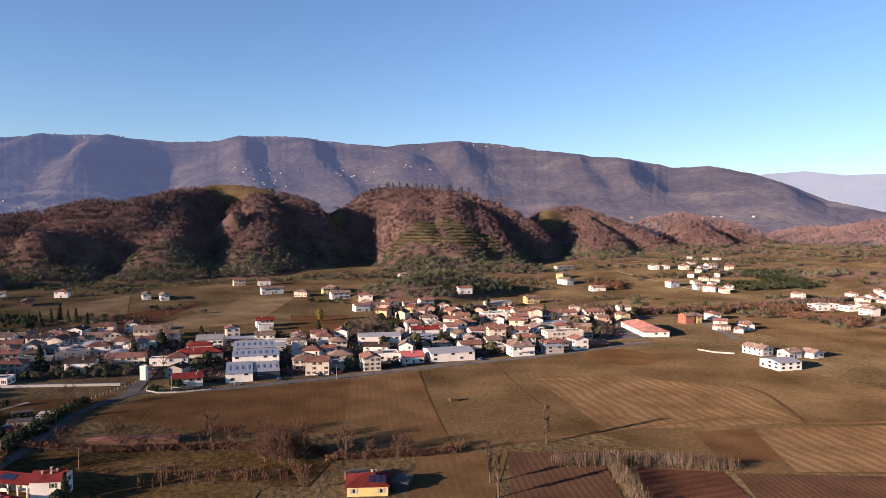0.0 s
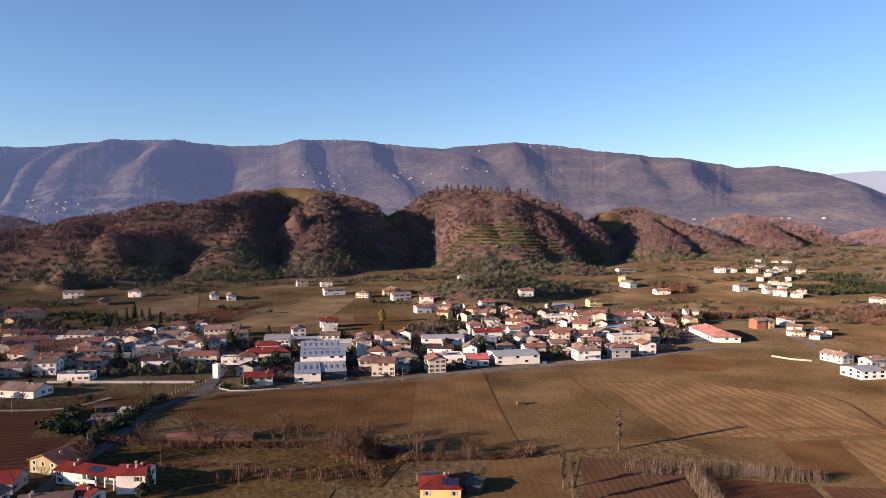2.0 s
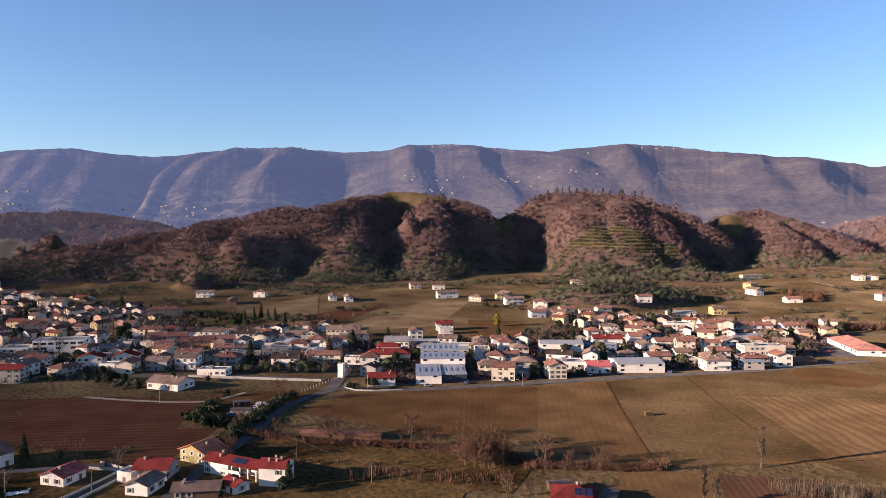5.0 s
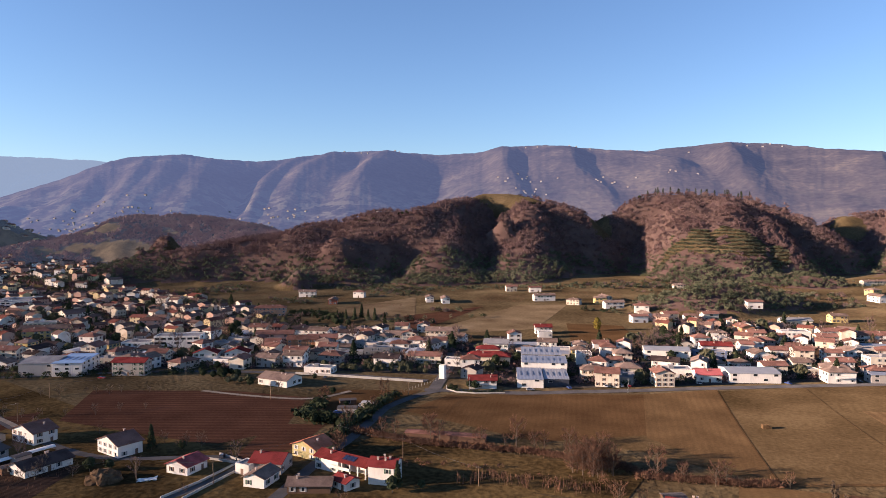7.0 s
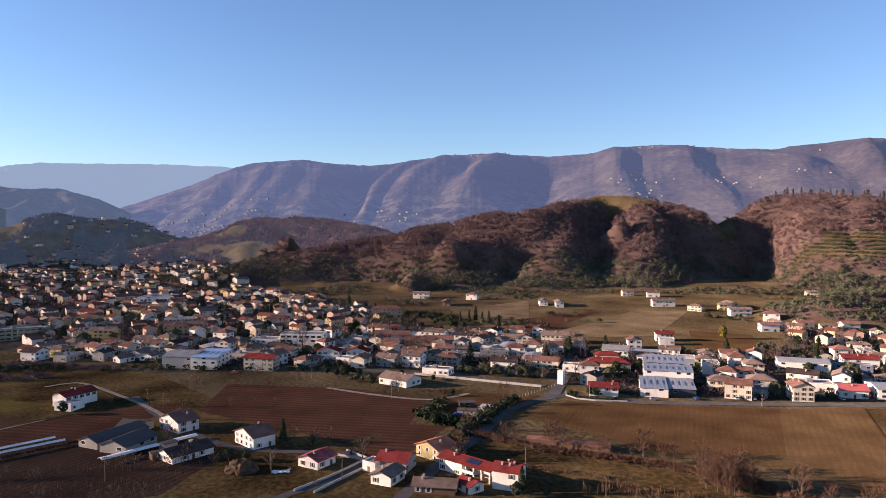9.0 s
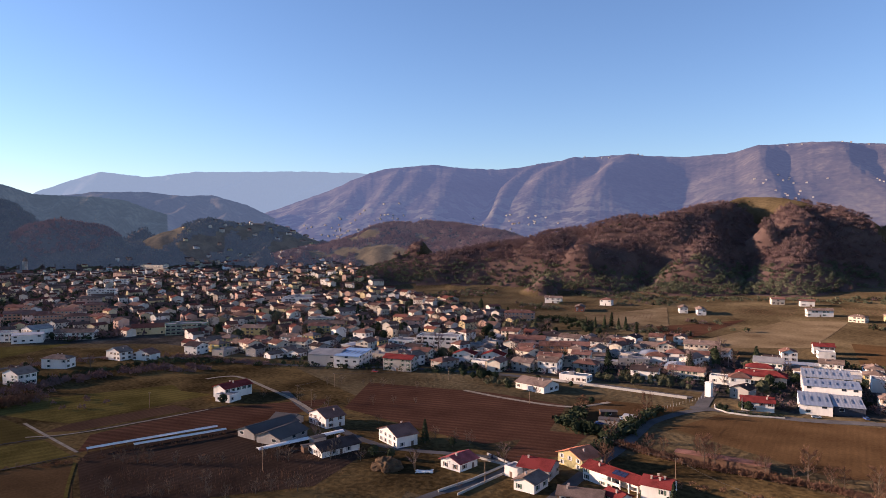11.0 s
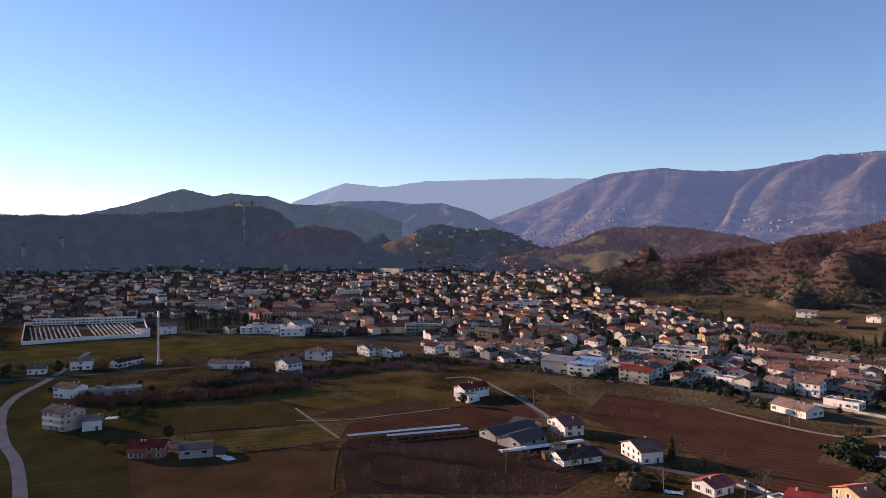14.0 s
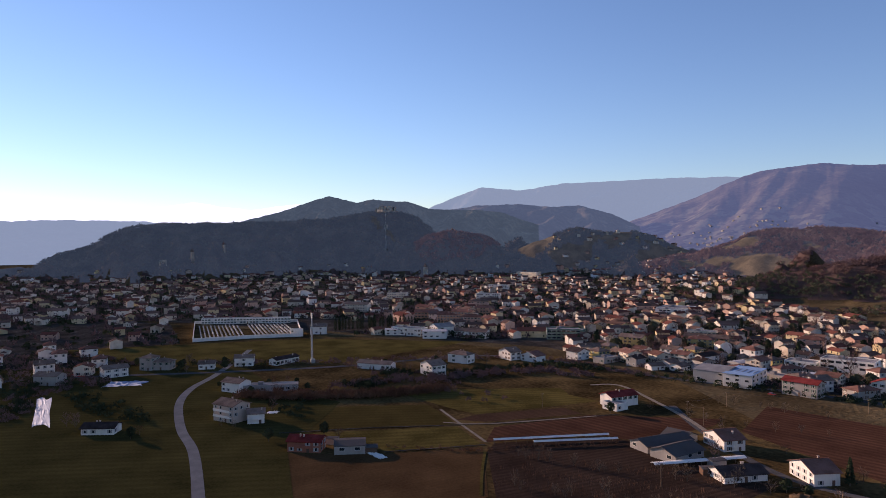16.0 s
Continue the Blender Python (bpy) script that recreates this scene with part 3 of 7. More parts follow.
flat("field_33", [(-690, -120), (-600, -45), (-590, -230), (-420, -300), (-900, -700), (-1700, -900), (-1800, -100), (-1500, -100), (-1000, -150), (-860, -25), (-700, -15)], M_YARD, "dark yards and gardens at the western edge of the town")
flat("field_2", [(-150, 342), (-52, 379), (18, 420), (101, 470), (175, 474), (229, 359), (163, 238), (101, 240), (63, 283), (3, 260), (-43, 281), (-162, 300)], M_DRYFIELD, "wide dry winter field of pale brown stubble")
flat("field_3", [(-148, 341), (-52, 379), (-44, 305), (-85, 279), (-156, 304)], M_F1, "ploughed brown field beside the road")
flat("field_4", [(-52, 379), (-16, 404), (3, 264), (-44, 301)], M_F2, "tan field with drilled rows")
flat("field_5", [(-331, 282), (-260, 308), (-214, 310), (-193, 256), (-207, 230), (-240, 225), (-293, 226)], M_RED, "reddish ploughed field")
flat("field_6", [(-204, 262), (-180, 270), (-174, 237), (-188, 213)], M_RED, "small reddish ploughed field")
flat("field_7", [(-470, 95), (-437, 131), (-413, 203), (-395, 198), (-374, 205), (-372, 130), (-390, 122), (-402, 118)], M_GREEN, "yellow-green winter meadow")
flat("field_8", [(-366, 116), (-372, 131), (-368, 179), (-353, 181), (-357, 128)], M_DARK, "dark freshly tilled strip")
flat("field_9", [(-405, 17), (-418, 55), (-402, 113), (-384, 114), (-357, 113), (-374, 30)], M_OLIVEFIELD, "olive green meadow below the thicket")
flat("field_34", [(-368, 44), (-354, 112), (-322, 111), (-327, 69)], M_GREEN, "yellow-green meadow strip")
flat("field_35", [(-346, 128), (-350, 183), (-318, 240), (-299, 211), (-306, 174), (-316, 168), (-325, 114)], M_RED, "rough purple-brown fallow ground")
flat("field_10", [(-322, 117), (-314, 168), (-300, 176), (-236, 190), (-223, 152), (-262, 90), (-312, 109)], M_NURSERY, "dark nursery plot with young trees")
flat("field_11", [(-352, -1), (-324, 67), (-319, 110), (-264, 88), (-240, 40), (-297, -3)], M_F1, "brown ploughed field with wheel tracks")
flat("field_12", [(-337, -3), (-332, 26), (-382, 28), (-398, -2)], M_OLIVEFIELD, "small orchard meadow beside the lane")
flat("field_13", [(-388, -86), (-369, -15), (-290, -9), (-310, -72)], M_OLIVEFIELD, "olive winter field")
flat("field_14", [(-697, -103), (-687, 99), (-615, 227), (-554, 105), (-567, 9), (-600, -41)], M_GREEN, "yellow-green field by the cemetery")
flat("field_15", [(101, 239), (161, 235), (150, 200), (97, 200)], M_DARK, "freshly ploughed dark field")
flat("field_16", [(49, 382), (101, 388), (150, 364), (157, 300), (104, 292), (68, 289)], M_LINES, "mown field with pale swathes")
flat("field_17", [(-10, 257), (24, 260), (13, 200), (-12, 200)], M_F2, "narrow tan strip with rows")
flat("field_18", [(24, 260), (58, 261), (56, 200), (20, 200)], M_DARK, "dark tilled strip")
flat("field_19", [(103, 286), (131, 291), (125, 252), (101, 248)], M_F1, "brown tilled plot")
flat("field_20", [(129, 288), (146, 291), (215, 298), (164, 240), (123, 240)], M_LINES, "pale striped field")
flat("field_21", [(114 + 22 * math.cos(k * 0.4488), 444 + 27 * math.sin(k * 0.4488)) for k in range(14)], M_F1, "round brown training ring worn into the field")
flat("field_22", [(-142, 634), (-92, 636), (-70, 549), (-115, 516)], M_F1, "brown field behind the workshops")
flat("field_23", [(-245, 535), (-219, 746), (-167, 768), (-162, 588), (-206, 552)], M_STUBBLE, "pale stubble field below the hills")
flat("field_24", [(-402, 668), (-357, 785), (-293, 635), (-316, 580)], M_STUBBLE, "pale dry field below the wooded hill")
flat("field_25", [(-304, 630), (-253, 731), (-250, 533)], M_RED, "dark reddish ploughed triangle")
flat("field_26", [(68, 243), (97, 240), (97, 200), (61, 200)], M_RED, "reddish tilled strip")
flat("field_27", [(-210, 330), (-165, 345), (-172, 300), (-190, 285)], M_F1, "rough brown plot at the crossroads")
flat("field_28", [(250, 470), (300, 440), (420, 600), (330, 690), (240, 640)], M_DRYFIELD, "pale field on the eastern side")
flat("field_31", [(-640, -230), (-590, -40), (-555, 30), (-480, 40), (-425, 70), (-345, 30), (-250, 20), (-200, -30), (-290, -130), (-400, -240)], M_OLIVEDARK, "dark olive pasture beside the farm sheds")
flat("field_29", [(133, 598), (162, 598), (152, 512), (114, 512)], M_ASPHALT, "grey asphalt car park", "car park")
flat("field_30", [(-170, 225), (-150, 262), (-40, 258), (-45, 225)], M_BROWNGROUND, "rough brown meadow with long shadows")
flat("field_32", [(-310, 232), (-215, 228), (-180, 215), (-95, 228), (-60, 222), (-60, 180), (-220, 168), (-228, 196), (-300, 175)], M_BROWNGROUND, "dark rough ground and yards round the farmhouses")
strip("road_1", [(-164, 347), (-142, 353), (-114, 358), (-88, 371), (-59, 385), (-29, 401), (18, 425), (78, 455), (120, 484), (150, 500)], 7, M_ASPHALT, label="grey asphalt road along the edge of the village")
strip("road_2", [(-154, 350), (-162, 336), (-167, 309), (-165, 291), (-160, 259), (-157, 225), (-150, 180)], 5, M_ASPHALT, label="narrow asphalt lane between the fields")
strip("road_3", [(-209, 505), (-179, 430), (-160, 352)], 7, M_ASPHALT, label="asphalt village street between the houses")
strip("road_4", [(-640, 40), (-539, 10), (-495, -7), (-454, -14), (-398, -13), (-357, -8), (-299, -7), (-230, -8)], 4.5, M_LANE, label="pale winding country lane across the fields")
strip("road_5", [(-566, -174), (-560, -74), (-545, 8), (-535, 101), (-544, 197), (-500, 245), (-410, 285), (-330, 335), (-240, 362), (-171, 368)], 6, M_ASPHALT, label="asphalt road past the fields and houses")
strip("road_6", [(-186, 150), (-186, 173), (-182, 188), (-182, 212), (-197, 216), (-240, 200), (-300, 214), (-350, 235)], 4, M_ASPHALT, label="asphalt farm lane between the houses")
strip("track_1", [(3, 260), (25, 270), (63, 283), (126, 306), (157, 298), (192, 300), (230, 305)], 2.4, M_F2, label="pale farm track across the fields")
strip("track_2", [(-275, 302), (-242, 302), (-211, 308), (-200, 330)], 3, M_GRAVEL, label="pale gravel track beside the house")
strip("track_3", [(155, 371), (162, 347), (156, 296)], 1.6, M_DARK, label="dark shallow ditch through the field")
strip("track_4", [(-16, 404), (-6, 324), (3, 264)], 0.4, M_F1, label="dark furrow between two fields")
strip("track_5", [(29, 426), (46, 324), (64, 285)], 0.4, M_F2, label="pale grassy field boundary")
strip("track_6", [(-388, 116), (-359, 115), (-325, 114)], 1.5, M_GRAVEL, label="pale path between the meadows")
strip("track_8", [(-266, 86), (-290, 97), (-312, 108)], 1.2, M_GREEN, label="narrow green verge beside the nursery")
strip("track_9", [(-373, 30), (-366, 74), (-355, 118), (-348, 168), (-345, 198)], 1.3, M_YARD, label="dark ditch between the meadows")
strip("track_10", [(-327, 68), (-321, 112)], 1.2, M_YARD, label="dark ditch beside the ploughed field")
strip("track_11", [(-363, 108), (-352, 129), (-346, 185)], 1.3, M_GRAVEL, label="pale track along the tilled strip")
strip("track_12", [(-413, 224), (-405, 240), (-362, 233), (-325, 224), (-301, 216)], 2.6, M_GRAVEL, label="pale farm drive across the field")
strip("road_7", [(60, 606), (107, 617), (145, 623), (205, 622), (218, 600), (220, 575), (216, 507)], 6, M_ASPHALT, label="asphalt road past the warehouse")
strip("track_7", [(313, 780), (289, 806), (277, 864), (261, 885), (239, 968)], 3.0, M_GRAVEL, label="pale lane climbing to the hamlet")

# ---- buildings ----
def part(name, bm, mat, parent, label="", at=None):
    me = bm if isinstance(bm, bpy.types.Mesh) else bpy.data.meshes.new(name)
    if me is not bm:
        bmesh.ops.recalc_face_normals(bm, faces=bm.faces)
        bm.to_mesh(me)
        bm.free()
        for m in (mat if isinstance(mat, (list, tuple)) else [mat]):
            me.materials.append(m)
    ob = new(name, me)
    ob.parent = parent
    if at is not None:
        ob.matrix_basis = at
    return tagged(ob, label)


def box(bm, x0, y0, z0, x1, y1, z1, slot=0):
    v = [bm.verts.new((x, y, z)) for z in (z0, z1) for x, y in ((x0, y0), (x1, y0), (x1, y1), (x0, y1))]
    for q in ((3, 2, 1, 0), (4, 5, 6, 7), (0, 1, 5, 4), (1, 2, 6, 5), (2, 3, 7, 6), (3, 0, 4, 7)):
        bm.faces.new([v[i] for i in q]).material_index = slot
    return v


def render_wall(name, c):
    return surface(name, [[k * 0.72 for k in c], c, [min(0.85, k * 1.1) for k in c]], scale=0.12, fine=1.0, rough=0.9, bump=0.05, spread=0.6, stretch=(1, 1, 0.35))


def tiles(name, c):
    return surface(name, [[k * 0.55 for k in c], c, [k * 1.35 for k in c]], scale=0.25, fine=2.2, rough=0.9, bump=0.5, spread=0.6, per="object")


def ribbed(name, c, rough=0.45, metal=0.3, pitch=1.2):
    mat = surface(name, [[k * 0.8 for k in c], c], scale=0.15, fine=1.0, rough=rough, metal=metal, bump=0.0)
    n, l = nodes_of(mat)
    tex, wave, b = n.new("ShaderNodeTexCoord"), n.new("ShaderNodeTexWave"), n.new("ShaderNodeBump")
    wave.inputs["Scale"].default_value = 0.314 / pitch
    b.inputs["Strength"].default_value, b.inputs["Distance"].default_value = 0.4, 0.08
    l.new(tex.outputs["Object"], wave.inputs["Vector"])
    l.new(wave.outputs["Fac"], b.inputs["Height"])
    l.new(b.outputs[0], n["Principled BSDF"].inputs["Normal"])
    return mat


WALLS = {
    "white": (render_wall("white_render", (0.70, 0.66, 0.60)), "white rendered"), "cream": (render_wall("cream_render", (0.62, 0.55, 0.44)), "cream rendered"),
    "grey": (render_wall("grey_render", (0.34, 0.31, 0.28)), "weathered grey"), "pinkwall": (render_wall("pink_render", (0.55, 0.38, 0.31)), "pale pink"),
    "orange": (render_wall("orange_render", (0.50, 0.26, 0.14)), "orange rendered"), "ochre": (render_wall("ochre_render", (0.42, 0.36, 0.18)), "ochre yellow"),
    "yellow": (render_wall("yellow_render", (0.60, 0.46, 0.20)), "pale yellow"), "brown": (render_wall("brown_boards", (0.13, 0.08, 0.055)), "dark brown"),
    "brick": (render_wall("red_brick", (0.30, 0.12, 0.08)), "red brick"), "concrete": (render_wall("concrete_panel", (0.36, 0.34, 0.32)), "grey concrete"),
    "apricot": (render_wall("apricot_render", (0.55, 0.33, 0.22)), "apricot rendered"), "greenish": (render_wall("green_glazed_wall", (0.16, 0.22, 0.17)), "pale green"),
    "striped": (render_wall("striped_front", (0.46, 0.38, 0.32)), "brown and white"), "whitemetal": (ribbed("white_metal_cladding", (0.60, 0.58, 0.56)), "white metal-clad"),
    "darkmetal": (ribbed("dark_metal_cladding", (0.05, 0.055, 0.075)), "dark metal-clad"), "bluewall": (render_wall("blue_wall", (0.16, 0.2, 0.30)), "blue-grey"),
}
ROOFS = {
    "red": (tiles("red_tiles", (0.15, 0.030, 0.028)), "red tiled"), "redbrown": (tiles("red_brown_tiles", (0.165, 0.086, 0.069)), "red-brown tiled"),
    "brown": (tiles("brown_tiles", (0.165, 0.118, 0.098)), "brown tiled"), "orange": (tiles("orange_tiles", (0.40, 0.15, 0.09)), "orange tiled"),
    "rose": (tiles("rose_tiles", (0.24, 0.115, 0.10)), "faded pink tiled"), "pink": (tiles("pink_tiles", (0.30, 0.085, 0.085)), "pinkish red tiled"), "dark": (tiles("dark_tiles", (0.055, 0.04, 0.038)), "dark tiled"),
    "slate": (ribbed("fibre_cement", (0.10, 0.09, 0.088), 0.9, 0.0, 1.0), "grey corrugated"), "grey": (surface("flat_roof_gravel", [(0.15, 0.15, 0.16), (0.27, 0.26, 0.26)], scale=0.2, fine=2), "flat grey"),
    "greypanel": (ribbed("grey_roof_panels", (0.27, 0.285, 0.32), 0.7, 0.0, 1.6), "grey panelled"), "bluemetal": (ribbed("blue_metal_roof", (0.15, 0.25, 0.42), 0.65, 0.0, 3.0), "blue metal"),
    "bluegrey": (ribbed("blue_grey_roof", (0.22, 0.25, 0.31), 0.65, 0.0, 2.0), "blue-grey"), "whitemetal": (ribbed("pale_roof", (0.34, 0.34, 0.34), 0.65, 0.0, 1.5), "pale metal"),
}
M_GLASS = bpy.data.materials.new("window_glass")
M_GLASS.use_nodes = True
M_GLASS.node_tree.nodes["Principled BSDF"].inputs["Base Color"].default_value = (0.02, 0.025, 0.03, 1)
M_GLASS.node_tree.nodes["Principled BSDF"].inputs["Roughness"].default_value = 0.08
M_FRAME = plain("window_frame_white", (0.55, 0.52, 0.48))
M_SHUTTER = [plain("brown_shutter", (0.10, 0.055, 0.035)), plain("green_shutter", (0.05, 0.09, 0.06)), plain("grey_shutter", (0.3, 0.29, 0.28))]
M_WOOD = plain("weathered_wood", (0.14, 0.095, 0.06), 0.85)
M_BRICKCAP = plain("chimney_render", (0.45, 0.36, 0.30), 0.9)
M_GREYSKY = plain("roof_light_sheet", (0.10, 0.12, 0.16), 0.5)
M_PANEL = plain("solar_glass", (0.015, 0.02, 0.05), 0.15)
M_METAL = plain("galvanised_metal", (0.35, 0.36, 0.37), 0.45, 0.7)


def window_mesh(name, w, h, shutter=None, only=""):
    """A window on the wall plane y = 0, facing -y: one joined plate with a set-back pane, raised frame, sill and open shutters."""
    f, leaf = 0.12, w * 0.5
    cols = [-w / 2, -w / 2 + f, w / 2 - f, w / 2]
    kinds = ["frame", "pane", "frame"]
    if shutter is not None:
        cols = [-w / 2 - leaf] + cols + [w / 2 + leaf]
        kinds = ["leaf"] + kinds + ["leaf"]
    bands = [-0.12, 0.0, h - f, h]
    bm = bmesh.new()
    deep = {"frame": -0.07, "pane": -0.015, "leaf": -0.10}
    for i, kind in enumerate(kinds):
        for j in range(3):
            what = kind if (kind != "pane" or j == 1) else "frame"
            if only and only != (what if what != "leaf" else "left" if i == 0 else "right"):
                continue
            d = deep[what] if not (j == 0 and what == "frame") else -0.15
            x0, x1, z0, z1 = cols[i], cols[i + 1], bands[j], bands[j + 1]
            front = [bm.verts.new(p) for p in ((x0, d, z0), (x1, d, z0), (x1, d, z1), (x0, d, z1))]
            rear = [bm.verts.new(p) for p in ((x0, 0.02, z0), (x1, 0.02, z0), (x1, 0.02, z1), (x0, 0.02, z1))]
            slot = {"pane": 0, "frame": 1, "leaf": 2}[what]
            bm.faces.new(front).material_index = slot
            for e in range(4):
                bm.faces.new((front[e], rear[e], rear[(e + 1) % 4], front[(e + 1) % 4])).material_index = slot
    bmesh.ops.remove_doubles(bm, verts=bm.verts, dist=0.001)
    bmesh.ops.recalc_face_normals(bm, faces=bm.faces)
    me = bpy.data.meshes.new(name)
    bm.to_mesh(me)
    bm.free()
    for m in (M_GLASS, M_FRAME, shutter or M_FRAME):
        me.materials.append(m)
    return me


WINDOWS = [window_mesh("window", 1.15, 1.45, m) for m in M_SHUTTER]
WINDOW_PARTS = [[window_mesh("window" if k == "frame" else "pane" if k == "pane" else "shutter", 1.15, 1.45, m, k) for k in ("frame", "pane", "left", "right")] for m in M_SHUTTER]
WINDOW_WIDE = window_mesh("window", 2.4, 1.3)
WINDOW_BAND = window_mesh("window", 3.6, 1.6)
bm = bmesh.new()
box(bm, -0.6, -0.06, 0, 0.6, 0.05, 2.2)
DOOR_MESH = bpy.data.meshes.new("door")
bm.to_mesh(DOOR_MESH)
bm.free()
DOOR_MESH.materials.append(M_SHUTTER[0])
bm = bmesh.new()
box(bm, -0.28, -0.28, -1.2, 0.28, 0.28, 0.6)
box(bm, -0.38, -0.38, 0.6, 0.38, 0.38, 0.76)
CHIMNEY_MESH = bpy.data.meshes.new("chimney")
bm.to_mesh(CHIMNEY_MESH)
bm.free()
CHIMNEY_MESH.materials.append(M_BRICKCAP)
COUNT = {"two": "two-storey", 1: "single-storey", 2: "two-storey", 3: "three-storey", 4: "four-storey"}
pick = random.Random(11)


def house(x, y, length, width, turn, eave, kind="g", wall="white", roof="brown", note="", windows=0.62, at=None, joined=False):
    """A building with its long side along its own x axis. kind: g gable, h hip, f flat with parapet, s shallow industrial gable."""
    storeys = max(1, min(4, round(eave / 3.0)))
    what = {"": "house", "farm wing": "porched farm wing", "cabin tower": "electricity tower", "hall": "industrial hall", "office wing": "office wing", "row": "terraced house row", "flats": "apartment block", "villa": "villa with balconies", "yellow house": "cottage", "farmhouse": "farmhouse"}.get(note, note)
    plant = kind in ("s", "m") or note in ("hall", "factory", "workshop", "barn", "warehouse", "shed")
    label = "%s %s, %s walls, %s roof" % (COUNT[storeys], what, WALLS[wall][1], ROOFS[roof][1])
    thing = tagged(new("industrial_building" if plant else "apartment_block" if note == "flats" else "house"), label, "building" if plant else "house", group="buildings of the village")
    thing.matrix_basis = at or pose(x, y, max(0.0, float(land(x, y))) if math.hypot(x, y) > 500 else 0.0, 0, 0, turn)
    a, b = length / 2, width / 2
    rise = b * (0.14 if kind == "s" else 0.36)
    # walls
    bm = bmesh.new()
    left = -a
    if note == "farm wing":
        left = -a
        box(bm, -a, -b, -0.6, -a + length * 0.46, b, eave)
        box(bm, -a + length * 0.46, 0.5, -0.6, a, b, eave)
        for k in range(4):
            box(bm, a - 0.3 - k * 3.6 - 0.4, -b + 0.1, -0.6, a - 0.3 - k * 3.6, -b + 0.5, eave)
    else:
        box(bm, -a, -b, -0.8, a, b, eave)
    if kind == "m":
        low = eave - 0.05
        box(bm, -a + 0.3, b - 0.35, low, a - 0.3, b - 0.02, eave + 1.0)
        for s in (-1, 1):
            v = [bm.verts.new((s * (a - 0.02), y, z)) for y, z in ((-b, eave - 0.02), (b, eave - 0.02), (b, eave + 1.0))]
            w = [bm.verts.new((s * (a - 0.3), q.co.y, q.co.z)) for q in v]
            bm.faces.new(v), bm.faces.new(w)
            for i in range(3):
                bm.faces.new((v[i], v[(i + 1) % 3], w[(i + 1) % 3], w[i]))
    if kind in ("g", "s"):
        for s in (-1, 1):
            v = [bm.verts.new((s * (a - 0.02), -b, eave)), bm.verts.new((s * (a - 0.02), b, eave)), bm.verts.new((s * (a - 0.02), 0, eave + rise))]
            w = [bm.verts.new((s * (a - 0.3), q.co.y, q.co.z)) for q in v]
            bm.faces.new(v), bm.faces.new(w)
            for i in range(3):
                bm.faces.new((v[i], v[(i + 1) % 3], w[(i + 1) % 3], w[i]))
    if kind == "f":
        for x0, y0, x1, y1 in ((-a, -b, a, -b + 0.3), (-a, b - 0.3, a, b), (-a, -b + 0.3, -a + 0.3, b - 0.3), (a - 0.3, -b + 0.3, a, b - 0.3)):
            box(bm, x0, y0, eave, x1, y1, eave + 0.6)
    part("wall", bm, WALLS[wall][0], thing)
    # roof
    over = 0.25 if kind == "s" else 0.7
    bm = bmesh.new()
    if kind == "f":
        box(bm, -a + 0.3, -b + 0.3, eave + 0.004, a - 0.3, b - 0.3, eave + 0.16)
        if length > 16:
            box(bm, -a * 0.4, -b * 0.3, eave + 0.16, -a * 0.4 + 3, b * 0.3, eave + 1.9)
    elif kind == "m":
        t = [bm.verts.new(p) for p in ((-a - 0.15, -b - 0.5, eave + 0.05), (a + 0.15, -b - 0.5, eave + 0.05), (a + 0.15, b + 0.2, eave + 1.2), (-a - 0.15, b + 0.2, eave + 1.2))]
        u = [bm.verts.new(q.co - Vector((0, 0, 0.2))) for q in t]
        bm.faces.new(t), bm.faces.new(u[::-1])
        for e in range(4):
            bm.faces.new((t[e], u[e], u[(e + 1) % 4], t[(e + 1) % 4]))
    else:
        ea, eb, drop = a + over, b + over, rise / b * over
        hip = b * 1.0 if kind == "h" else 0
        for lift in (0.0,):
            top = [(-ea, -eb, eave - drop + 0.28), (ea, -eb, eave - drop + 0.28), (ea, eb, eave - drop + 0.28), (-ea, eb, eave - drop + 0.28), (-ea + hip, 0, eave + rise + 0.28), (ea - hip, 0, eave + rise + 0.28)]
            t = [bm.verts.new(p) for p in top]
            u = [bm.verts.new((p[0], p[1], p[2] - 0.24)) for p in top]
            sides = ((0, 1, 5, 4), (2, 3, 4, 5)) + (((1, 2, 5), (3, 0, 4)) if kind == "h" else ())
            for q in sides:
                bm.faces.new([t[i] for i in q])
                bm.faces.new([u[i] for i in reversed(q)])
            rim = ((0, 1), (2, 3)) + (((1, 2), (3, 0)) if kind == "h" else ((1, 5), (5, 2), (3, 4), (4, 0)))
            for i, j in rim:
                bm.faces.new((t[i], t[j], u[j], u[i]))
    part("roof", bm, ROOFS[roof][0], thing)
    # ridge and gutters
    if kind in ("g", "h"):
        bm = bmesh.new()
        hip = b if kind == "h" else 0
        if a + over - hip > 0.5:
            box(bm, -a - over + hip, -0.16, eave + rise + 0.2, a + over - hip, 0.16, eave + rise + 0.38)
            part("ridge_tiles", bm, ROOFS[roof][0], thing)
    # windows
    which = pick.randrange(3)
    style = WINDOWS[which]
    panes = bmesh.new()
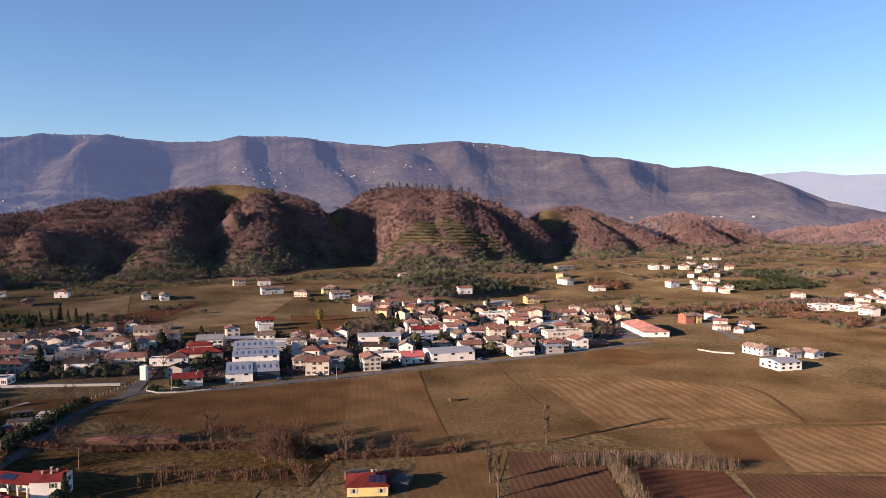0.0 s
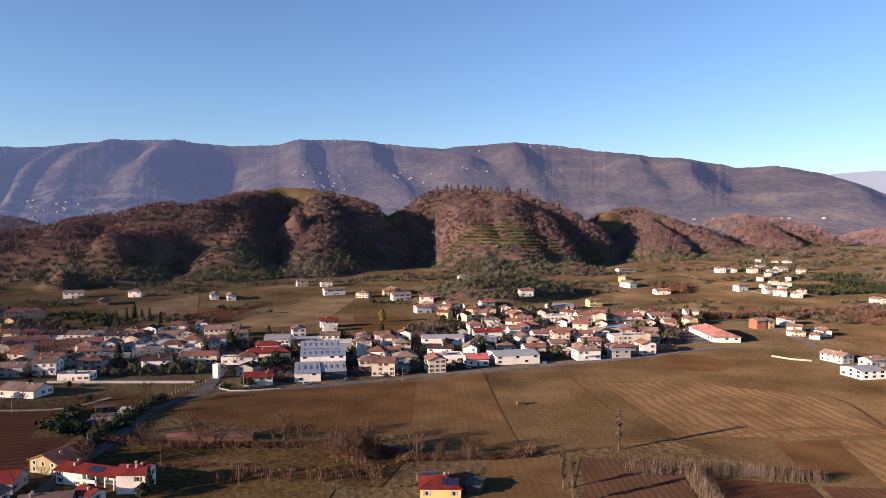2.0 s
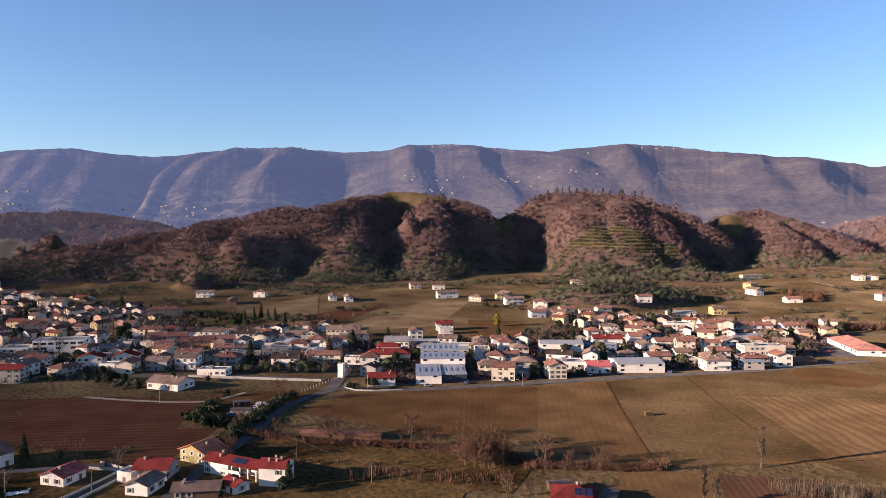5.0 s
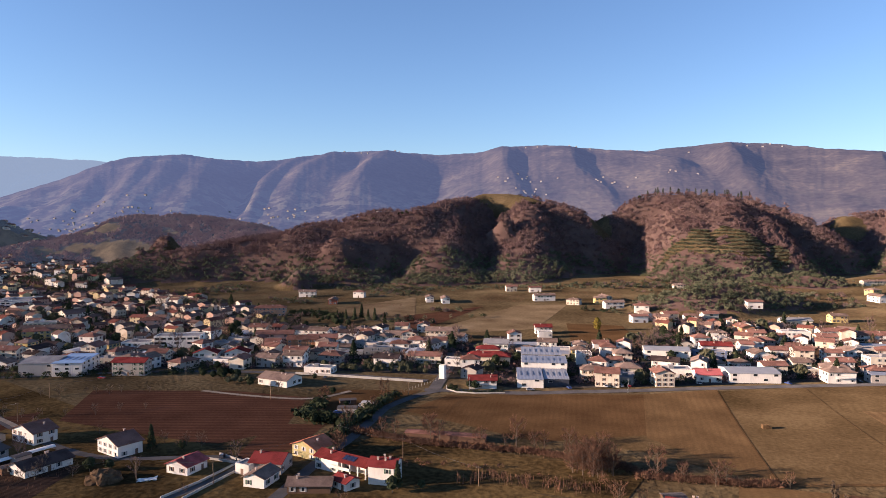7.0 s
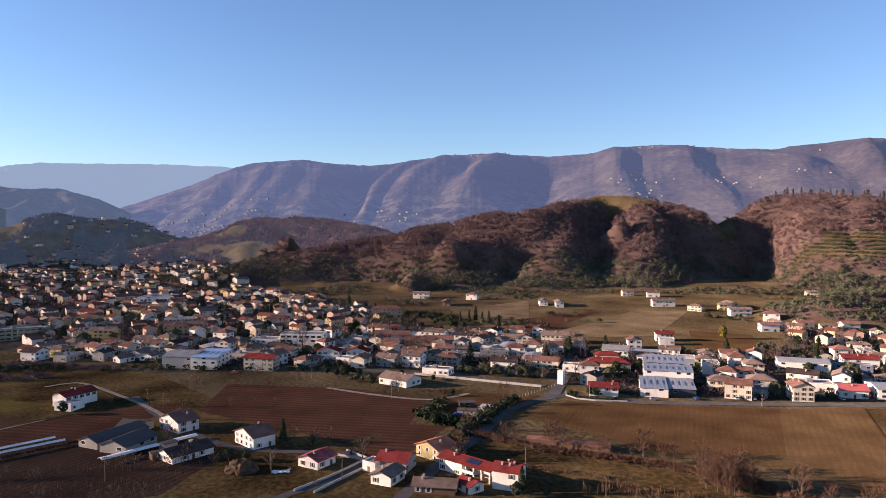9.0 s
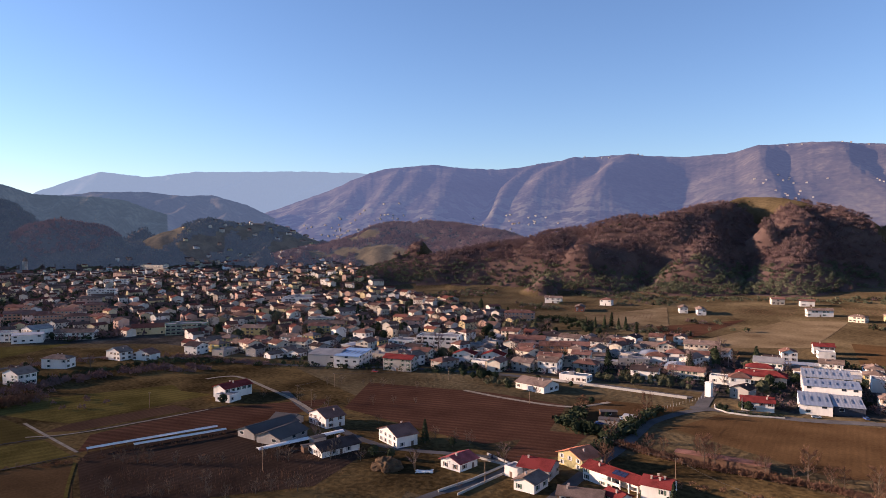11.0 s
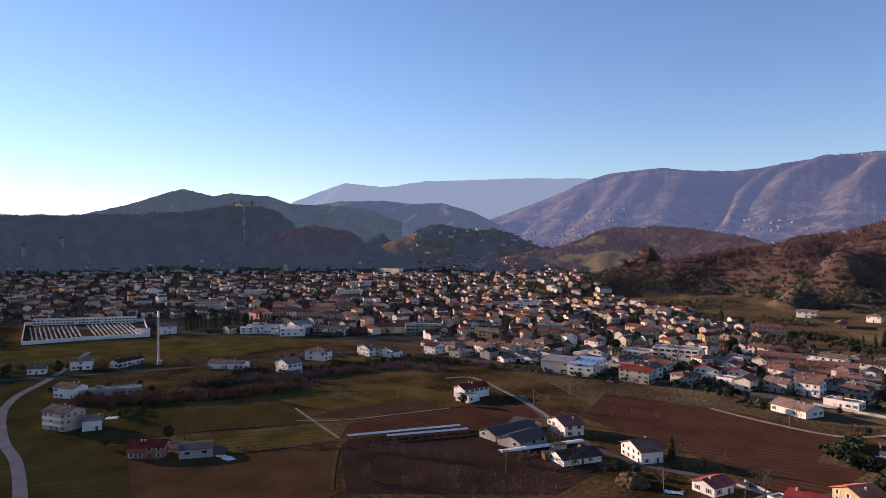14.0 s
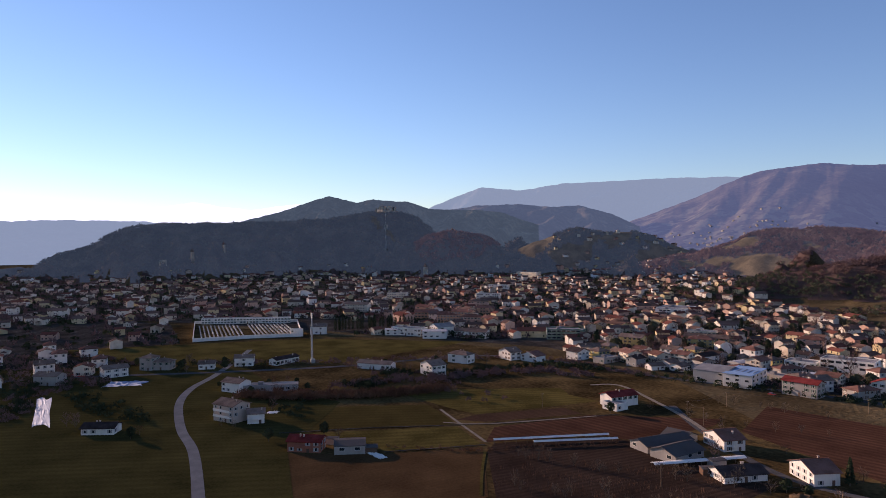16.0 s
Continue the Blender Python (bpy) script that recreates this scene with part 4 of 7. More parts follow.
    for side in range(4):
        along, depth = (length, b) if side % 2 == 0 else (width, a)
        step = 5.2 if plant else 3.4
        if note == "office":
            step = 4.2
        n = int(along // step)
        for floor_no in range(storeys):
            sill = floor_no * (eave / storeys) + (eave / storeys) * (0.5 if plant else 0.33)
            for k in range(n):
                if pick.random() > windows or note == "cabin tower":
                    continue
                if note == "farm wing" and side == 0 and k >= n * 0.4:
                    continue
                px = (k - (n - 1) / 2) * (along / n)
                if side == 0 and floor_no == 0 and not plant and k == n // 2:
                    part("door", DOOR_MESH, None, thing, at=pose(px, -b, 0))
                    continue
                me = WINDOW_BAND if note == "office" else WINDOW_WIDE if plant else style
                m = pose(0, 0, 0, 0, 0, side * 90) @ pose(px, -depth, sill)
                if joined:
                    first = len(panes.verts)
                    panes.from_mesh(me)
                    panes.verts.ensure_lookup_table()
                    for v in panes.verts[first:]:
                        v.co = m @ v.co
                elif me is style and math.hypot(x, y) < 345:
                    frame_mesh, pane_mesh, *leaves = WINDOW_PARTS[which]
                    opening = part("window", frame_mesh, None, thing, at=m)
                    part("pane", pane_mesh, None, opening, "dark window pane")
                    for leaf in leaves:
                        part("shutter", leaf, None, opening, "open wooden shutter")
                else:
                    part("window", me, None, thing, at=m)
    if joined and panes.verts:
        tagged(part("windows", panes, [M_GLASS, M_FRAME, M_SHUTTER[pick.randrange(3)]], thing), kind="stuff")
    else:
        panes.free()
    # chimneys
    if kind in ("g", "h") and not plant:
        for k in range(4 if note == "farmhouse" else 1 if length < 13 else 2):
            cx, cy = pick.uniform(-0.7, 0.7) * a * (0.5 if kind == "h" else 1), pick.choice((-1, 1)) * pick.uniform(0.15, 0.5) * b
            part("chimney", CHIMNEY_MESH, None, thing, at=pose(cx, cy, eave + rise * (1 - abs(cy) / b) + 0.5))
    # balconies
    if not plant and storeys >= 2 and (note in ("villa", "flats") or pick.random() < 0.4):
        for floor_no in range(1, storeys):
            bm = bmesh.new()
            z, w = floor_no * eave / storeys, length * (0.42 if note in ("villa", "flats") else 0.22)
            box(bm, -w, -b - 1.3, z - 0.18, w, -b - 0.002, z)
            box(bm, -w, -b - 1.3, z, w, -b - 1.2, z + 0.95)
            part("balcony", bm, WALLS["white" if note == "villa" else wall][0], thing)
    # sun panels and porch roofs
    if note in ("farm wing", "yellow house"):
        for i in range(3):
            for j in range(2):
                cx, s0 = 0.3 + i * 1.9, b * (0.25 + j * 0.3)
                z0, z1 = eave + rise * (1 - s0 / b) + 0.36, eave + rise * (1 - (s0 + b * 0.26) / b) + 0.36
                bm = bmesh.new()
                v = [bm.verts.new(p) for p in ((cx, -s0, z0), (cx + 1.7, -s0, z0), (cx + 1.7, -s0 - b * 0.26, z1), (cx, -s0 - b * 0.26, z1))]
                w = [bm.verts.new(q.co + Vector((0, 0, 0.1))) for q in v]
                bm.faces.new(w)
                for e in range(4):
                    bm.faces.new((v[e], v[(e + 1) % 4], w[(e + 1) % 4], w[e]))
                part("solar_panel", bm, M_PANEL, thing, "dark blue solar panel")
    if kind == "m":
        for k in range(int(length // 3.4)):
            bm = bmesh.new()
            cx = -a + 2 + k * 3.4
            v = [bm.verts.new((cx + dx, y, eave + 0.09 + (y + b + 0.5) / (width + 0.7) * 1.15 + dz)) for dz in (0, 0.14) for dx, y in ((-0.3, -b + width * 0.3), (0.3, -b + width * 0.3), (0.3, -b + width * 0.65), (-0.3, -b + width * 0.65))]
            bm.faces.new(v[4:])
            for e in range(4):
                bm.faces.new((v[e], v[(e + 1) % 4], v[4 + (e + 1) % 4], v[4 + e]))
            part("skylight", bm, M_GREYSKY, thing, "narrow roof light strip")
    if note == "hall" and roof == "bluemetal" and kind != "m":
        for k in range(7):
            bm = bmesh.new()
            cx = -a + 2 + k * (length - 4) / 6
            box(bm, cx - 0.5, -b + 1.0, eave + 0.5, cx + 0.5, b - 1.0, eave + rise + 0.5)
            part("skylight", bm, M_FRAME, thing, "pale translucent roof strip")
    SPAN.append((thing, 0.5 * math.hypot(length, width)))
    return thing


SPAN = []
# the buildings that stand out, from the fields inwards
house(-125, 217, 9.2, 9.0, 7, 6.6, "g", "white", "red", "farmhouse")
house(-142, 221, 23.9, 8.0, -12, 4.8, "g", "white", "red", "farm wing")
house(-163, 232, 10.0, 12.8, 75, 4.6, "g", "ochre", "orange")
house(-164, 200, 10.0, 8.0, -86, 3.6, "g", "white", "brown")
house(-169, 213, 11.7, 11.0, 12, 4.2, "g", "grey", "red")
house(-175, 207, 6.1, 6.0, -5, 3.4, "f", "white", "grey")
house(-145, 201, 14.4, 8.0, 21, 2.8, "g", "brown", "brown")
house(-135, 207, 7.3, 6.0, -21, 3.0, "g", "white", "red")
house(-197, 201, 10.1, 9.6, 88, 3.4, "g", "white", "pink", "bungalow")
house(-236, 208, 10.0, 15.0, 75, 5.0, "g", "white", "redbrown")
house(-281, 207, 10.0, 15.0, 82, 5.0, "g", "white", "redbrown")
house(-248, 183, 17.7, 10.9, 81, 2.8, "g", "white", "dark")
house(-277, 179, 17.7, 12.8, -78, 3.2, "g", "grey", "slate", "shed")
house(-291, 182, 25.0, 11.0, -85, 3.0, "g", "grey", "slate", "shed")
house(-295, 195, 10.8, 11.5, 21, 2.8, "g", "grey", "slate", "shed")
house(-246, 332, 20.3, 13.4, -6, 3.8, "g", "white", "brown")
house(-165, 377, 3.3, 3.0, -4, 7.5, "f", "white", "grey", "cabin tower")
house(-397, 308, 20.7, 26.0, 26, 7.5, "s", "concrete", "grey", "hall")
house(-380, 314, 17.3, 25.6, 26, 8.0, "m", "whitemetal", "bluemetal", "hall")
house(-344, 322, 19.8, 10.0, 18, 8.0, "g", "grey", "red")
house(-381, 404, 32.1, 16.0, 26, 9.5, "f", "white", "grey", "office")
house(-404, 388, 19.9, 14.0, 26, 6.0, "f", "white", "grey", "office wing")
house(-331, 373, 10.0, 15.0, -64, 5.6, "g", "white", "red")
house(-313, 382, 10.0, 15.0, -64, 5.6, "g", "white", "red")
house(-282, 373, 13.5, 10.0, 8, 6.0, "g", "grey", "brown")
house(-335, 457, 28.1, 12.0, 26, 6.0, "g", "pinkwall", "redbrown", "row")
house(-301, 443, 22.3, 12.0, 26, 6.0, "g", "orange", "redbrown")
house(-294, 459, 21.7, 12.0, 26, 5.0, "g", "brown", "redbrown")
house(-241, 367, 17.5, 9.0, 7, 3.4, "f", "white", "grey")
house(-249, 416, 21.2, 9.0, 26, 4.0, "f", "grey", "grey")
house(-236, 437, 20.1, 10.0, 26, 4.5, "f", "grey", "grey")
# the halls and houses along the village road
house(-115, 385, 14.2, 26, 16, 4.8, "m", "white", "bluegrey", "hall")
house(-101.5, 391, 13.6, 22, 16, 4.4, "m", "darkmetal", "greypanel", "hall")
house(-112, 408, 26.5, 15, 15, 9.0, "m", "white", "bluegrey", "factory")
house(-119, 430, 24.5, 20, 15, 10.0, "m", "concrete", "greypanel", "factory")
house(-137, 366, 15.0, 10, 20, 4.6, "g", "white", "red")
house(-154, 433, 27.5, 13, 14, 5.1, "h", "cream", "red")
house(-157, 441, 15, 9, 14, 8.2, "h", "cream", "red")
house(-160, 471, 17.0, 13, 11, 7.0, "g", "white", "grey")
house(-193, 419, 21.2, 10, 12, 5.1, "g", "cream", "redbrown")
house(-225, 450, 13.3, 10, 15, 6.2, "h", "white", "redbrown")
house(-221, 416, 13.5, 10, 103, 3.1, "g", "white", "brown")
house(-83, 409, 14.8, 12, 15, 6.2, "h", "cream", "brown")
house(-96, 453, 9.7, 11, 14, 7.0, "f", "white", "grey")
house(-219, 517, 25.1, 12, 14, 6.4, "g", "cream", "brown", "row")
house(-250, 506, 26.8, 12, 11, 3.2, "g", "grey", "brown")
house(-161, 522, 10.3, 10, 113, 6.4, "g", "white", "redbrown")
house(-149, 569, 13.6, 10, 21, 5.8, "g", "white", "red")
house(-143, 549, 11, 8, 21, 4.4, "f", "white", "grey")
house(-47, 490, 29.4, 18, 10, 6.5, "s", "white", "whitemetal", "workshop")
house(-39, 435, 18.5, 13, 13, 4.3, "f", "white", "grey", "office")
house(-21, 428, 13.4, 12, 17, 4.3, "g", "white", "pink")
house(2, 439, 28.5, 20, 17, 5.3, "s", "white", "whitemetal", "workshop")
house(49, 451, 15.5, 11, 17, 6.5, "h", "white", "brown")
house(56, 490, 13.6, 10, 16, 5.6, "g", "white", "redbrown")
house(84, 496, 27.9, 11, 17, 8.6, "f", "cream", "grey", "school")
house(91, 474, 11.4, 10, 106, 7.0, "g", "white", "redbrown")
house(71, 458, 12.3, 9, 14, 4.8, "s", "grey", "greypanel", "shed")
house(42, 605, 21.6, 12, 15, 7.0, "f", "white", "grey")
house(97, 621, 40.9, 12, 16, 5.4, "g", "white", "redbrown", "row")
house(134, 630, 18.9, 11, 16, 5.2, "g", "white", "redbrown")
house(-16, 519, 20.9, 11, 16, 6.5, "g", "white", "red")
house(-20, 499, 21.5, 9, 12, 5.0, "f", "bluewall", "grey", "workshop")
house(-74, 474, 11.1, 12, 18, 5.3, "h", "cream", "brown")
house(-65, 426, 13.9, 12, 16, 5.4, "h", "cream", "brown")
house(19, 486, 9.8, 10, 105, 4.6, "g", "white", "brown")
house(33, 486, 11.1, 10, 16, 4.5, "g", "cream", "brown")
house(11, 507, 14.1, 10, 110, 5.0, "g", "white", "brown")
house(27, 530, 19.0, 10, 17, 4.4, "g", "white", "redbrown")
house(-2, 475, 11.4, 9, 17, 3.7, "h", "white", "brown")
house(69, 536, 14.9, 10, 107, 5.5, "g", "white", "brown")
house(35, 556, 11.8, 9, 21, 3.4, "g", "pinkwall", "redbrown")
house(7, 626, 16.9, 11, 112, 6.3, "g", "orange", "redbrown")
house(68, 621, 15.9, 11, 21, 6.8, "g", "white", "redbrown")
house(30, 664, 21.7, 10, 18, 3.0, "g", "grey", "brown")
house(52, 692, 26.1, 11, 16, 4.2, "g", "cream", "grey", "row")
house(89, 717, 14.1, 10, 20, 6.1, "g", "yellow", "brown")
house(105, 481, 13.4, 9, 23, 2.6, "g", "brown", "redbrown")
house(37, 468, 8.2, 7, 20, 3.0, "f", "cream", "grey")
house(-18, 468, 14.2, 9, 19, 3.6, "h", "white", "brown")
house(157, 546, 52, 20, 94, 4.0, "h", "white", "rose", "warehouse")
house(206, 592, 9.1, 10.0, 20, 7.0, "g", "brick", "brown")
house(215, 595, 6.0, 9.0, 20, 6.5, "g", "yellow", "brown")
house(364, 668, 26, 13.0, 16, 5.0, "f", "white", "grey", "workshop")
house(386, 662, 14, 11.0, 16, 4.2, "f", "white", "grey", "workshop")
house(388, 634, 13, 11.0, 110, 6.5, "g", "white", "brown")
house(177, 808, 17, 10.0, 16, 4.6, "g", "white", "redbrown")
house(200, 412, 15.9, 16.0, 17, 4.6, "s", "white", "whitemetal", "barn")
house(206, 456, 15.9, 10.0, -64, 4.6, "g", "white", "brown")
house(221, 444, 11.7, 9.0, 26, 4.2, "g", "white", "brown")
house(236, 445, 9.6, 10.0, -64, 3.6, "g", "white", "brown")
house(-326, 754, 20.2, 9.0, -64, 5.5, "g", "white", "brown")
house(-305, 750, 23.5, 9.0, -64, 5.5, "g", "white", "brown")
house(-199, 794, 24.5, 10.0, 26, 6.5, "g", "white", "brown")
house(-426, 704, 22.7, 10.0, -64, 5.0, "g", "brick", "brown")
house(-131, 809, 23.5, 9.0, -64, 5.5, "g", "cream", "brown")
house(-76, 688, 22.3, 9.0, -64, 5.5, "g", "white", "brown")
house(175, 1019, 31.7, 9.0, 26, 5.5, "g", "cream", "brown")
house(-25, 223, 13.0, 11.0, 4, 3.4, "h", "yellow", "red", "yellow house")
house(-356, 203, 9.6, 9.0, 16, 3.4, "f", "white", "grey", "farm")
house(-364, 211, 17.6, 10.0, -86, 5.6, "g", "white", "red", "farm")
house(-407, 11, 14.3, 11.0, 37, 8.5, "g", "striped", "brown", "villa")
house(-399, 22, 8.1, 9.0, 84, 5.0, "g", "white", "brown", "villa")
house(-477, 18, 14.0, 10.0, 42, 6.0, "g", "white", "brown")
house(-472, 37, 33.5, 9.0, 79, 3.6, "f", "grey", "grey")
house(-574, -34, 9.2, 10.0, 55, 9.0, "h", "grey", "brown")
house(-572, -25, 12.8, 10.0, 68, 6.0, "h", "grey", "brown")
house(-563, 4, 10.7, 9.0, 80, 4.0, "g", "white", "brown")
house(-567, 30, 13.1, 10.0, 78, 6.0, "g", "white", "brown")
house(-565, 58, 22.5, 8.0, -54, 4.0, "g", "white", "dark")
house(-343, 38, 14.4, 9.0, 62, 4.6, "g", "brick", "red")
house(-335, 55, 12.9, 12.0, 76, 3.5, "s", "grey", "slate", "shed")
house(-405, -48, 14.9, 9.0, 72, 3.2, "g", "white", "dark")
house(-519, 116, 25.6, 9.0, 48, 4.0, "g", "white", "brown")
house(-484, 146, 11.0, 15.0, -77, 7.0, "g", "white", "brown")
house(-520, 181, 17.1, 10.0, 34, 6.5, "h", "white", "brown")
house(-520, 221, 10.0, 15.0, -79, 6.0, "g", "white", "brown")
house(-505, 233, 10.0, 15.0, -68, 4.6, "g", "white", "redbrown")
house(-680, 192, 33.6, 13.0, 39, 7.0, "f", "white", "grey")
house(-664, 219, 18.0, 15.0, -79, 9.0, "g", "white", "grey")
house(-749, 276, 23.6, 12.0, 41, 13.0, "g", "apricot", "redbrown", "flats")
house(-830, 259, 20.7, 12.0, 30, 12.0, "g", "apricot", "redbrown", "flats")
house(-919, 199, 31.2, 14.0, 54, 10.0, "g", "cream", "brown", "flats")
house(-714, 292, 13.5, 12.0, 21, 9.0, "g", "apricot", "redbrown", "flats")
house(-641, 241, 30.9, 12.0, 46, 6.0, "g", "white", "brown", "row")
house(-621, 330, 36.0, 14.0, 35, 6.0, "f", "greenish", "grey")
house(-542, -91, 15.5, 10.0, 62, 6.0, "g", "grey", "brown")
house(-539, 346, 20.3, 12.0, 29, 8.0, "g", "yellow", "brown", "flats")
house(-513, 402, 36.0, 13.0, 37, 8.0, "g", "yellow", "brown", "flats")
house(-739, 553, 36.0, 40.0, 33, 8.0, "f", "white", "grey", "workshop")
# apartment blocks and halls at the edge of the town
for x, y, ln, wd, turn, eave, kind, wl, rf, note in (
        (-792, 248, 26, 13, 66, 9.5, "g", "apricot", "redbrown", "flats"), (-757, 262, 24, 13, 62, 9.5, "g", "apricot", "redbrown", "flats"), (-731, 278, 22, 12, 58, 9.0, "h", "pinkwall", "redbrown", "flats"),
        (-822, 334, 24, 13, 60, 9.0, "h", "apricot", "redbrown", "flats"), (-896, 358, 26, 13, 58, 10.0, "h", "pinkwall", "brown", "flats"), (-600, 314, 30, 14, 64, 9.0, "f", "greenish", "grey", "office"),
        (-686, 183, 26, 12, 70, 5.0, "s", "white", "greypanel", "hall"), (-652, 208, 22, 16, 66, 6.5, "s", "white", "greypanel", "hall"), (-714, 526, 34, 15, 40, 9.0, "f", "white", "grey", "office"),
        (-428, 584, 30, 12, 30, 8.5, "h", "apricot", "redbrown", "row"), (-508, 391, 20, 12, 40, 8.0, "h", "yellow", "redbrown", "flats"), (-540, 420, 24, 12, 40, 9.0, "f", "cream", "grey", "flats"), (-470, 470, 20, 12, 30, 8.5, "h", "pinkwall", "redbrown", "flats"),
        (-1000, 420, 34, 15, 50, 11.0, "f", "white", "grey", "flats"), (-1080, 300, 30, 14, 60, 10.0, "f", "cream", "grey", "flats"), (-1180, 520, 36, 15, 45, 11.0, "f", "white", "grey", "flats")):
    house(x, y, ln, wd, turn, eave, kind, wl, rf, note, 0.8, joined=True)

# ---- the rest of the village and town ----
NAMED = [tuple(o.matrix_basis.translation[:2]) for o, _ in SPAN]
REACH = [(o.matrix_basis.translation.x, o.matrix_basis.translation.y, r) for o, r in SPAN]


def inside(x, y, poly):
    hit = False
    for (ax, ay), (bx, by) in zip(poly, poly[1:] + poly[:1]):
        if (ay > y) != (by > y) and x < (bx - ax) * (y - ay) / (by - ay) + ax:
            hit = not hit
    return hit


VILLAGE = [(-250, 372), (-172, 385), (-120, 372), (-60, 398), (20, 440), (110, 492), (180, 640), (20, 690), (-70, 690), (-60, 560), (-150, 500), (-250, 500), (-240, 560), (-330, 500), (-480, 620), (-620, 690), (-760, 735), (-820, 560), (-720, 420), (-640, 330), (-560, 290), (-500, 268), (-410, 305), (-330, 345)]
OPEN = [[(-135, 505), (-95, 640), (-40, 640), (-15, 580), (-45, 515)], [(100, 500), (170, 500), (190, 620), (125, 610)], [(-186, 372), (-165, 500), (-185, 520), (-206, 470)], [(-150, 375), (-128, 375), (-128, 420), (-150, 420)], [(-95, 375), (-84, 375), (-84, 400), (-95, 430)], [(10, 445), (40, 440), (40, 470), (20, 470)]]
HAMLET = [(320, 900), (400, 880), (480, 1080), (520, 1230), (430, 1230), (370, 1080)]
WEST = [(-520, -60), (-560, -200), (-640, -170), (-700, -110), (-600, -45)]
pick = random.Random(23)
MODELS = []
for i, (ln, wd, ev, kd, wl, rf) in enumerate((
        (12, 10, 6.0, "g", "white", "brown"), (11, 10, 6.2, "h", "white", "redbrown"), (13, 9.5, 5.8, "g", "cream", "redbrown"), (10, 9, 6.4, "g", "white", "redbrown"),
        (14, 10, 6.0, "h", "cream", "brown"), (11, 10, 3.4, "g", "white", "brown"), (15, 11, 7.6, "g", "cream", "redbrown"), (12, 11, 6.0, "h", "yellow", "brown"),
        (12, 10, 6.0, "g", "grey", "dark"), (16, 9, 5.0, "h", "white", "brown"), (10, 8, 4.0, "f", "white", "grey"), (13, 11, 6.0, "g", "white", "dark"),
        (14, 11, 5.6, "h", "grey", "redbrown"), (22, 11, 4.0, "s", "concrete", "greypanel"), (13, 10, 5.4, "g", "brown", "brown"), (18, 9, 3.6, "f", "grey", "grey"))):
    MODELS.append((house(0, 0, ln, wd, 0, ev, kd, wl, rf, windows=0.75, joined=True), max(ln, wd)))
spots = list(NAMED) + [(-238, 384), (-222, 384), (-206, 384), (-190, 386), (-178, 386), (-158, 366), (-148, 360), (-120, 364), (-168, 398)]
placed = 0
for poly, want, gap in ((VILLAGE, 190, 14.5), (WEST, 14, 22)):
    xs, ys = [p[0] for p in poly], [p[1] for p in poly]
    made = 0
    for _ in range(9000):
        x, y = pick.uniform(min(xs), max(xs)), pick.uniform(min(ys), max(ys))
        if made >= want or not inside(x, y, poly):
            continue
        if any(math.hypot(x - p, y - q) < gap for p, q in spots) or any(math.hypot(x - p, y - q) < r + 7.5 for p, q, r in REACH):
            continue
        if poly is VILLAGE and any(inside(x, y, q) for q in OPEN):
            continue
        if poly is VILLAGE and math.hypot(x, y) > 600:
            continue
        h = max(0.0, float(land(x, y)))
        if h > 30 and poly is VILLAGE:
            continue
        spots.append((x, y))
        made += 1
        model = MODELS[placed] if placed < len(MODELS) else pick.choice(MODELS if poly is VILLAGE else MODELS[:4])
        turn = pick.choice((14, 14, 104, 194, 284, -5, 85)) + pick.uniform(-7, 7)
        m = pose(x, y, h, 0, 0, turn) @ Matrix.Diagonal((pick.uniform(0.85, 1.2), pick.uniform(0.9, 1.1), pick.uniform(0.9, 1.12), 1))
        if placed < len(MODELS):
            model[0].matrix_basis = m
        else:
            copy_thing(model[0], m)
        placed += 1


# the hamlet on the rise, the cluster by the stream and the farms to the east
for i, (x, y) in enumerate([(294, 980), (311, 982), (332, 967), (380, 1080), (399, 1065), (412, 1056), (340, 931), (369, 967), (352, 898), (384, 940), (318, 898), (307, 850), (322, 838), (334, 858), (296, 812), (303, 795), (316, 786), (330, 806), (360, 1015), (345, 1000), (324, 870), (350, 945),
                            (236, 612), (228, 574), (242, 556), (250, 580), (232, 545), (222, 556), (378, 743), (436, 745), (450, 732), (402, 650), (449, 712), (487, 780), (430, 715), (470, 740), (500, 720), (470, 700), (520, 760), (415, 690), (455, 670)]):
    spots.append((x, y))
    k = pick.uniform(0.72, 0.98)
    copy_thing(MODELS[(0, 1, 2, 3, 5, 9, 4)[i % 7]][0], pose(x, y, max(0.0, float(land(x, y))), 0, 0, pick.choice((14, 104, -28, 62)) + pick.uniform(-8, 8)) @ Matrix.Diagonal((k * pick.uniform(0.9, 1.3), k, k * 0.92, 1)))
# white villas on the rising land below the hills
for i, (x, y, turn) in enumerate([(-492, 755, 20), (-425, 767, 10), (-260, 873, 26), (-228, 871, 20), (-160, 772, -10), (-134, 789, 20), (-115, 754, 26), (-83, 720, 10), (-55, 690, 30), (-81, 667, 26), (-56, 938, 20), (155, 917, 40), (150, 866, 116), (272, 832, 26), (-20, 700, 26), (20, 735, 20)]):
    spots.append((x, y))
    copy_thing(MODELS[(0, 1, 2, 3, 4, 7)[i % 6]][0], pose(x, y, max(0.0, float(land(x, y))), 0, 0, turn) @ Matrix.Diagonal((1.15 if i % 3 else 1.5, 1, 1, 1)))


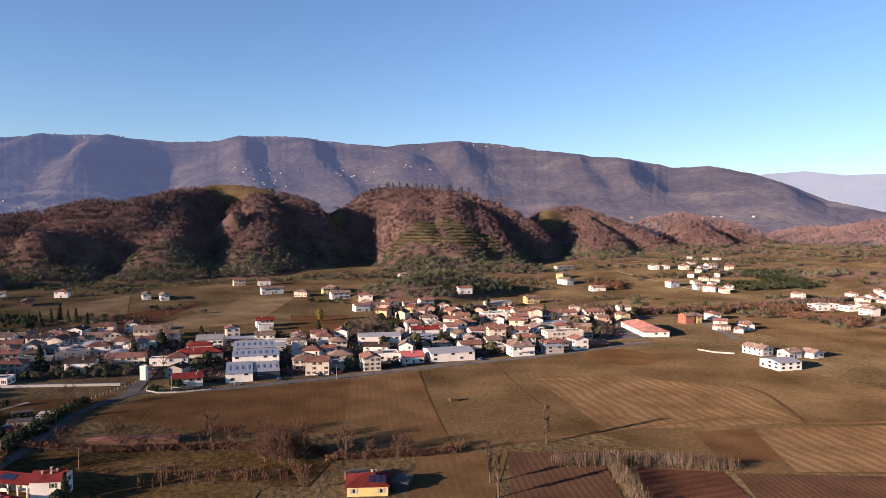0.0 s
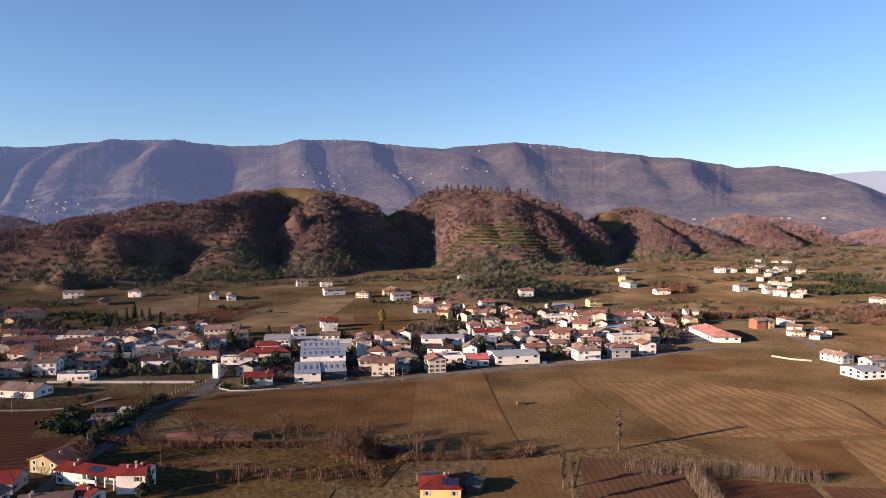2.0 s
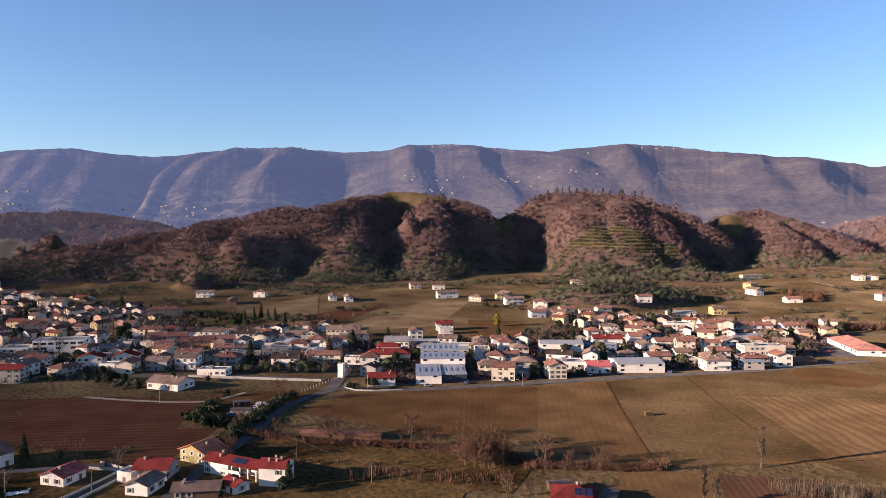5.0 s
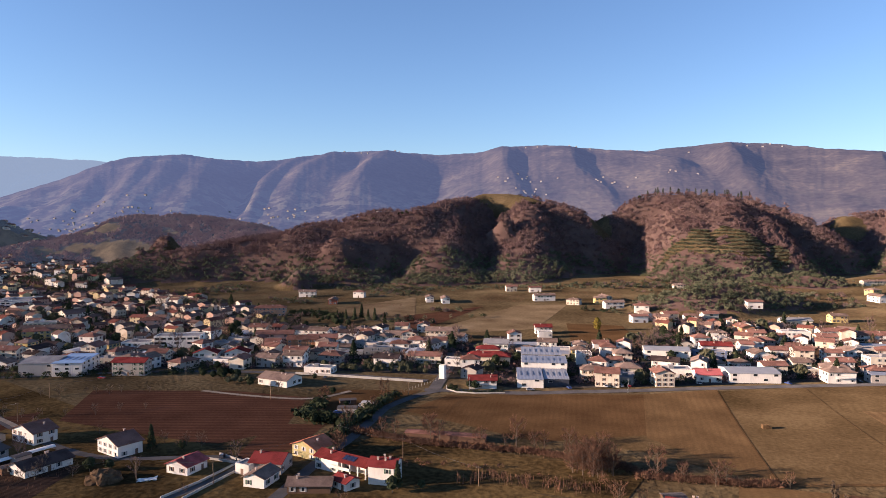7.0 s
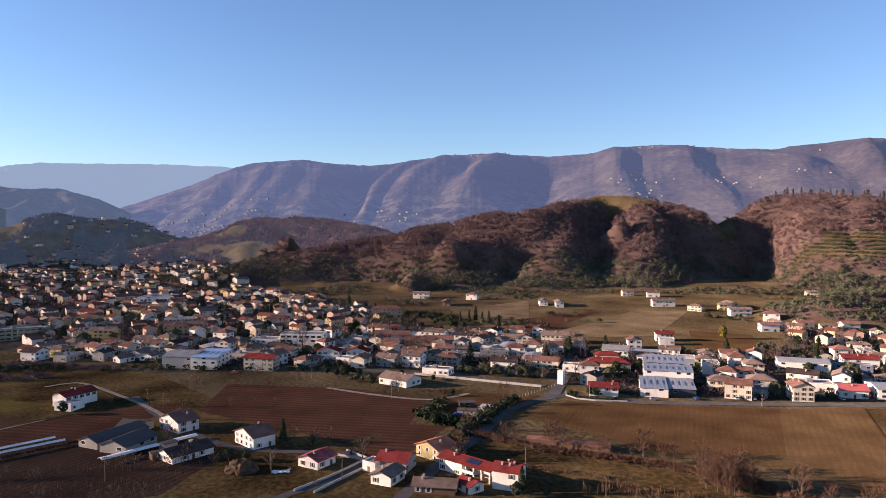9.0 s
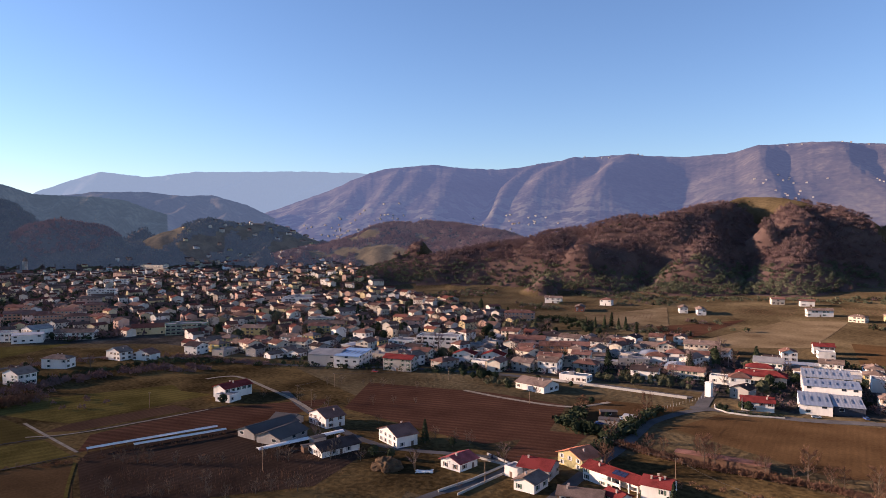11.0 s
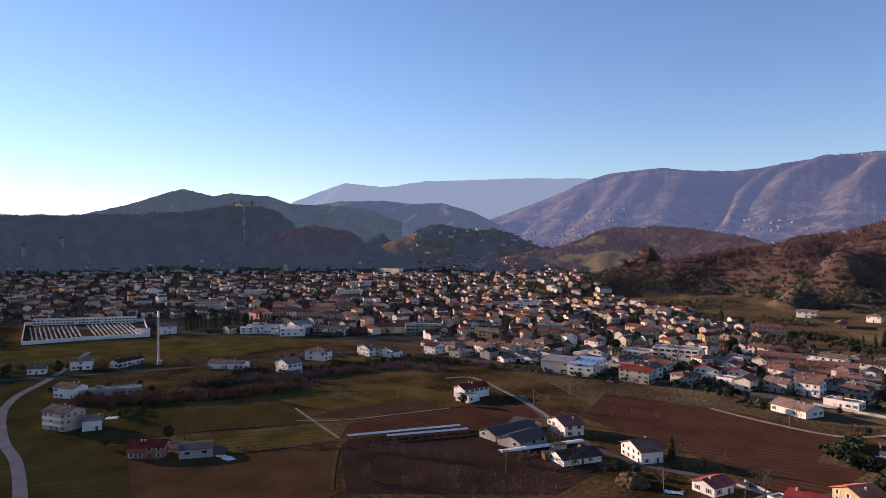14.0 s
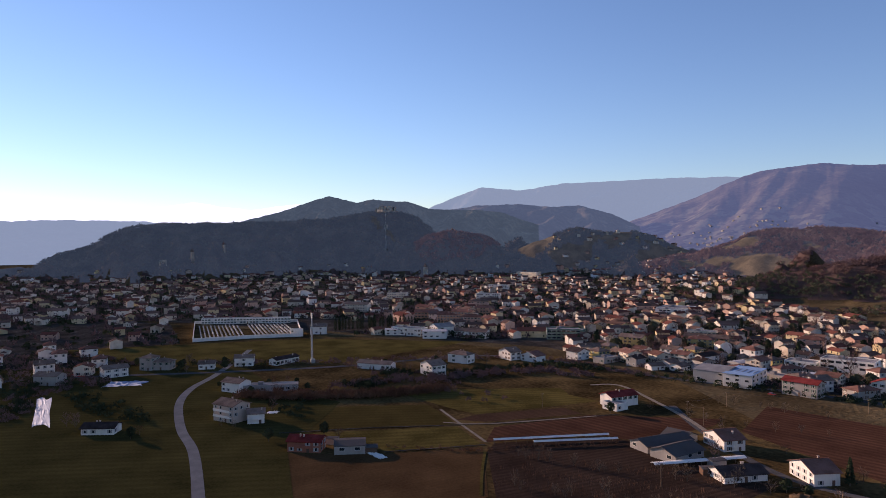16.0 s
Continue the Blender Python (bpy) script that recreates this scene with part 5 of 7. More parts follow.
def far_town(name, zone, count, gap, seed, label, highest=24):
    """Hundreds of houses too far to tell apart: walls, roofs and window openings in one mesh."""
    g = random.Random(seed)
    verts, tris, slots = [], [], []
    cell, kept = {}, []
    for _ in range(count * 12):
        if len(kept) >= count:
            break
        x, y = zone(g)
        if x is None:
            continue
        key = (int(x // gap), int(y // gap))
        if any((key[0] + i, key[1] + j) in cell and math.hypot(x - cell[key[0] + i, key[1] + j][0], y - cell[key[0] + i, key[1] + j][1]) < gap for i in (-1, 0, 1) for j in (-1, 0, 1)):
            continue
        if any(math.hypot(x - p, y - q) < gap for p, q in spots):
            continue
        cell[key] = (x, y)
        kept.append((x, y))
    heights = land([p[0] for p in kept], [p[1] for p in kept])
    for (x, y), h in zip(kept, heights):
        if h > highest:
            continue
        a, b, e = g.uniform(4.2, 7.4), g.uniform(3.9, 5.3), g.choice((3.4, 5.6, 6, 6.3, 8.4))
        if g.random() < 0.07:
            a, b, e = g.uniform(9, 15), g.uniform(6, 8), g.uniform(5, 9)
        t = radians(g.choice((-5, 85, 85, 8, 100, -20, 70)) + g.uniform(-8, 8))
        c, s, r = math.cos(t), math.sin(t), b * 0.36

        def add(points, faces, slot):
            base = len(verts)
            for px, py, pz in points:
                verts.append((x + px * c - py * s, y + px * s + py * c, h + pz))
            for f in faces:
                tris.append([base + i for i in f])
                slots.append(slot)
        wall_slot, roof_slot = g.choice((0, 0, 0, 3, 4)), g.choice((1, 1, 5))
        if g.random() < 0.35:
            q, w, f = g.uniform(0.4, 0.7) * a, b * 0.8, e * 0.55
            y0 = -b * g.choice((1.0, 0.2))
            add([(a - 0.3, y0, -1), (a + q, y0, -1), (a + q, y0 + w, -1), (a - 0.3, y0 + w, -1), (a - 0.3, y0, f), (a + q, y0, f), (a + q, y0 + w, f), (a - 0.3, y0 + w, f)], [(0, 1, 5), (0, 5, 4), (1, 2, 6), (1, 6, 5), (2, 3, 7), (2, 7, 6)], wall_slot)
            add([(a - 0.3, y0 - 0.4, f), (a + q + 0.4, y0 - 0.4, f), (a + q + 0.4, y0 + w + 0.4, f), (a - 0.3, y0 + w + 0.4, f), (a - 0.3, y0 + w / 2, f + 1.1), (a + q + 0.4, y0 + w / 2, f + 1.1)], [(0, 1, 5), (0, 5, 4), (2, 3, 4), (2, 4, 5), (1, 2, 5)], roof_slot)
        add([(-a, -b, -1), (a, -b, -1), (a, b, -1), (-a, b, -1), (-a, -b, e), (a, -b, e), (a, b, e), (-a, b, e), (-a, 0, e + r), (a, 0, e + r)],
            [(0, 1, 5), (0, 5, 4), (1, 2, 6), (1, 6, 5), (2, 3, 7), (2, 7, 6), (3, 0, 4), (3, 4, 7), (5, 6, 9), (7, 4, 8)], wall_slot)
        o = 0.6
        add([(-a - o, -b - o, e - 0.2), (a + o, -b - o, e - 0.2), (a + o, 0, e + r + 0.2), (-a - o, 0, e + r + 0.2), (a + o, b + o, e - 0.2), (-a - o, b + o, e - 0.2), (-a - o, -b - o, e - 0.45), (a + o, -b - o, e - 0.45), (a + o, b + o, e - 0.45), (-a - o, b + o, e - 0.45)],
            [(0, 1, 2), (0, 2, 3), (3, 2, 4), (3, 4, 5), (6, 7, 1), (6, 1, 0), (9, 5, 4), (9, 4, 8)], roof_slot)
        for side in (-1, 1):
            for k in range(int(a // 1.6)):
                for f in range(max(1, round(e / 3))):
                    if g.random() < 0.45:
                        px, pz = -a + 1.0 + k * 3.2, f * 3 + 0.9
                        if px + 1.2 < a:
                            q = side * (b + 0.06)
                            add([(px, q, pz), (px + 1.2, q, pz), (px + 1.2, q, pz + 1.5), (px, q, pz + 1.5)], [(0, 1, 2), (0, 2, 3)] if side < 0 else [(0, 2, 1), (0, 3, 2)], 2)
    me = raw_mesh(name, np.array(verts), np.array(tris), M_FARWALL)
    for m in (M_FARROOF, M_GLASS, M_FARPINK, M_FARYELLOW, M_FARRED):
        me.materials.append(m)
    me.polygons.foreach_set("material_index", np.array(slots, np.int32))
    return tagged(new(name, me), label, "town", kind="stuff")


M_FARWALL = surface("town_walls", [(0.30, 0.22, 0.16), (0.50, 0.42, 0.32), (0.68, 0.62, 0.53), (0.80, 0.78, 0.74)], scale=0.02, fine=0.3, spread=0.5, per="island", bump=0)
M_FARPINK = surface("town_pink_walls", [(0.34, 0.20, 0.15), (0.52, 0.34, 0.26), (0.62, 0.46, 0.36)], scale=0.02, fine=0.3, spread=0.5, per="island", bump=0)
M_FARYELLOW = surface("town_ochre_walls", [(0.42, 0.32, 0.17), (0.58, 0.47, 0.27), (0.68, 0.58, 0.40)], scale=0.02, fine=0.3, spread=0.5, per="island", bump=0)
M_FARRED = surface("town_red_roofs", [(0.09, 0.035, 0.03), (0.15, 0.058, 0.045), (0.20, 0.085, 0.065)], scale=0.02, fine=0.4, spread=0.5, per="island", bump=0.2)
M_FARROOF = surface("town_roofs", [(0.075, 0.05, 0.043), (0.135, 0.083, 0.068), (0.19, 0.128, 0.108)], scale=0.02, fine=0.4, spread=0.5, per="island", bump=0.2)


def town_zone(g):
    """The old town west of the fields, out to the foot of the castle hill."""
    r, a = 650 + 1500 * g.random() ** 1.25, g.uniform(46, 108)
    x, y = CX - r * math.sin(radians(a)), CY + r * math.cos(radians(a))
    if inside(x, y, [(-860, -30), (-690, -15), (-690, 130), (-740, 240), (-860, 125)]) or inside(x, y, VILLAGE):
        return None, None
    if x > -620 and y < 330 or (x > -900 and -190 < y < 0 and g.random() < 0.75) or (x > -690 and y < 225):
        return None, None
    return x, y


def village_zone(g):
    x, y = g.uniform(-820, 180), g.uniform(260, 735)
    return (x, y) if inside(x, y, VILLAGE) and math.hypot(x, y) > 590 else (None, None)


def valley_zone(g):
    r, a = g.uniform(1500, 2300), g.uniform(52, 64)
    return CX - r * math.sin(radians(a)), CY + r * math.cos(radians(a))




far_town("village_back_rows", village_zone, 200, 17.0, 7, "rows of pale village houses with terracotta roofs")
far_town("distant_town", town_zone, 1250, 16.0, 5, "dense distant town of pale houses with terracotta roofs")
def hill_zone(g):
    r, a = g.uniform(1940, 2200), g.uniform(51, 61)
    return CX - r * math.sin(radians(a)), CY + r * math.cos(radians(a))


far_town("distant_hill_villas", hill_zone, 46, 30.0, 8, "pale villas on the terraced hill", 200)
far_town("distant_valley_houses", valley_zone, 90, 22.0, 6, "pale houses along the valley floor")

# ---- trees and brush ----
def tube(bm, a, b, ra, rb, sides=5):
    d = (b - a).normalized()
    u = d.orthogonal().normalized()
    w = d.cross(u)
    rings = []
    for p, r in ((a, ra), (b, rb)):
        rings.append([bm.verts.new(p + (u * math.cos(k * math.tau / sides) + w * math.sin(k * math.tau / sides)) * r) for k in range(sides)])
    for k in range(sides):
        bm.faces.new((rings[0][k], rings[0][(k + 1) % sides], rings[1][(k + 1) % sides], rings[1][k]))


def bare_tree(name, label, high, spread, twigs, seed, mat=None, upright=0.5, thick=1.0):
    """A leafless tree: tapered trunk, two generations of limbs, and a haze of thin twigs."""
    g = random.Random(seed)
    thing = tagged(new(name), label, "tree", group="trees of the plain")
    bm = bmesh.new()
    tip = Vector((g.uniform(-0.3, 0.3), g.uniform(-0.3, 0.3), high * 0.78))
    joints = [Vector((0, 0, -0.3)), Vector((0.1, 0, high * 0.3)), tip * 0.65 + Vector((0.2, 0.1, 0)), tip]
    radii = [high * 0.022, high * 0.017, high * 0.010, high * 0.004]
    for i in range(3):
        tube(bm, joints[i], joints[i + 1], radii[i], radii[i + 1], 6)
    ends = []
    for k in range(17):
        s = 0.14 + 0.82 * k / 16
        base = Vector((0.1, 0, 0)).lerp(tip, s)
        ang = k * 2.4 + g.uniform(-0.4, 0.4)
        out = Vector((math.cos(ang), math.sin(ang), upright + g.uniform(0, 0.6))).normalized()
        end = base + out * spread * g.uniform(0.65, 1.0) * (0.45 + 0.75 * math.sin(math.pi * (0.12 + 0.8 * s)))
        tube(bm, base, end, high * 0.007, high * 0.003, 4)
        for _ in range(2):
            mid = base.lerp(end, g.uniform(0.5, 0.9))
            e2 = mid + (out + Vector((g.uniform(-0.8, 0.8), g.uniform(-0.8, 0.8), g.uniform(0, 0.8)))).normalized() * spread * 0.5
            tube(bm, mid, e2, high * 0.004, high * 0.0015, 3)
            ends.append((mid, e2))
    part("trunk", bm, M_BARK, thing)
    verts, faces = [], []
    for i in range(twigs):
        a, b = g.choice(ends)
        p = a.lerp(b, g.uniform(0, 1.1))
        d = (b - a).normalized() * 0.5 + Vector((g.uniform(-1, 1), g.uniform(-1, 1), g.uniform(-0.2, 1.2 + upright)))
        q = p + d.normalized() * g.uniform(0.5, 1.3) * spread * 0.33
        w = d.cross(Vector((g.uniform(-1, 1), g.uniform(-1, 1), g.uniform(-1, 1)))).normalized() * g.uniform(0.022, 0.055) * max(1, high / 9) * thick
        n = len(verts)
        verts += [p - w, p + w, q]
        faces.append((n, n + 1, n + 2))
    part("crown", raw_mesh("crown", np.array(verts), np.array(faces), mat or M_TWIG), None, thing)
    return thing


def leafy_tree(name, label, high, radius, mat, seed, shape="round", leaves=420):
    """An evergreen: trunk with short limbs, and a crown of many small leaf sprays with gaps."""
    g = np.random.default_rng(seed)
    thing = tagged(new(name), label, "tree", group="trees of the plain")
    bm = bmesh.new()
    low = 0.12 if shape != "round" else 0.3
    tube(bm, Vector((0, 0, -0.3)), Vector((0.05, 0, high * 0.92)), high * 0.025, high * 0.004, 6)
    part("trunk", bm, M_BARK, thing)
    s = g.uniform(0, 1, leaves)
    ang = g.uniform(0, math.tau, leaves)
    if shape == "column":
        env = radius * np.sin(np.pi * np.clip(s * 0.9 + 0.08, 0, 1)) ** 0.6
    elif shape == "cone":
        env = radius * (1 - s) ** 0.8 * (0.82 + 0.18 * np.cos(s * 40)) + 0.12
    else:
        env = radius * np.sqrt(np.clip(1 - (2 * s - 1) ** 2, 0, 1)) * (0.8 + 0.3 * np.sin(ang * 3 + seed) * np.sin(s * 9))
    rr = env * np.sqrt(g.uniform(0.35, 1.05, leaves))
    mid = np.stack([rr * np.cos(ang), rr * np.sin(ang), high * (low + (1 - low) * s)], 1)
    out = np.stack([np.cos(ang), np.sin(ang), 0.4 * np.ones(leaves)], 1) + 0.5 * g.normal(size=(leaves, 3))
    out /= np.linalg.norm(out, axis=1, keepdims=True)
    u = np.cross(out, g.normal(size=(leaves, 3)))
    u /= np.linalg.norm(u, axis=1, keepdims=True)
    v = np.cross(out, u)
    size = (0.16 * radius + 0.12) * g.uniform(0.6, 1.4, (leaves, 1))
    tri = np.stack([mid + u * size, mid - u * size * 0.6 + v * size * 0.8, mid - u * size * 0.6 - v * size * 0.8], 1).reshape(-1, 3)
    part("crown", raw_mesh("crown", tri, np.arange(len(tri)).reshape(-1, 3), mat), None, thing)
    return thing


def set_out(models, places, seed=1, low=0.8, high=1.25):
    """Stands trees at the places: the models themselves first, then copies of them."""
    g = random.Random(seed)
    heights = np.maximum(land([p[0] for p in places], [p[1] for p in places]), 0)
    for i, (x, y) in enumerate(places):
        m = pose(x, y, float(heights[i]), 0, 0, g.uniform(0, 360)) @ Matrix.Scale(g.uniform(low, high), 4)
        if i < len(models):
            models[i].matrix_basis = m
        else:
            copy_thing(g.choice(models), m)


def along(points, count, jitter, seed):
    g = random.Random(seed)
    pts = [Vector(p) for p in points]
    runs = [(b - a).length for a, b in zip(pts, pts[1:])]
    out = []
    for k in range(count):
        d = (k + g.uniform(0.1, 0.9)) / count * sum(runs)
        for a, b, r in zip(pts, pts[1:], runs):
            if d <= r:
                break
            d -= r
        p = a.lerp(b, min(1, d / r))
        out.append((p.x + g.uniform(-jitter, jitter), p.y + g.uniform(-jitter, jitter)))
    return out


# tall poplars by the field track
set_out([bare_tree("poplar", "tall bare pale-twigged poplar beside the field track", 15, 2.3, 6500, 2, M_TWIG, 3.2, 0.9)], [(15, 229), (17, 217), (40, 271)], 3, 0.85, 1.15)
# bare trees of the hedgerow and scattered in the meadows
HEDGE = [bare_tree("bare_tree", "leafless brown hedgerow tree with fine twigs", 9.5, 3.4, 1000, s, M_REDTWIG, 0.6) for s in (3, 4, 5)]
set_out(HEDGE, [(-59 + 8 * math.cos(k * 2.4) * (k / 14) ** 0.5, 252 + 8 * math.sin(k * 2.4) * (k / 14) ** 0.5) for k in range(14)] + [(-64, 249), (-58, 247), (-61, 255), (-55, 260), (-67, 252), (-66, 260), (-52, 252)] + along([(-150, 266), (-119, 266), (-86, 270), (-68, 266), (-49, 260)], 15, 2.5, 4)
        + along([(-41, 251), (-27, 253), (-10, 255)], 5, 1.5, 5) + [(-39, 226), (-46, 222), (6, 259), (-168, 268), (-171, 300), (-174, 318), (-158, 240), (-152, 232)], 6, 0.6, 1.2)
ORCHARD = [bare_tree("fruit_tree", "small leafless orchard tree standing in the grass", 4, 1.6, 170, s, M_TWIG, 0.4) for s in (8, 9)]
set_out(ORCHARD, along([(-327, 224), (-301, 241), (-272, 262)], 7, 3, 7) + along([(-349, 262), (-320, 280), (-298, 293)], 7, 3, 8) + along([(-240, 215), (-225, 222), (-205, 226)], 4, 2, 9) + along([(-420, 10), (-385, 15)], 6, 9, 10)
        + along([(-304, 112), (-231, 185)], 16, 5, 11) + along([(-269, 97), (-222, 152)], 12, 6, 12), 8, 0.7, 1.3)
# evergreens
CONIFER = [leafy_tree("conifer", "dark green conifer standing among houses", 15, 3.2, M_EVERGREEN, s, "cone", 520) for s in (1, 2)]
set_out(CONIFER, [(-333, 583), (-330, 591), (-321, 587), (-312, 583), (-294, 567), (-342, 582), (-352, 583), (-226, 214), (-118, 212)], 9, 0.7, 1.05)
PINE = [leafy_tree("pine", "rounded dark evergreen tree", 9, 4.2, M_EVERGREEN, s, "round", 460) for s in (4, 5)]
set_out(PINE, along([(-374, 540), (-328, 505), (-311, 510), (-318, 545), (-370, 575)], 26, 9, 13) + along([(-308, 336), (-280, 326), (-272, 333), (-310, 352)], 12, 4, 14) + along([(-192, 270), (-174, 274)], 5, 3, 15) + [(-142, 358), (-148, 353), (-138, 356), (-186, 300), (-110, 214), (-118, 208), (-205, 320)] + [(-492, 1045), (-500, 1048), (-482, 1043), (-488, 1052), (-544, 1014), (-555, 1012), (-530, 1016), (-538, 1020), (-570, 1012), (-408, 1222), (-401, 1237), (-414, 1210), (-404, 1228), (-394, 1189), (-426, 1127)] + along([(-150, 1322), (-100, 1335)], 8, 8, 24), 10, 0.45, 1.1)
OLIVE = [leafy_tree("olive_tree", "low grey-green olive tree in a grove", 4.2, 2.5, M_OLIVE, s, "round", 260) for s in (6, 7)]
set_out(OLIVE, along([(-233, 379), (-213, 379), (-193, 384), (-178, 386)], 16, 3, 16) + along([(-184, 396), (-222, 393)], 12, 3, 17) + along([(-275, 322), (-262, 328)], 4, 3, 18), 11, 0.8, 1.2)
CYPRESS = [leafy_tree("cypress", "slender dark cypress in a row", 13, 1.6, M_EVERGREEN, 9, "column", 360)]
set_out(CYPRESS, along([(-730, 128), (-736, 158), (-734, 187), (-732, 218)], 26, 2, 19) + [(-2150, 600), (-2140, 606), (-2165, 566), (-2172, 560)] + along([(-137, 1330), (-52, 1335), (45, 1320)], 24, 8, 20), 12, 0.8, 1.15)
set_out([leafy_tree("yellow_tree", "yellow-leaved tree beside the houses", 11, 3.5, M_YELLOWLEAF, 12, "column", 420)], [(-109, 600)], 1, 1, 1)
# gardens of the village
g = random.Random(31)
garden = []
for _ in range(4000):
    x, y = g.uniform(-640, 180), g.uniform(300, 700)
    if len(garden) < 300 and inside(x, y, VILLAGE) and all(math.hypot(x - p, y - q) > 8.5 for p, q in spots) and all(math.hypot(x - p, y - q) > 6 for p, q in garden):
        garden.append((x, y))
set_out([bare_tree("garden_tree", "leafless garden tree between houses", 8, 2.8, 300, 21, M_REDTWIG, 0.7), leafy_tree("garden_olive", "grey-green olive tree in a garden", 4.5, 2.6, M_OLIVE, 25, "round", 260), bare_tree("garden_tree", "tall leafless garden tree between houses", 10, 3.2, 380, 26, M_BARE, 0.9), leafy_tree("garden_evergreen", "dark evergreen garden tree between houses", 8, 2.4, M_EVERGREEN, 22, "cone", 300), leafy_tree("garden_shrub", "broad evergreen garden tree", 5, 2.6, M_EVERGREEN, 23, "round", 280)], garden, 32, 0.8, 1.5)


def brush(name, centres, radius, mat, label, pieces=18, size=0.42, seed=3):
    r = np.random.default_rng(seed)
    xy = np.array(centres)
    c = np.column_stack([xy, np.maximum(land(xy[:, 0], xy[:, 1]), 0) + radius * 0.5])
    bare = mat in (M_BARE, M_REDTWIG, M_TWIG)
    v, f = crowns(c, r.uniform(0.6, 1.3, len(c)) * radius, r.uniform(0.6, 1.25, len(c)) * radius, pieces, size * (1.5 if bare else 1), seed, 0.34 if bare else 0.8)
    return tagged(new(name, raw_mesh(name, v, f, mat)), label, "brush", kind="stuff")


def stalks(name, centres, high, mat, label, each=7, seed=5):
    """Stands of thin upright whips."""
    r = np.random.default_rng(seed)
    xy = np.array(centres)
    c = np.repeat(np.column_stack([xy, np.maximum(land(xy[:, 0], xy[:, 1]), 0)]), each, 0)
    n = len(c)
    foot = c + np.stack([r.normal(0, 0.7, n), r.normal(0, 0.7, n), np.zeros(n)], 1)
    foot[:, 2] += high * r.uniform(0, 0.45, n)
    tip = foot + np.stack([r.normal(0, 0.35, n), r.normal(0, 0.35, n), high * r.uniform(0.35, 0.75, n)], 1)
    a = r.uniform(0, math.pi, n)
    w = np.stack([np.cos(a), np.sin(a), np.zeros(n)], 1) * r.uniform(0.035, 0.095, (n, 1))
    v = np.stack([foot - w, foot + w, tip], 1).reshape(-1, 3)
    return tagged(new(name, raw_mesh(name, v, np.arange(len(v)).reshape(-1, 3), mat)), label, "brush", kind="stuff")


stalks("poplar_saplings", along([(41, 246), (63, 247), (82, 245), (101, 241)], 300, 2.6, 40), 5.5, M_TWIG, "dense stand of young bare poplar whips", 12)
stalks("poplar_saplings", along([(60, 242), (59, 227), (60, 205)], 130, 2.2, 41), 6.0, M_TWIG, "row of young bare poplar whips", 8, 6)
stalks("dry_reeds", along([(-41, 252), (-27, 254), (-10, 256), (3, 260)], 170, 1.6, 42), 3.0, M_REDTWIG, "strip of tall dry reddish weeds", 8, 7)
stalks("nursery_saplings", along([(-300, 118), (-236, 184)], 120, 6, 43) + along([(-285, 108), (-228, 165)], 150, 7, 44) + along([(-270, 99), (-224, 150)], 120, 5, 45), 2.6, M_REDTWIG, "rows of thin nursery saplings", 4, 8)
stalks("vineyard", along([(249, 553), (270, 540)], 40, 1, 46) + [(249 - 0.5 * i + 21 * j / 9, 553 - 7.5 * i - 1.4 * j) for i in range(12) for j in range(22)], 1.9, M_TWIG, "leafless vineyard rows with pale posts", 3, 9)
brush("hedge_brush", along([(-170, 266), (-149, 262), (-130, 259), (-106, 262), (-84, 264), (-68, 262), (-50, 260), (-41, 252), (-27, 254), (-10, 256), (3, 260)], 330, 1.7, 150), 1.7, M_REDTWIG, "dense leafless reddish brush of the hedgerow", 70, 0.2, 151)
brush("west_shrubs", along([(-471, 87), (-455, 92), (-480, 110), (-497, 124), (-477, 149), (-482, 175), (-479, 201), (-484, 232), (-450, 262)], 170, 7, 152), 2.6, M_EVERGREEN, "dark shrubs along the road past the houses", 40, 0.24, 153)
brush("west_bare_shrubs", along([(-465, 80), (-470, 120), (-462, 150), (-468, 185), (-465, 215), (-440, 240)], 120, 8, 154), 2.8, M_BARE, "leafless trees along the road past the houses", 60, 0.2, 155)
stalks("hedge_whips", along([(-170, 266), (-149, 262), (-130, 259), (-106, 262), (-84, 264), (-68, 262), (-50, 260)], 300, 1.9, 47), 3.0, M_REDTWIG, "leafless whips and brush of the hedgerow", 9, 47)
tk = np.random.default_rng(120)
blob = np.column_stack([tk.normal(-60, 4.5, 34), tk.normal(252, 4.5, 34), tk.uniform(1.5, 8.0, 34)])
blob[:, 2] *= np.clip(1.3 - np.hypot(blob[:, 0] + 60, blob[:, 1] - 252) / 12, 0.3, 1)
v, f = crowns(blob, tk.uniform(1.5, 2.6, 34), tk.uniform(1.6, 3.0, 34), 150, 0.10, 121)
tagged(new("thicket", raw_mesh("thicket", v, f, M_REDTWIG)), "tall leafless thicket in the middle of the hedgerow", "brush", kind="stuff")
stalks("thicket", along([(-100, 226), (-84, 230), (-70, 228), (-52, 232)], 40, 3.5, 49), 5.0, M_REDTWIG, "low leafless thicket east of the farmhouse", 14, 50)
brush("ditch_brush", along([(-456, 20), (-444, 47), (-434, 78), (-430, 104), (-432, 132)], 280, 6, 48), 3.2, M_REDTWIG, "thicket of bare brush by the lane", 70, 0.17)
brush("lane_hedge", along([(-172, 330), (-172, 300), (-168, 270), (-163, 240)], 90, 2.0, 49), 2.8, M_EVERGREEN, "dark evergreen hedge along the lane", 40, 0.26)
brush("yard_thicket", along([(-200, 300), (-196, 280), (-180, 272), (-168, 280)], 70, 5.0, 50), 2.6, M_EVERGREEN, "dark bushes round the scrap yard")
near, wide = [], []
g = random.Random(51)
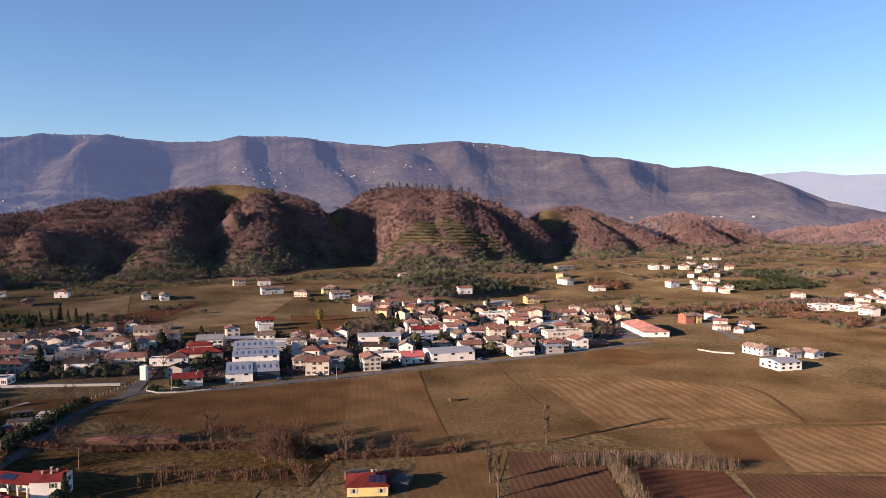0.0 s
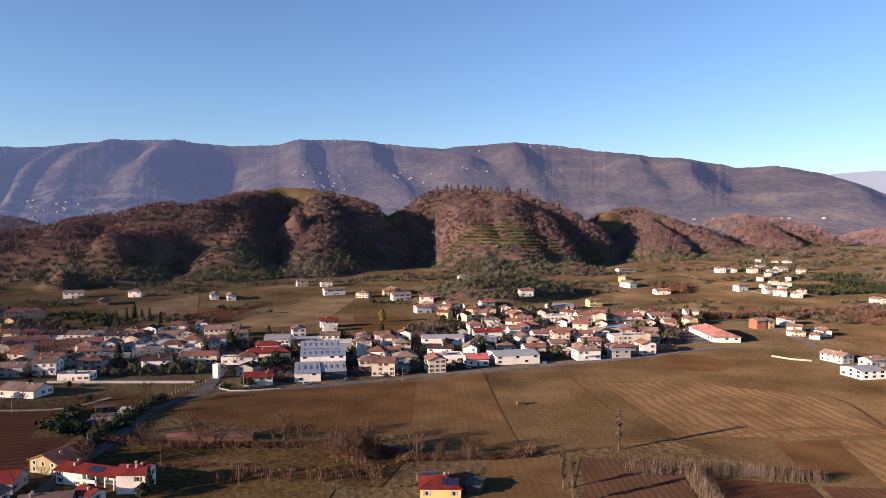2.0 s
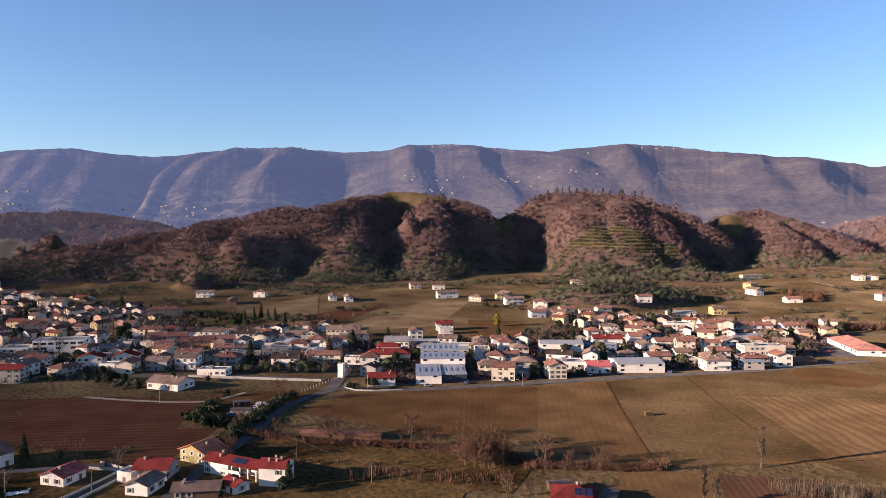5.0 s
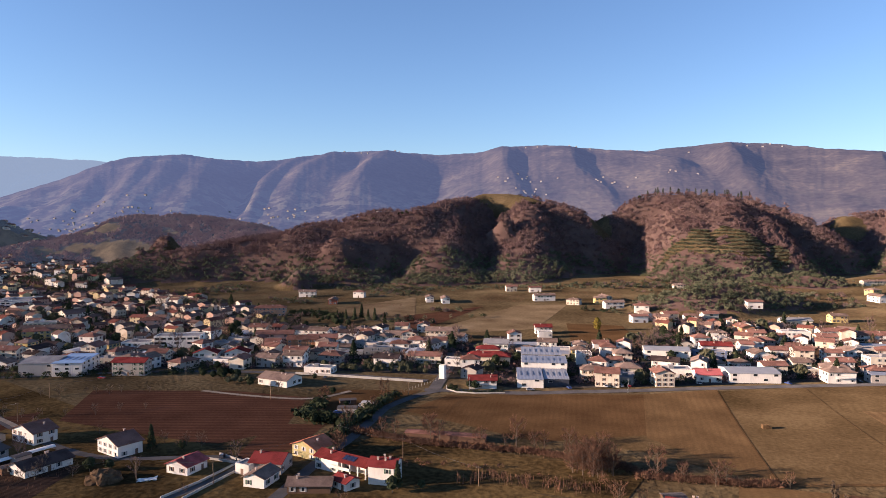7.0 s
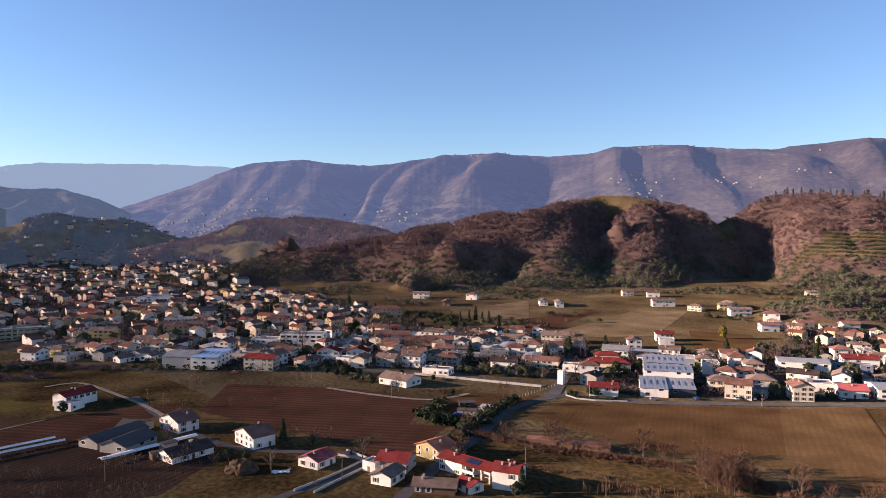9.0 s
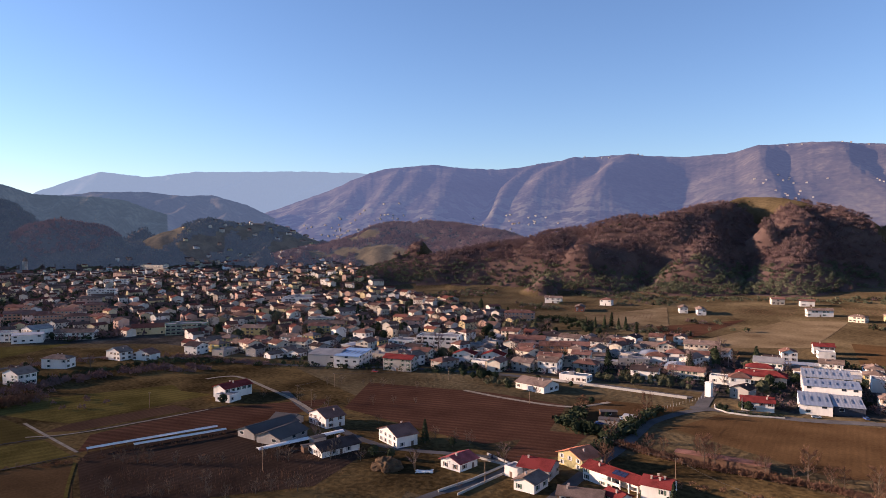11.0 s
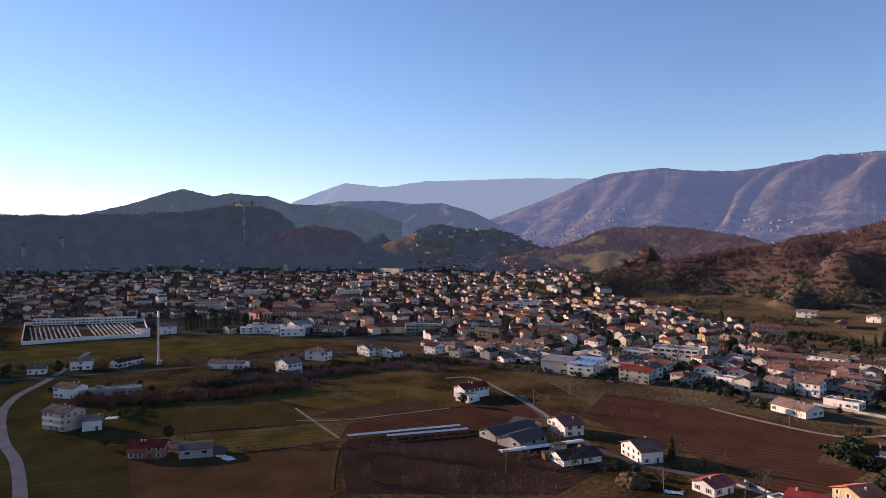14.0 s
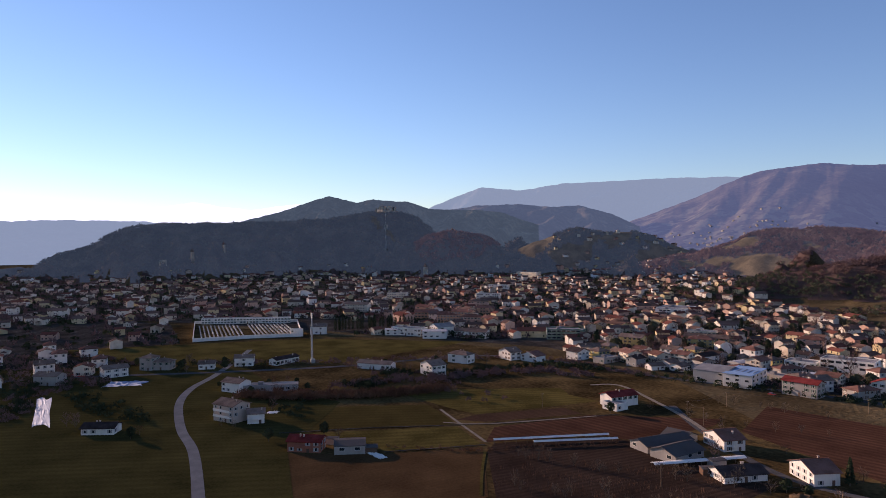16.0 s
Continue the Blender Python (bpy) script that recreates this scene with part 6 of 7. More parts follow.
for _ in range(60000):
    x, y = g.uniform(-1000, 560), g.uniform(-200, 900)
    if inside(x, y, VILLAGE) or inside(x, y, HAMLET) or inside(x, y, WEST):
        if all(math.hypot(x - p, y - q) > 7.4 for p, q in spots):
            (near if g.random() < 0.5 else wide).append((x, y))
brush("garden_hedges", near[:3600], 2.4, M_EVERGREEN, "clipped hedges and evergreen shrubs in gardens", 34, 0.26, 52)
brush("garden_brush", wide[:3200], 2.5, M_BARE, "leafless shrubs in gardens", 34, 0.26, 53)
far_green = []
for _ in range(26000):
    x, y = town_zone(g)
    if x is not None:
        far_green.append((x, y))
lows = land([p[0] for p in far_green], [p[1] for p in far_green])
far_green = [p for p, h in zip(far_green, lows) if h < 10]
brush("town_trees", far_green[:5200], 3.4, M_EVERGREEN, "dark evergreen trees among the far houses", 14, 0.45, 54)
brush("town_bare_trees", far_green[5200:9600], 3.6, M_BARE, "leafless trees among the far houses", 14, 0.45, 55)
# hedgerows and copses on the land between the village and the hills
r = np.random.default_rng(71)
fx, fy = r.uniform(-700, 1000, 22000), r.uniform(560, 1350, 22000)
keep = (np.hypot(fx, fy) < 1600) & (fbm(fx / 95, fy / 60, 77, 3) > 0.085) & (land(fx, fy) < 45)
foot = [(x, y) for x, y in zip(fx[keep], fy[keep]) if not inside(x, y, VILLAGE)]
foot = [p for p in foot if all(abs(p[0] - a) + abs(p[1] - b) > 15 for a, b in spots)]
brush("copse", foot[0::4], 3.1, M_BARE, "leafless copses and hedgerows below the hills", 60, 0.19, 56)
brush("evergreen_copse", foot[1::3], 3.3, M_SLOPEGREEN, "grey-green evergreen copses below the hills", 60, 0.2, 57)
brush("dark_copse", foot[2::6], 3.6, M_EVERGREEN, "dark evergreen copses below the hills", 60, 0.2, 58)
belt = along([(146, 689), (162, 676), (175, 655), (223, 651), (274, 667), (343, 698), (430, 730)], 300, 9, 110)
brush("stream_trees", belt[0::2], 3.6, M_BARE, "leafless trees along the stream", 36, 0.27, 59)
brush("stream_evergreens", belt[1::3] + along([(344, 838), (359, 842), (373, 830), (400, 828), (440, 830)], 70, 9, 111) + along([(180, 885), (207, 860)], 24, 8, 112) + along([(-420, 610), (-370, 600), (-360, 590)], 60, 10, 113), 3.6, M_EVERGREEN, "dark evergreen trees along the stream and round the hamlet", 36, 0.27, 60)
brush("hamlet_evergreens", along([(335, 822), (344, 800), (380, 812), (409, 812), (436, 818)], 90, 9, 140) + along([(385, 900), (410, 910), (440, 905)], 60, 14, 141) + along([(400, 860), (430, 860)], 60, 16, 142), 4.0, M_EVERGREEN, "dark evergreen wood beside the hamlet", 40, 0.26, 63)
brush("stream_wood", along([(138, 640), (171, 637), (209, 655), (247, 652), (296, 675), (326, 660), (390, 690)], 170, 8, 143) + along([(300, 632), (350, 600), (330, 570)], 60, 9, 144) + along([(185, 870), (197, 815), (215, 870)], 50, 9, 145), 4.2, M_REDTWIG, "leafless brown trees along the stream", 60, 0.2, 64)
brush("foot_grove", along([(-480, 850), (-380, 850), (-300, 900), (-180, 930), (-60, 960), (60, 990), (180, 1010)], 420, 22, 114), 2.4, M_SLOPEGREEN, "olive grove along the foot of the hills", 24, 0.34, 61)


def vines(x, y, wide, deep, turn, pitch=4.0):
    c, s = math.cos(radians(turn)), math.sin(radians(turn))
    return [(x + u * c - v * s, y + u * s + v * c) for u in np.arange(-wide / 2, wide / 2, pitch) for v in np.arange(-deep / 2, deep / 2, 2.2)]


rows = []
for spec in ((-430, 735, 70, 50, 10), (-360, 690, 50, 50, 20), (-150, 850, 70, 60, 15), (-40, 890, 70, 50, -10), (80, 850, 80, 60, 20), (110, 770, 60, 50, 5), (230, 770, 70, 60, 30), (-540, 770, 70, 50, 15), (270, 545, 60, 90, 60), (440, 560, 90, 70, 60), (-250, 800, 60, 60, 0), (-60, 800, 50, 50, 30), (60, 950, 70, 50, 0)):
    rows += vines(*spec)
stalks("vineyards", rows, 2.0, M_REDTWIG, "leafless vineyard rows below the hills", 3, 62)

# trees round the western farms and along the lanes
g = random.Random(91)
farms = [(-405, -48), (-343, 38), (-477, 25), (-472, 40), (-407, 15), (-519, 116), (-484, 146), (-520, 181), (-565, 0), (-572, -25), (-364, 205), (-240, 205), (-281, 207), (-197, 201), (-145, 210), (-542, -91), (-246, 332)]
west_trees = [(fx + g.choice((-1, 1)) * g.uniform(9, 19), fy + g.choice((-1, 1)) * g.uniform(9, 19)) for fx, fy in farms for _ in range(5)]
west_trees = [p for p in west_trees if all(math.hypot(p[0] - a, p[1] - b) > 9 for a, b in spots)]
set_out([bare_tree("farm_tree", "leafless tree beside a farm", 7.5, 2.8, 340, 92, M_BARE, 0.7), leafy_tree("farm_evergreen", "dark evergreen tree beside a farm", 6, 2.6, M_EVERGREEN, 93, "round", 320), bare_tree("farm_tree", "broad leafless tree beside a farm", 6, 3.2, 380, 94, M_REDTWIG, 0.3)], west_trees, 95, 0.6, 1.25)
brush("dark_farm_trees", along([(-500, -70), (-470, -60), (-420, -30)], 40, 8, 131) + along([(-540, -105), (-450, -98)], 40, 10, 132) + along([(-585, -20), (-560, 60)], 24, 8, 133) + along([(-430, 45), (-400, 40)], 10, 5, 134) + along([(-430, 270), (-330, 330), (-300, 345)], 60, 8, 135), 2.6, M_EVERGREEN, "dark evergreen trees round the farm sheds", 40, 0.24, 136)
brush("farm_brush", along([(-560, 95), (-480, 130), (-400, 150)], 60, 12, 96) + along([(-545, -60), (-500, -100), (-440, -100)], 70, 12, 97) + along([(-590, -10), (-560, 60), (-545, 150), (-520, 230)], 110, 7, 98) + along([(-500, 250), (-420, 275)], 60, 6, 99), 2.0, M_BARE, "bare brush between the western farms", 60, 0.19)
brush("field_margin_brush", along([(-335, 60), (-312, 112), (-300, 170)], 40, 2, 100) + along([(-215, 330), (-200, 300), (-190, 275)], 40, 3, 101) + along([(-140, 235), (-100, 240), (-60, 235)], 40, 6, 102), 1.3, M_REDTWIG, "low reddish weeds on the field margins", 44, 0.2)

# ---- things in the fields ----
def lump(name, label, category, group="", kind=""):
    return tagged(new(name), label, category, group, kind)


M_STRAW = surface("weathered_straw", [(0.09, 0.055, 0.028), (0.18, 0.115, 0.06)], scale=0.8, fine=6, bump=0.6)
stack = lump("haystack", "stack of weathered brown straw bales standing in the field", "haystack")
stack.matrix_basis = pose(4, 334, 0, 0, 0, 20) @ Matrix.Scale(0.62, 4)
bm = bmesh.new()
box(bm, -0.78, -0.78, 0, 0.78, 0.78, 1.5)
bmesh.ops.bevel(bm, geom=bm.edges[:], offset=0.16, segments=2, affect="EDGES")
BALE = bpy.data.meshes.new("bale")
bm.to_mesh(BALE)
bm.free()
BALE.materials.append(M_STRAW)
for k in range(4):
    for row in range(2):
        for tier in range(2 if k < 3 else 1):
            part("bale", BALE, None, stack, at=pose(-2.5 + k * 1.62, -0.82 + row * 1.64, tier * 1.52 + 0.02, 0, 0, (k * 7 + row * 5) % 4 - 2))


def long_wall(name, points, high, thick, mat, label, z=0.0):
    """A free-standing wall along a line, with mitred corners."""
    pts = [Vector(p) for p in points]
    bm = bmesh.new()
    loops = []
    for i, p in enumerate(pts):
        d = (pts[min(i + 1, len(pts) - 1)] - pts[max(i - 1, 0)]).normalized()
        n = Vector((-d.y, d.x)) * thick / 2
        h = max(0.0, float(land(p.x, p.y))) if p.length > 450 else 0.0
        loops.append([bm.verts.new((*(p + n * s), h + zz)) for s, zz in ((-1, -0.5), (1, -0.5), (1, high), (-1, high))])
    for a, b in zip(loops, loops[1:]):
        for e in range(4):
            bm.faces.new((a[e], a[(e + 1) % 4], b[(e + 1) % 4], b[e]))
    bm.faces.new(loops[0]), bm.faces.new(loops[-1])
    bmesh.ops.recalc_face_normals(bm, faces=bm.faces)
    me = bpy.data.meshes.new(name)
    bm.to_mesh(me)
    bm.free()
    me.materials.append(mat)
    return tagged(new(name, me), label, "wall")


long_wall("boundary_wall", [(-252, 357), (-205, 361), (-172, 364)], 1.3, 0.5, M_CONCRETE, "long low pale concrete boundary wall")
long_wall("boundary_wall", [(-186, 176), (-184, 192), (-184, 213), (-197, 213)], 1.0, 0.35, M_CONCRETE, "low concrete wall along the driveway")
long_wall("boundary_wall", [(-179, 178), (-179, 190), (-179, 214), (-197, 219)], 1.0, 0.35, M_CONCRETE, "low concrete wall along the driveway")
long_wall("boundary_wall", [(-156, 360), (-153, 352), (-146, 348), (-136, 349), (-121, 355)], 0.7, 0.4, M_CONCRETE, "curved low wall round the corner garden")
long_wall("boundary_wall", [(171, 468), (179, 458), (190, 454)], 1.0, 0.4, M_CONCRETE, "low wall at the edge of the field")
brush("corner_hedge", along([(-154, 362), (-151, 353), (-145, 350), (-136, 351), (-122, 357)], 40, 0.8, 60), 1.1, M_EVERGREEN, "rounded evergreen hedge of the corner garden")


def tunnel(x0, y0, x1, y1, wide, label):
    """A long low shelter: pale sheet roof on rows of posts."""
    a, b = Vector((x0, y0)), Vector((x1, y1))
    ln = (b - a).length
    thing = lump("nursery_shelter", label, "shelter", "nursery shelters")
    mid = (a + b) / 2
    thing.matrix_basis = pose(mid.x, mid.y, 0, 0, 0, math.degrees(math.atan2(b.y - a.y, b.x - a.x)))
    bm = bmesh.new()
    w = wide / 2
    prof = [(-w, 1.9), (-w * 0.5, 2.35), (0, 2.5), (w * 0.5, 2.35), (w, 1.9)]
    rows = [[bm.verts.new((s * ln / 2, y, z + dz)) for y, z in prof] for s, dz in ((-1, 0), (1, 0), (1, 0.08), (-1, 0.08))]
    for i in range(4):
        bm.faces.new((rows[0][i], rows[1][i], rows[1][i + 1], rows[0][i + 1]))
        bm.faces.new((rows[3][i], rows[3][i + 1], rows[2][i + 1], rows[2][i]))
        bm.faces.new((rows[0][i], rows[0][i + 1], rows[3][i + 1], rows[3][i]))
        bm.faces.new((rows[1][i], rows[2][i], rows[2][i + 1], rows[1][i + 1]))
    for i in (0, 4):
        bm.faces.new((rows[0][i], rows[3][i], rows[2][i], rows[1][i]))
    part("roof", bm, M_SHEET, thing)
    bm = bmesh.new()
    tube(bm, Vector((0, 0, -0.3)), Vector((0, 0, 2.0)), 0.07, 0.07, 5)
    me = bpy.data.meshes.new("post")
    bm.to_mesh(me)
    bm.free()
    me.materials.append(M_WOOD)
    for k in range(int(ln // 5) + 1):
        for s in (-1, 1):
            part("post", me, None, thing, at=pose(-ln / 2 + 0.3 + k * 5, s * (w - 0.15), 0))
    return thing


M_SHEET = surface("pale_sheeting", [(0.58, 0.55, 0.50), (0.74, 0.71, 0.66)], scale=0.2, fine=1.5, rough=0.6, bump=0.1)
tunnel(-321, 116, -310, 168, 1.9, "long low shelter with a pale sheet roof")
tunnel(-312, 131, -303, 168, 1.9, "shorter low shelter with a pale sheet roof")
tunnel(-268, 160, -262, 200, 3.4, "long pale-roofed shelter beside the barn")

# heap of earth, with a rough surface
bm = bmesh.new()
bmesh.ops.create_icosphere(bm, subdivisions=4, radius=1)
for v in bm.verts:
    k = 1 + 0.28 * noise.fractal(v.co * 2.2, 0.9, 2.0, 4)
    v.co = Vector((v.co.x * 6.2 * k, v.co.y * 5.2 * k, max(-0.4, v.co.z * 4.0 * k)))
me = bpy.data.meshes.new("earth_heap")
bm.to_mesh(me)
bm.free()
me.materials.append(M_SOIL)
tagged(new("earth_heap", me), "brown heap of earth and cuttings", "heap").matrix_basis = pose(-217, 182, 0)

# fence of thin posts along the lane
fence = lump("wire_fence", "row of pale fence posts along the lane", "fence")
bm = bmesh.new()
tube(bm, Vector((0, 0, -0.3)), Vector((0, 0, 1.5)), 0.09, 0.08, 5)
POST = bpy.data.meshes.new("post")
bm.to_mesh(POST)
bm.free()
POST.materials.append(M_CONCRETE)
for k in range(20):
    part("post", POST, None, fence, at=pose(-174.5 + 9 * (k / 19) ** 1.3, 318 + 54 * k / 19, 0))
# ---- poles and cables ----
def pole(x, y, high, label="wooden power pole with a crossarm", mat=None, arm=True, name="power_pole"):
    thing = lump(name, label, "pole", "poles along the lane")
    z = max(0.0, float(land(x, y))) if math.hypot(x, y) > 450 else 0.0
    thing.matrix_basis = pose(x, y, z, 0, 0, 30)
    bm = bmesh.new()
    tube(bm, Vector((0, 0, -0.5)), Vector((0, 0, high)), 0.16, 0.10, 8)
    part("post", bm, mat or M_WOOD, thing)
    if arm:
        bm = bmesh.new()
        box(bm, -0.8, -0.06, high - 0.6, 0.8, 0.06, high - 0.46)
        part("crossarm", bm, M_WOOD, thing)
        for s in (-0.7, 0, 0.7):
            bm = bmesh.new()
            tube(bm, Vector((s, 0, high - 0.46)), Vector((s, 0, high - 0.25)), 0.05, 0.03, 6)
            part("insulator", bm, M_FRAME, thing)
    return Vector((x, y, z + high - 0.3))


def cable(a, b, sag, name="cable"):
    cu = bpy.data.curves.new(name, "CURVE")
    cu.dimensions, cu.bevel_depth, cu.bevel_resolution = "3D", 0.035, 0
    sp = cu.splines.new("POLY")
    sp.points.add(14)
    for i in range(15):
        t = i / 14
        p = a.lerp(b, t)
        sp.points[i].co = (p.x, p.y, p.z - sag * 4 * t * (1 - t), 1)
    cu.materials.append(M_CABLE)
    return tagged(new(name, cu), "thin dark overhead cable between poles", "cable")


M_CABLE = plain("cable_sheath", (0.03, 0.03, 0.03), 0.6)
P = [pole(-205, 185, 9), pole(-178, 192, 9), pole(-159, 245, 9), pole(-129, 241, 8), pole(-312, 223, 9), pole(-326, 225, 9), pole(-338, 261, 8), pole(-230, 300, 8), pole(-250, 150, 9), pole(-166, 330, 8), pole(-93, 224, 7), pole(-372, 168, 8), pole(-300, 318, 8)]
for i, j in ((0, 1), (1, 2), (2, 3), (4, 5), (5, 6), (0, 8), (2, 9), (6, 12), (3, 10)):
    cable(P[i], P[j], 1.2)
lamp = lump("floodlight_mast", "tall slender grey floodlight mast beside the field", "mast")
lamp.matrix_basis = pose(-562, 78, 0)
bm = bmesh.new()
tube(bm, Vector((0, 0, -0.5)), Vector((0, 0, 36)), 0.85, 0.45, 10)
part("post", bm, M_METAL, lamp)
for k in range(3):
    bm = bmesh.new()
    box(bm, -1.6, -0.5, 33.0 + k * 1.4, 1.6, 0.5, 33.9 + k * 1.4)
    part("lamp_head", bm, M_METAL, lamp)
bm = bmesh.new()
box(bm, 1.4, -1.5, -0.3, 5.4, 1.5, 2.8)
part("equipment_cabin", bm, M_CONCRETE, lamp)
for x, y in [(-140, 352), (-60, 380), (-165, 440), (-185, 470)]:
    pole(x, y, 8, "grey metal street lamp post", M_METAL, False, "street_lamp")

# ---- cars ----
def car(label, paint):
    thing = lump("car", label, "car", "parked cars")
    bm = bmesh.new()
    rings = [(-2.1, 0.45, 0.75), (-2.0, 0.35, 0.95), (-1.3, 0.3, 1.0), (1.1, 0.3, 0.95), (2.0, 0.35, 0.8), (2.12, 0.45, 0.65)]
    loops = [[bm.verts.new((x, s * w, z)) for s, w, z in ((-1, 0.85, lo), (1, 0.85, lo), (1, 0.82, hi), (-1, 0.82, hi))] for x, lo, hi in rings]
    for a, b in zip(loops, loops[1:]):
        for e in range(4):
            bm.faces.new((a[e], a[(e + 1) % 4], b[(e + 1) % 4], b[e]))
    bm.faces.new(loops[0]), bm.faces.new(loops[-1])
    part("body", bm, paint, thing)
    bm = bmesh.new()
    lo = [bm.verts.new(p) for p in ((-1.9, -0.78, 0.94), (0.95, -0.78, 0.94), (0.95, 0.78, 0.94), (-1.9, 0.78, 0.94))]
    hi = [bm.verts.new(p) for p in ((-1.4, -0.62, 1.45), (0.2, -0.62, 1.45), (0.2, 0.62, 1.45), (-1.4, 0.62, 1.45))]
    bm.faces.new(hi).material_index = 1
    for e in range(4):
        bm.faces.new((lo[e], lo[(e + 1) % 4], hi[(e + 1) % 4], hi[e]))
    part("cabin", bm, [M_GLASS, paint], thing)
    for x in (-1.3, 1.3):
        for s in (-1, 1):
            bm = bmesh.new()
            tube(bm, Vector((x, s * 0.7, 0.32)), Vector((x, s * 0.9, 0.32)), 0.32, 0.32, 12)
            bmesh.ops.holes_fill(bm, edges=bm.edges)
            part("wheel", bm, M_CABLE, thing)
    return thing


PAINTS = [("white", (0.7, 0.7, 0.7)), ("dark grey", (0.06, 0.06, 0.07)), ("silver", (0.42, 0.43, 0.45)), ("dark red", (0.25, 0.03, 0.03)), ("blue", (0.05, 0.09, 0.25))]
FLEET = [car(n + " parked car with dark windows", plain("car_" + n.replace(" ", "_"), c, 0.25, 0.2)) for n, c in PAINTS]
BAYS = [(-73, 389), (-69, 391), (-65, 393), (-61, 395), (-46, 402), (-40, 405), (-91, 378), (-229, 353), (-194, 217), (-110, 366), (-25, 415), (22, 433), (60, 452), (135, 530), (138, 545), (141, 560), (144, 575), (130, 525), (150, 585), (-170, 400), (-176, 430), (-172, 415), (-300, 350), (-350, 305), (-142, 222), (-127, 225), (-410, 25), (-176, 292), (-184, 288), (-180, 303)]
g = random.Random(61)
for i, (x, y) in enumerate(BAYS):
    m = pose(x, y, 0.17 if i not in (7, 8, 24, 25, 26) else 0.08, 0, 0, g.choice((26, 116, 110)) + g.uniform(-8, 8))
    if i < len(FLEET):
        FLEET[i].matrix_basis = m
    else:
        copy_thing(g.choice(FLEET), m)

# ---- scrap yard and sheeting ----
for x, y, ln, wd, t, wl, rf in ((-181, 292, 9, 5, 20, "grey", "slate"), (-188, 305, 8, 4, 35, "brown", "slate"), (-176, 304, 6, 4, 10, "grey", "whitemetal"), (-122, 269, 34, 5, 8, "brown", "redbrown"), (-30, 232, 7, 5, 25, "brown", "slate"), (-14, 226, 8, 5, 80, "darkmetal", "slate"), (-255, 176, 6, 4, 70, "brown", "slate"), (-262, 186, 6, 4, 80, "grey", "slate"), (-330, 62, 7, 5, 75, "brown", "slate"), (-348, 50, 5, 4, 60, "grey", "slate")):
    house(x, y, ln, wd, t, 2.4, "s", wl, rf, "shed", 0.2)


def sheeting(x, y, rx, ry, turn, label, mat, seed, lift=0.5):
    """Crumpled plastic sheeting lying on the ground."""
    bm = bmesh.new()
    bmesh.ops.create_grid(bm, x_segments=14, y_segments=10, size=1)
    for v in bm.verts:
        k = 1 + 0.35 * noise.noise(Vector((v.co.x * 1.3, v.co.y * 1.3, seed)))
        v.co = Vector((v.co.x * rx * k, v.co.y * ry * k, 0.3 + lift * abs(noise.noise(Vector((v.co.x * 3, v.co.y * 3, seed + 5))))))
    low = bmesh.ops.extrude_face_region(bm, geom=bm.faces[:])["geom"]
    for v in low:
        if isinstance(v, bmesh.types.BMVert):
            v.co.z -= 0.12
    bmesh.ops.recalc_face_normals(bm, faces=bm.faces)
    me = bpy.data.meshes.new("plastic_sheeting")
    bm.to_mesh(me)
    bm.free()
    me.materials.append(mat)
    ob = tagged(new("plastic_sheeting", me), label, "sheeting")
    ob.matrix_basis = pose(x, y, -0.05, 0, 0, turn)
    return ob


# white sheeting; the blue of its shade is mixed into this colour
M_SHADESHEET = plain("shade_tinted_sheeting", (0.22, 0.27, 0.38), 0.8)
M_REDSHEET = plain("red_tarpaulin", (0.42, 0.03, 0.03), 0.6)
sheeting(-462, -82, 34, 3.5, 8, "long crumpled pale plastic sheeting on dark ground", M_SHADESHEET, 1.0)
sheeting(-524, -46, 11, 7, 80, "crumpled white plastic sheeting beside sheds", M_SHADESHEET, 2.0, 1.2)
sheeting(-323, 64, 5, 1.8, 15, "pale tarpaulin over a stack by the shed", M_SHEET, 3.0, 1.0)
sheeting(-183, 281, 3, 2, 15, "pale blue tarpaulin in the scrap yard", M_SHEET, 4.0, 1.0)
sheeting(-566, -78, 7, 3, 60, "red tarpaulin beside the sheds", M_REDSHEET, 5.0, 1.2)
sheeting(-414, 32, 3, 2, 70, "white sheeting beside the villa", M_SHEET, 6.0, 0.8)
sheeting(-203, 188, 3, 1.6, 40, "crumpled white sheeting beside the lane", M_SHEET, 7.0, 0.8)

# ---- cemetery ----
CEM = [(-707, -4), (-712, 45), (-707, 94), (-832, 108), (-856, 0), (-707, -4)]
long_wall("cemetery_wall", CEM, 3.2, 0.6, WALLS["white"][0], "tall white walls round the cemetery")
house(-842, 54, 96, 8, 76, 5.5, "f", "white", "grey", "row", 0.9)
house(-722, 112, 16, 12, 80, 7.5, "g", "white", "brown", "chapel", 0.5)
house(-716, 90, 12, 8, 80, 6, "f", "white", "grey", "chapel", 0.5)
M_MARBLE = surface("tomb_stone", [(0.12, 0.12, 0.12), (0.24, 0.235, 0.23), (0.45, 0.44, 0.43)], scale=0.05, fine=0.6, spread=0.5, per="island", rough=0.5, bump=0)
bm = bmesh.new()
g = random.Random(66)
for i in range(22):
    for j in range(24):
        x, y = -722 - i * 4.7, 4 + j * 3.8
        if j in (11, 12) or g.random() < 0.12:
            continue
        box(bm, x - 1.0, y - 0.6, 0.02, x + 1.0, y + 0.6, 0.75)
        box(bm, x - 1.15, y - 0.5, 0.02, x - 0.95, y + 0.5, 1.0 + 0.8 * g.random())
me = bpy.data.meshes.new("tombs")
bm.to_mesh(me)
bm.free()
me.materials.append(M_MARBLE)
tagged(new("tombs", me), "dense rows of pale tombs and headstones", "tombs", kind="stuff")

